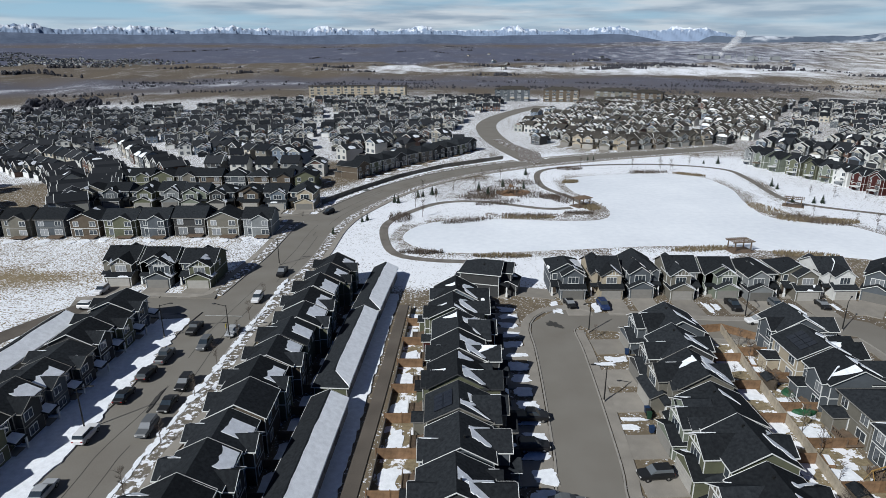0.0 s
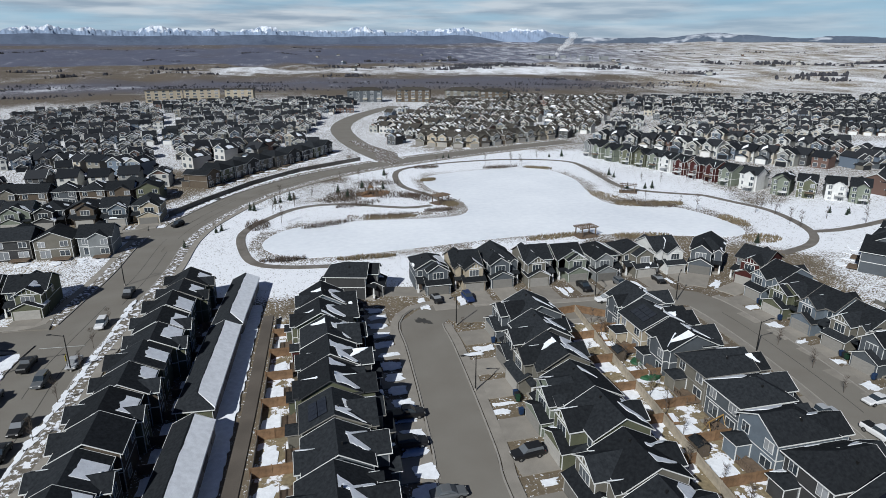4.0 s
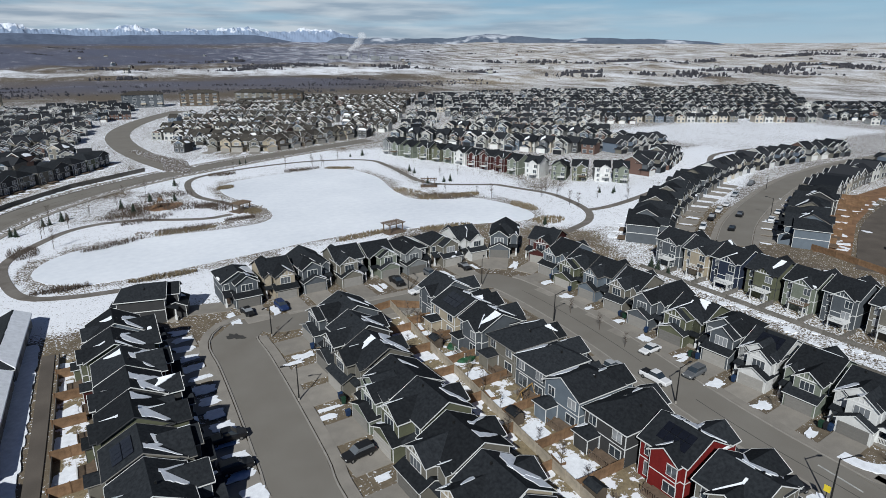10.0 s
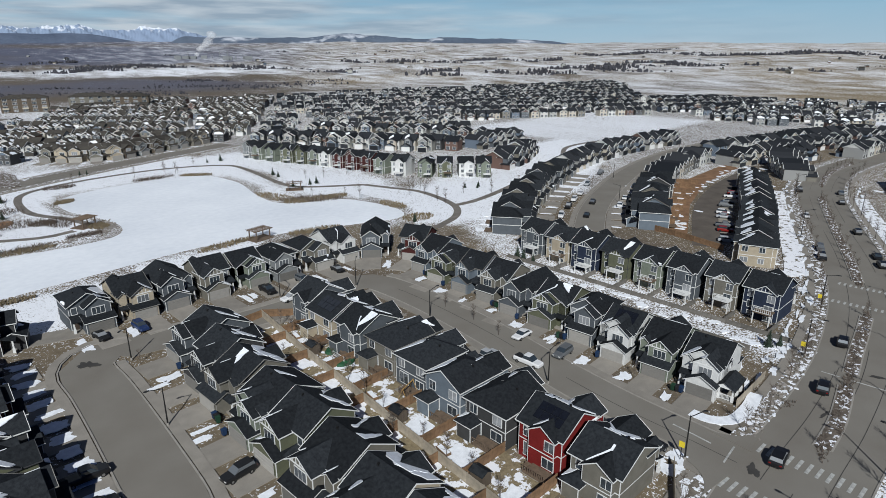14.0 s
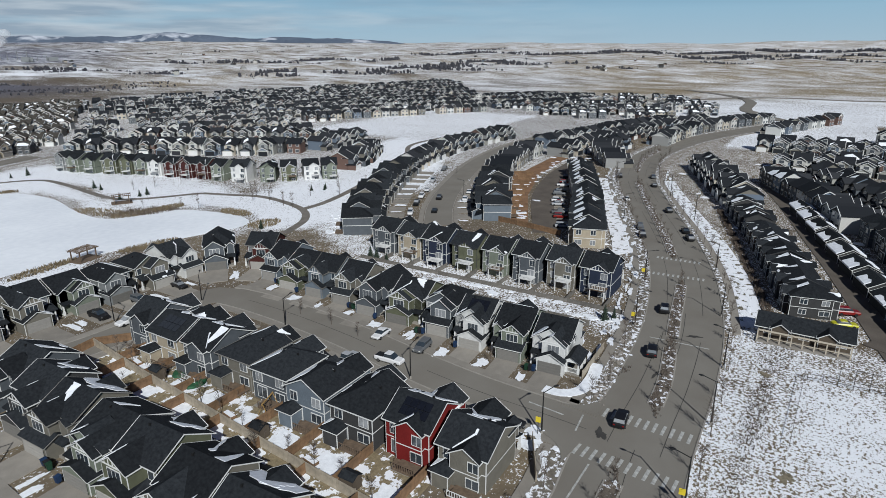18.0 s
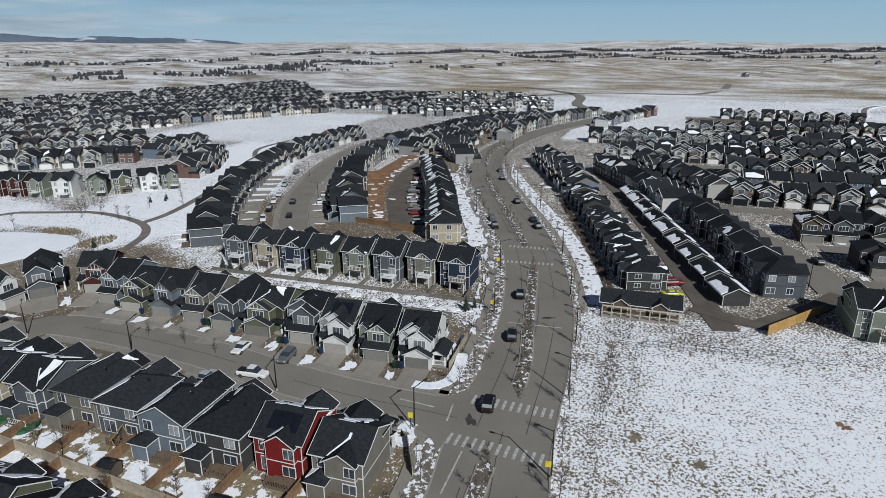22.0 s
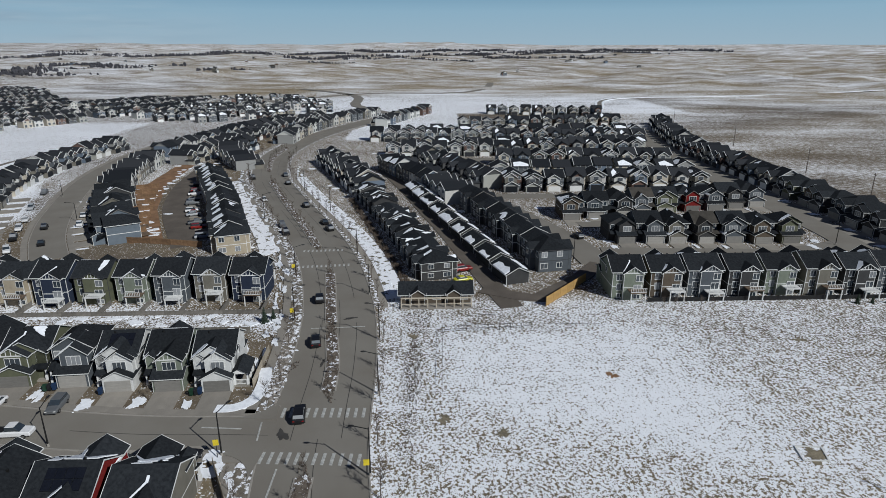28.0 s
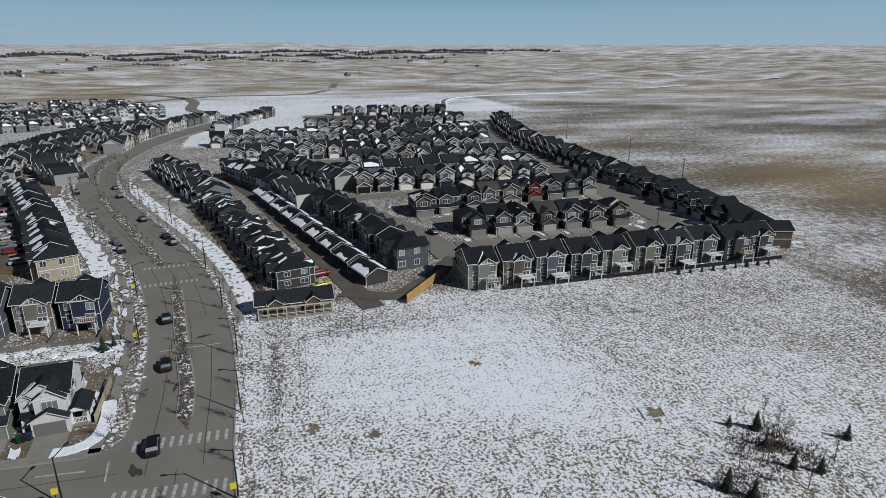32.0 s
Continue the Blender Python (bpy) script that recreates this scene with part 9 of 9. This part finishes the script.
# snow-banked track and a line of utility poles over the prairie
bm = bmesh.new()
for o in (-3.2, 3.2):
    ribbon(bm, spline(TRACK, 20), o - 1.1, o + 1.1, 0.5, 0.5)
tagged(finish("snow_banks", bm, M_SNOW), "ploughed snow banks beside a prairie track", "snow", kind="stuff")
bm = bmesh.new(); ribbon(bm, spline(TRACK, 20), -2.0, 2.0, 0.4, 0.4)
tagged(finish("prairie_track", bm, M_ROAD), "narrow gravel track across the prairie", "road", kind="structure")
POLE = []
for px_, py_, _ in POLES:
    if POLE:
        p_ = copy_thing(POLE[0], pose(px_, py_, 0, 0, 0, -20))
    else:
        p_ = new("utility_pole")
        bm = bmesh.new(); tube(bm, (0, 0, -0.3), (0, 0, 11), 0.2, 0.13, 7); part("pole", bm, M_BARK, p_)
        bm = bmesh.new(); box(bm, -1.3, 1.3, -0.07, 0.07, 10.1, 10.3); part("crossarm", bm, M_BARK, p_)
        for k_ in (-1.1, 0.0, 1.1):
            bm = bmesh.new(); tube(bm, (k_, 0, 10.3), (k_, 0, 10.55), 0.06, 0.05, 6); part("insulator", bm, M_METAL, p_)
        p_.matrix_basis = pose(px_, py_, 0, 0, 0, -20)
        POLE.append(p_)
    tagged(p_, "bare wooden utility pole standing in the prairie", "utility pole", "utility poles")

# distant roads and farmsteads on the plain
for i, pts in enumerate(([(-420, 1010), (-300, 870), (-150, 800), (0, 790)], [(640, 160), (760, 60), (820, -80), (1400, -150)], [(520, 20), (600, 60), (760, 90), (1000, 300)])):
    bm = bmesh.new()
    line = spline(pts, 30)
    ribbon(bm, line, -5, 5, 0.5, 0.5)
    tagged(finish("far_road", bm, M_ROAD), "pale country road on the plain", "road", kind="structure")
farm = []
for k in range(46):
    az, r = rgw.uniform(0, 112), rgw.uniform(1100, 3000)
    x0, y0 = polar(az, r)
    farm.append(("house", x0, y0, rgw.uniform(0, 360), rgw.uniform(0.8, 1.25)))
far_mesh("farmsteads", farm, M_ROOF_BROWN, "scattered farm buildings on the plain")


# works with chimneys on the plain, and its steam
wx, wy = polar(24.5, 2500)
wz = float(height(np.array(wx), np.array(wy)))
plant = new("gas_works")
rgp = random.Random(3)
for i in range(14):
    bm = bmesh.new()
    bx_, by_ = rgp.uniform(-130, 130), rgp.uniform(-30, 30)
    box(bm, bx_ - rgp.uniform(5, 14), bx_ + rgp.uniform(5, 14), by_ - 8, by_ + 8, -3, rgp.uniform(5, 14))
    part("shed", bm, WALLS["grey"], plant)
for i in range(9):
    bm = bmesh.new()
    cy_ = rgp.uniform(-15, 15)
    tube(bm, (-110 + i * 27, cy_, -3), (-110 + i * 27, cy_, rgp.uniform(14, 30)), 1.5, 1.0, 8)
    part("chimney", bm, WALLS["grey"], plant)
plant.matrix_basis = pose(wx, wy, wz, 0, 0, -24)
tagged(plant, "distant gas works with thin pale chimneys", "factory")
M_STEAM = material("steam", (0.8, 0.8, 0.8), 1.0, 0.05, 0.05, 0.3, 0.0)
M_STEAM.node_tree.nodes["Principled BSDF"].inputs["Alpha"].default_value = 0.22
bm = bmesh.new()
for i in range(6):
    t_ = i / 5
    m = Matrix.Translation((wx - 60 + t_ * 62, wy + rgp.uniform(-5, 5), wz + 18 + t_ * 60 + rgp.uniform(-5, 5))) @ Matrix.Diagonal((1.3, 1, 1, 1))
    vs = bmesh.ops.create_icosphere(bm, subdivisions=2, radius=7 + 8 * t_, matrix=m)["verts"]
    for v in vs:
        v.co += Vector((rgp.uniform(-2, 2), rgp.uniform(-2, 2), rgp.uniform(-2, 2)))
st = tagged(finish("steam_plume", bm, M_STEAM, smooth=True), "white steam drifting from the works", "steam", kind="stuff")
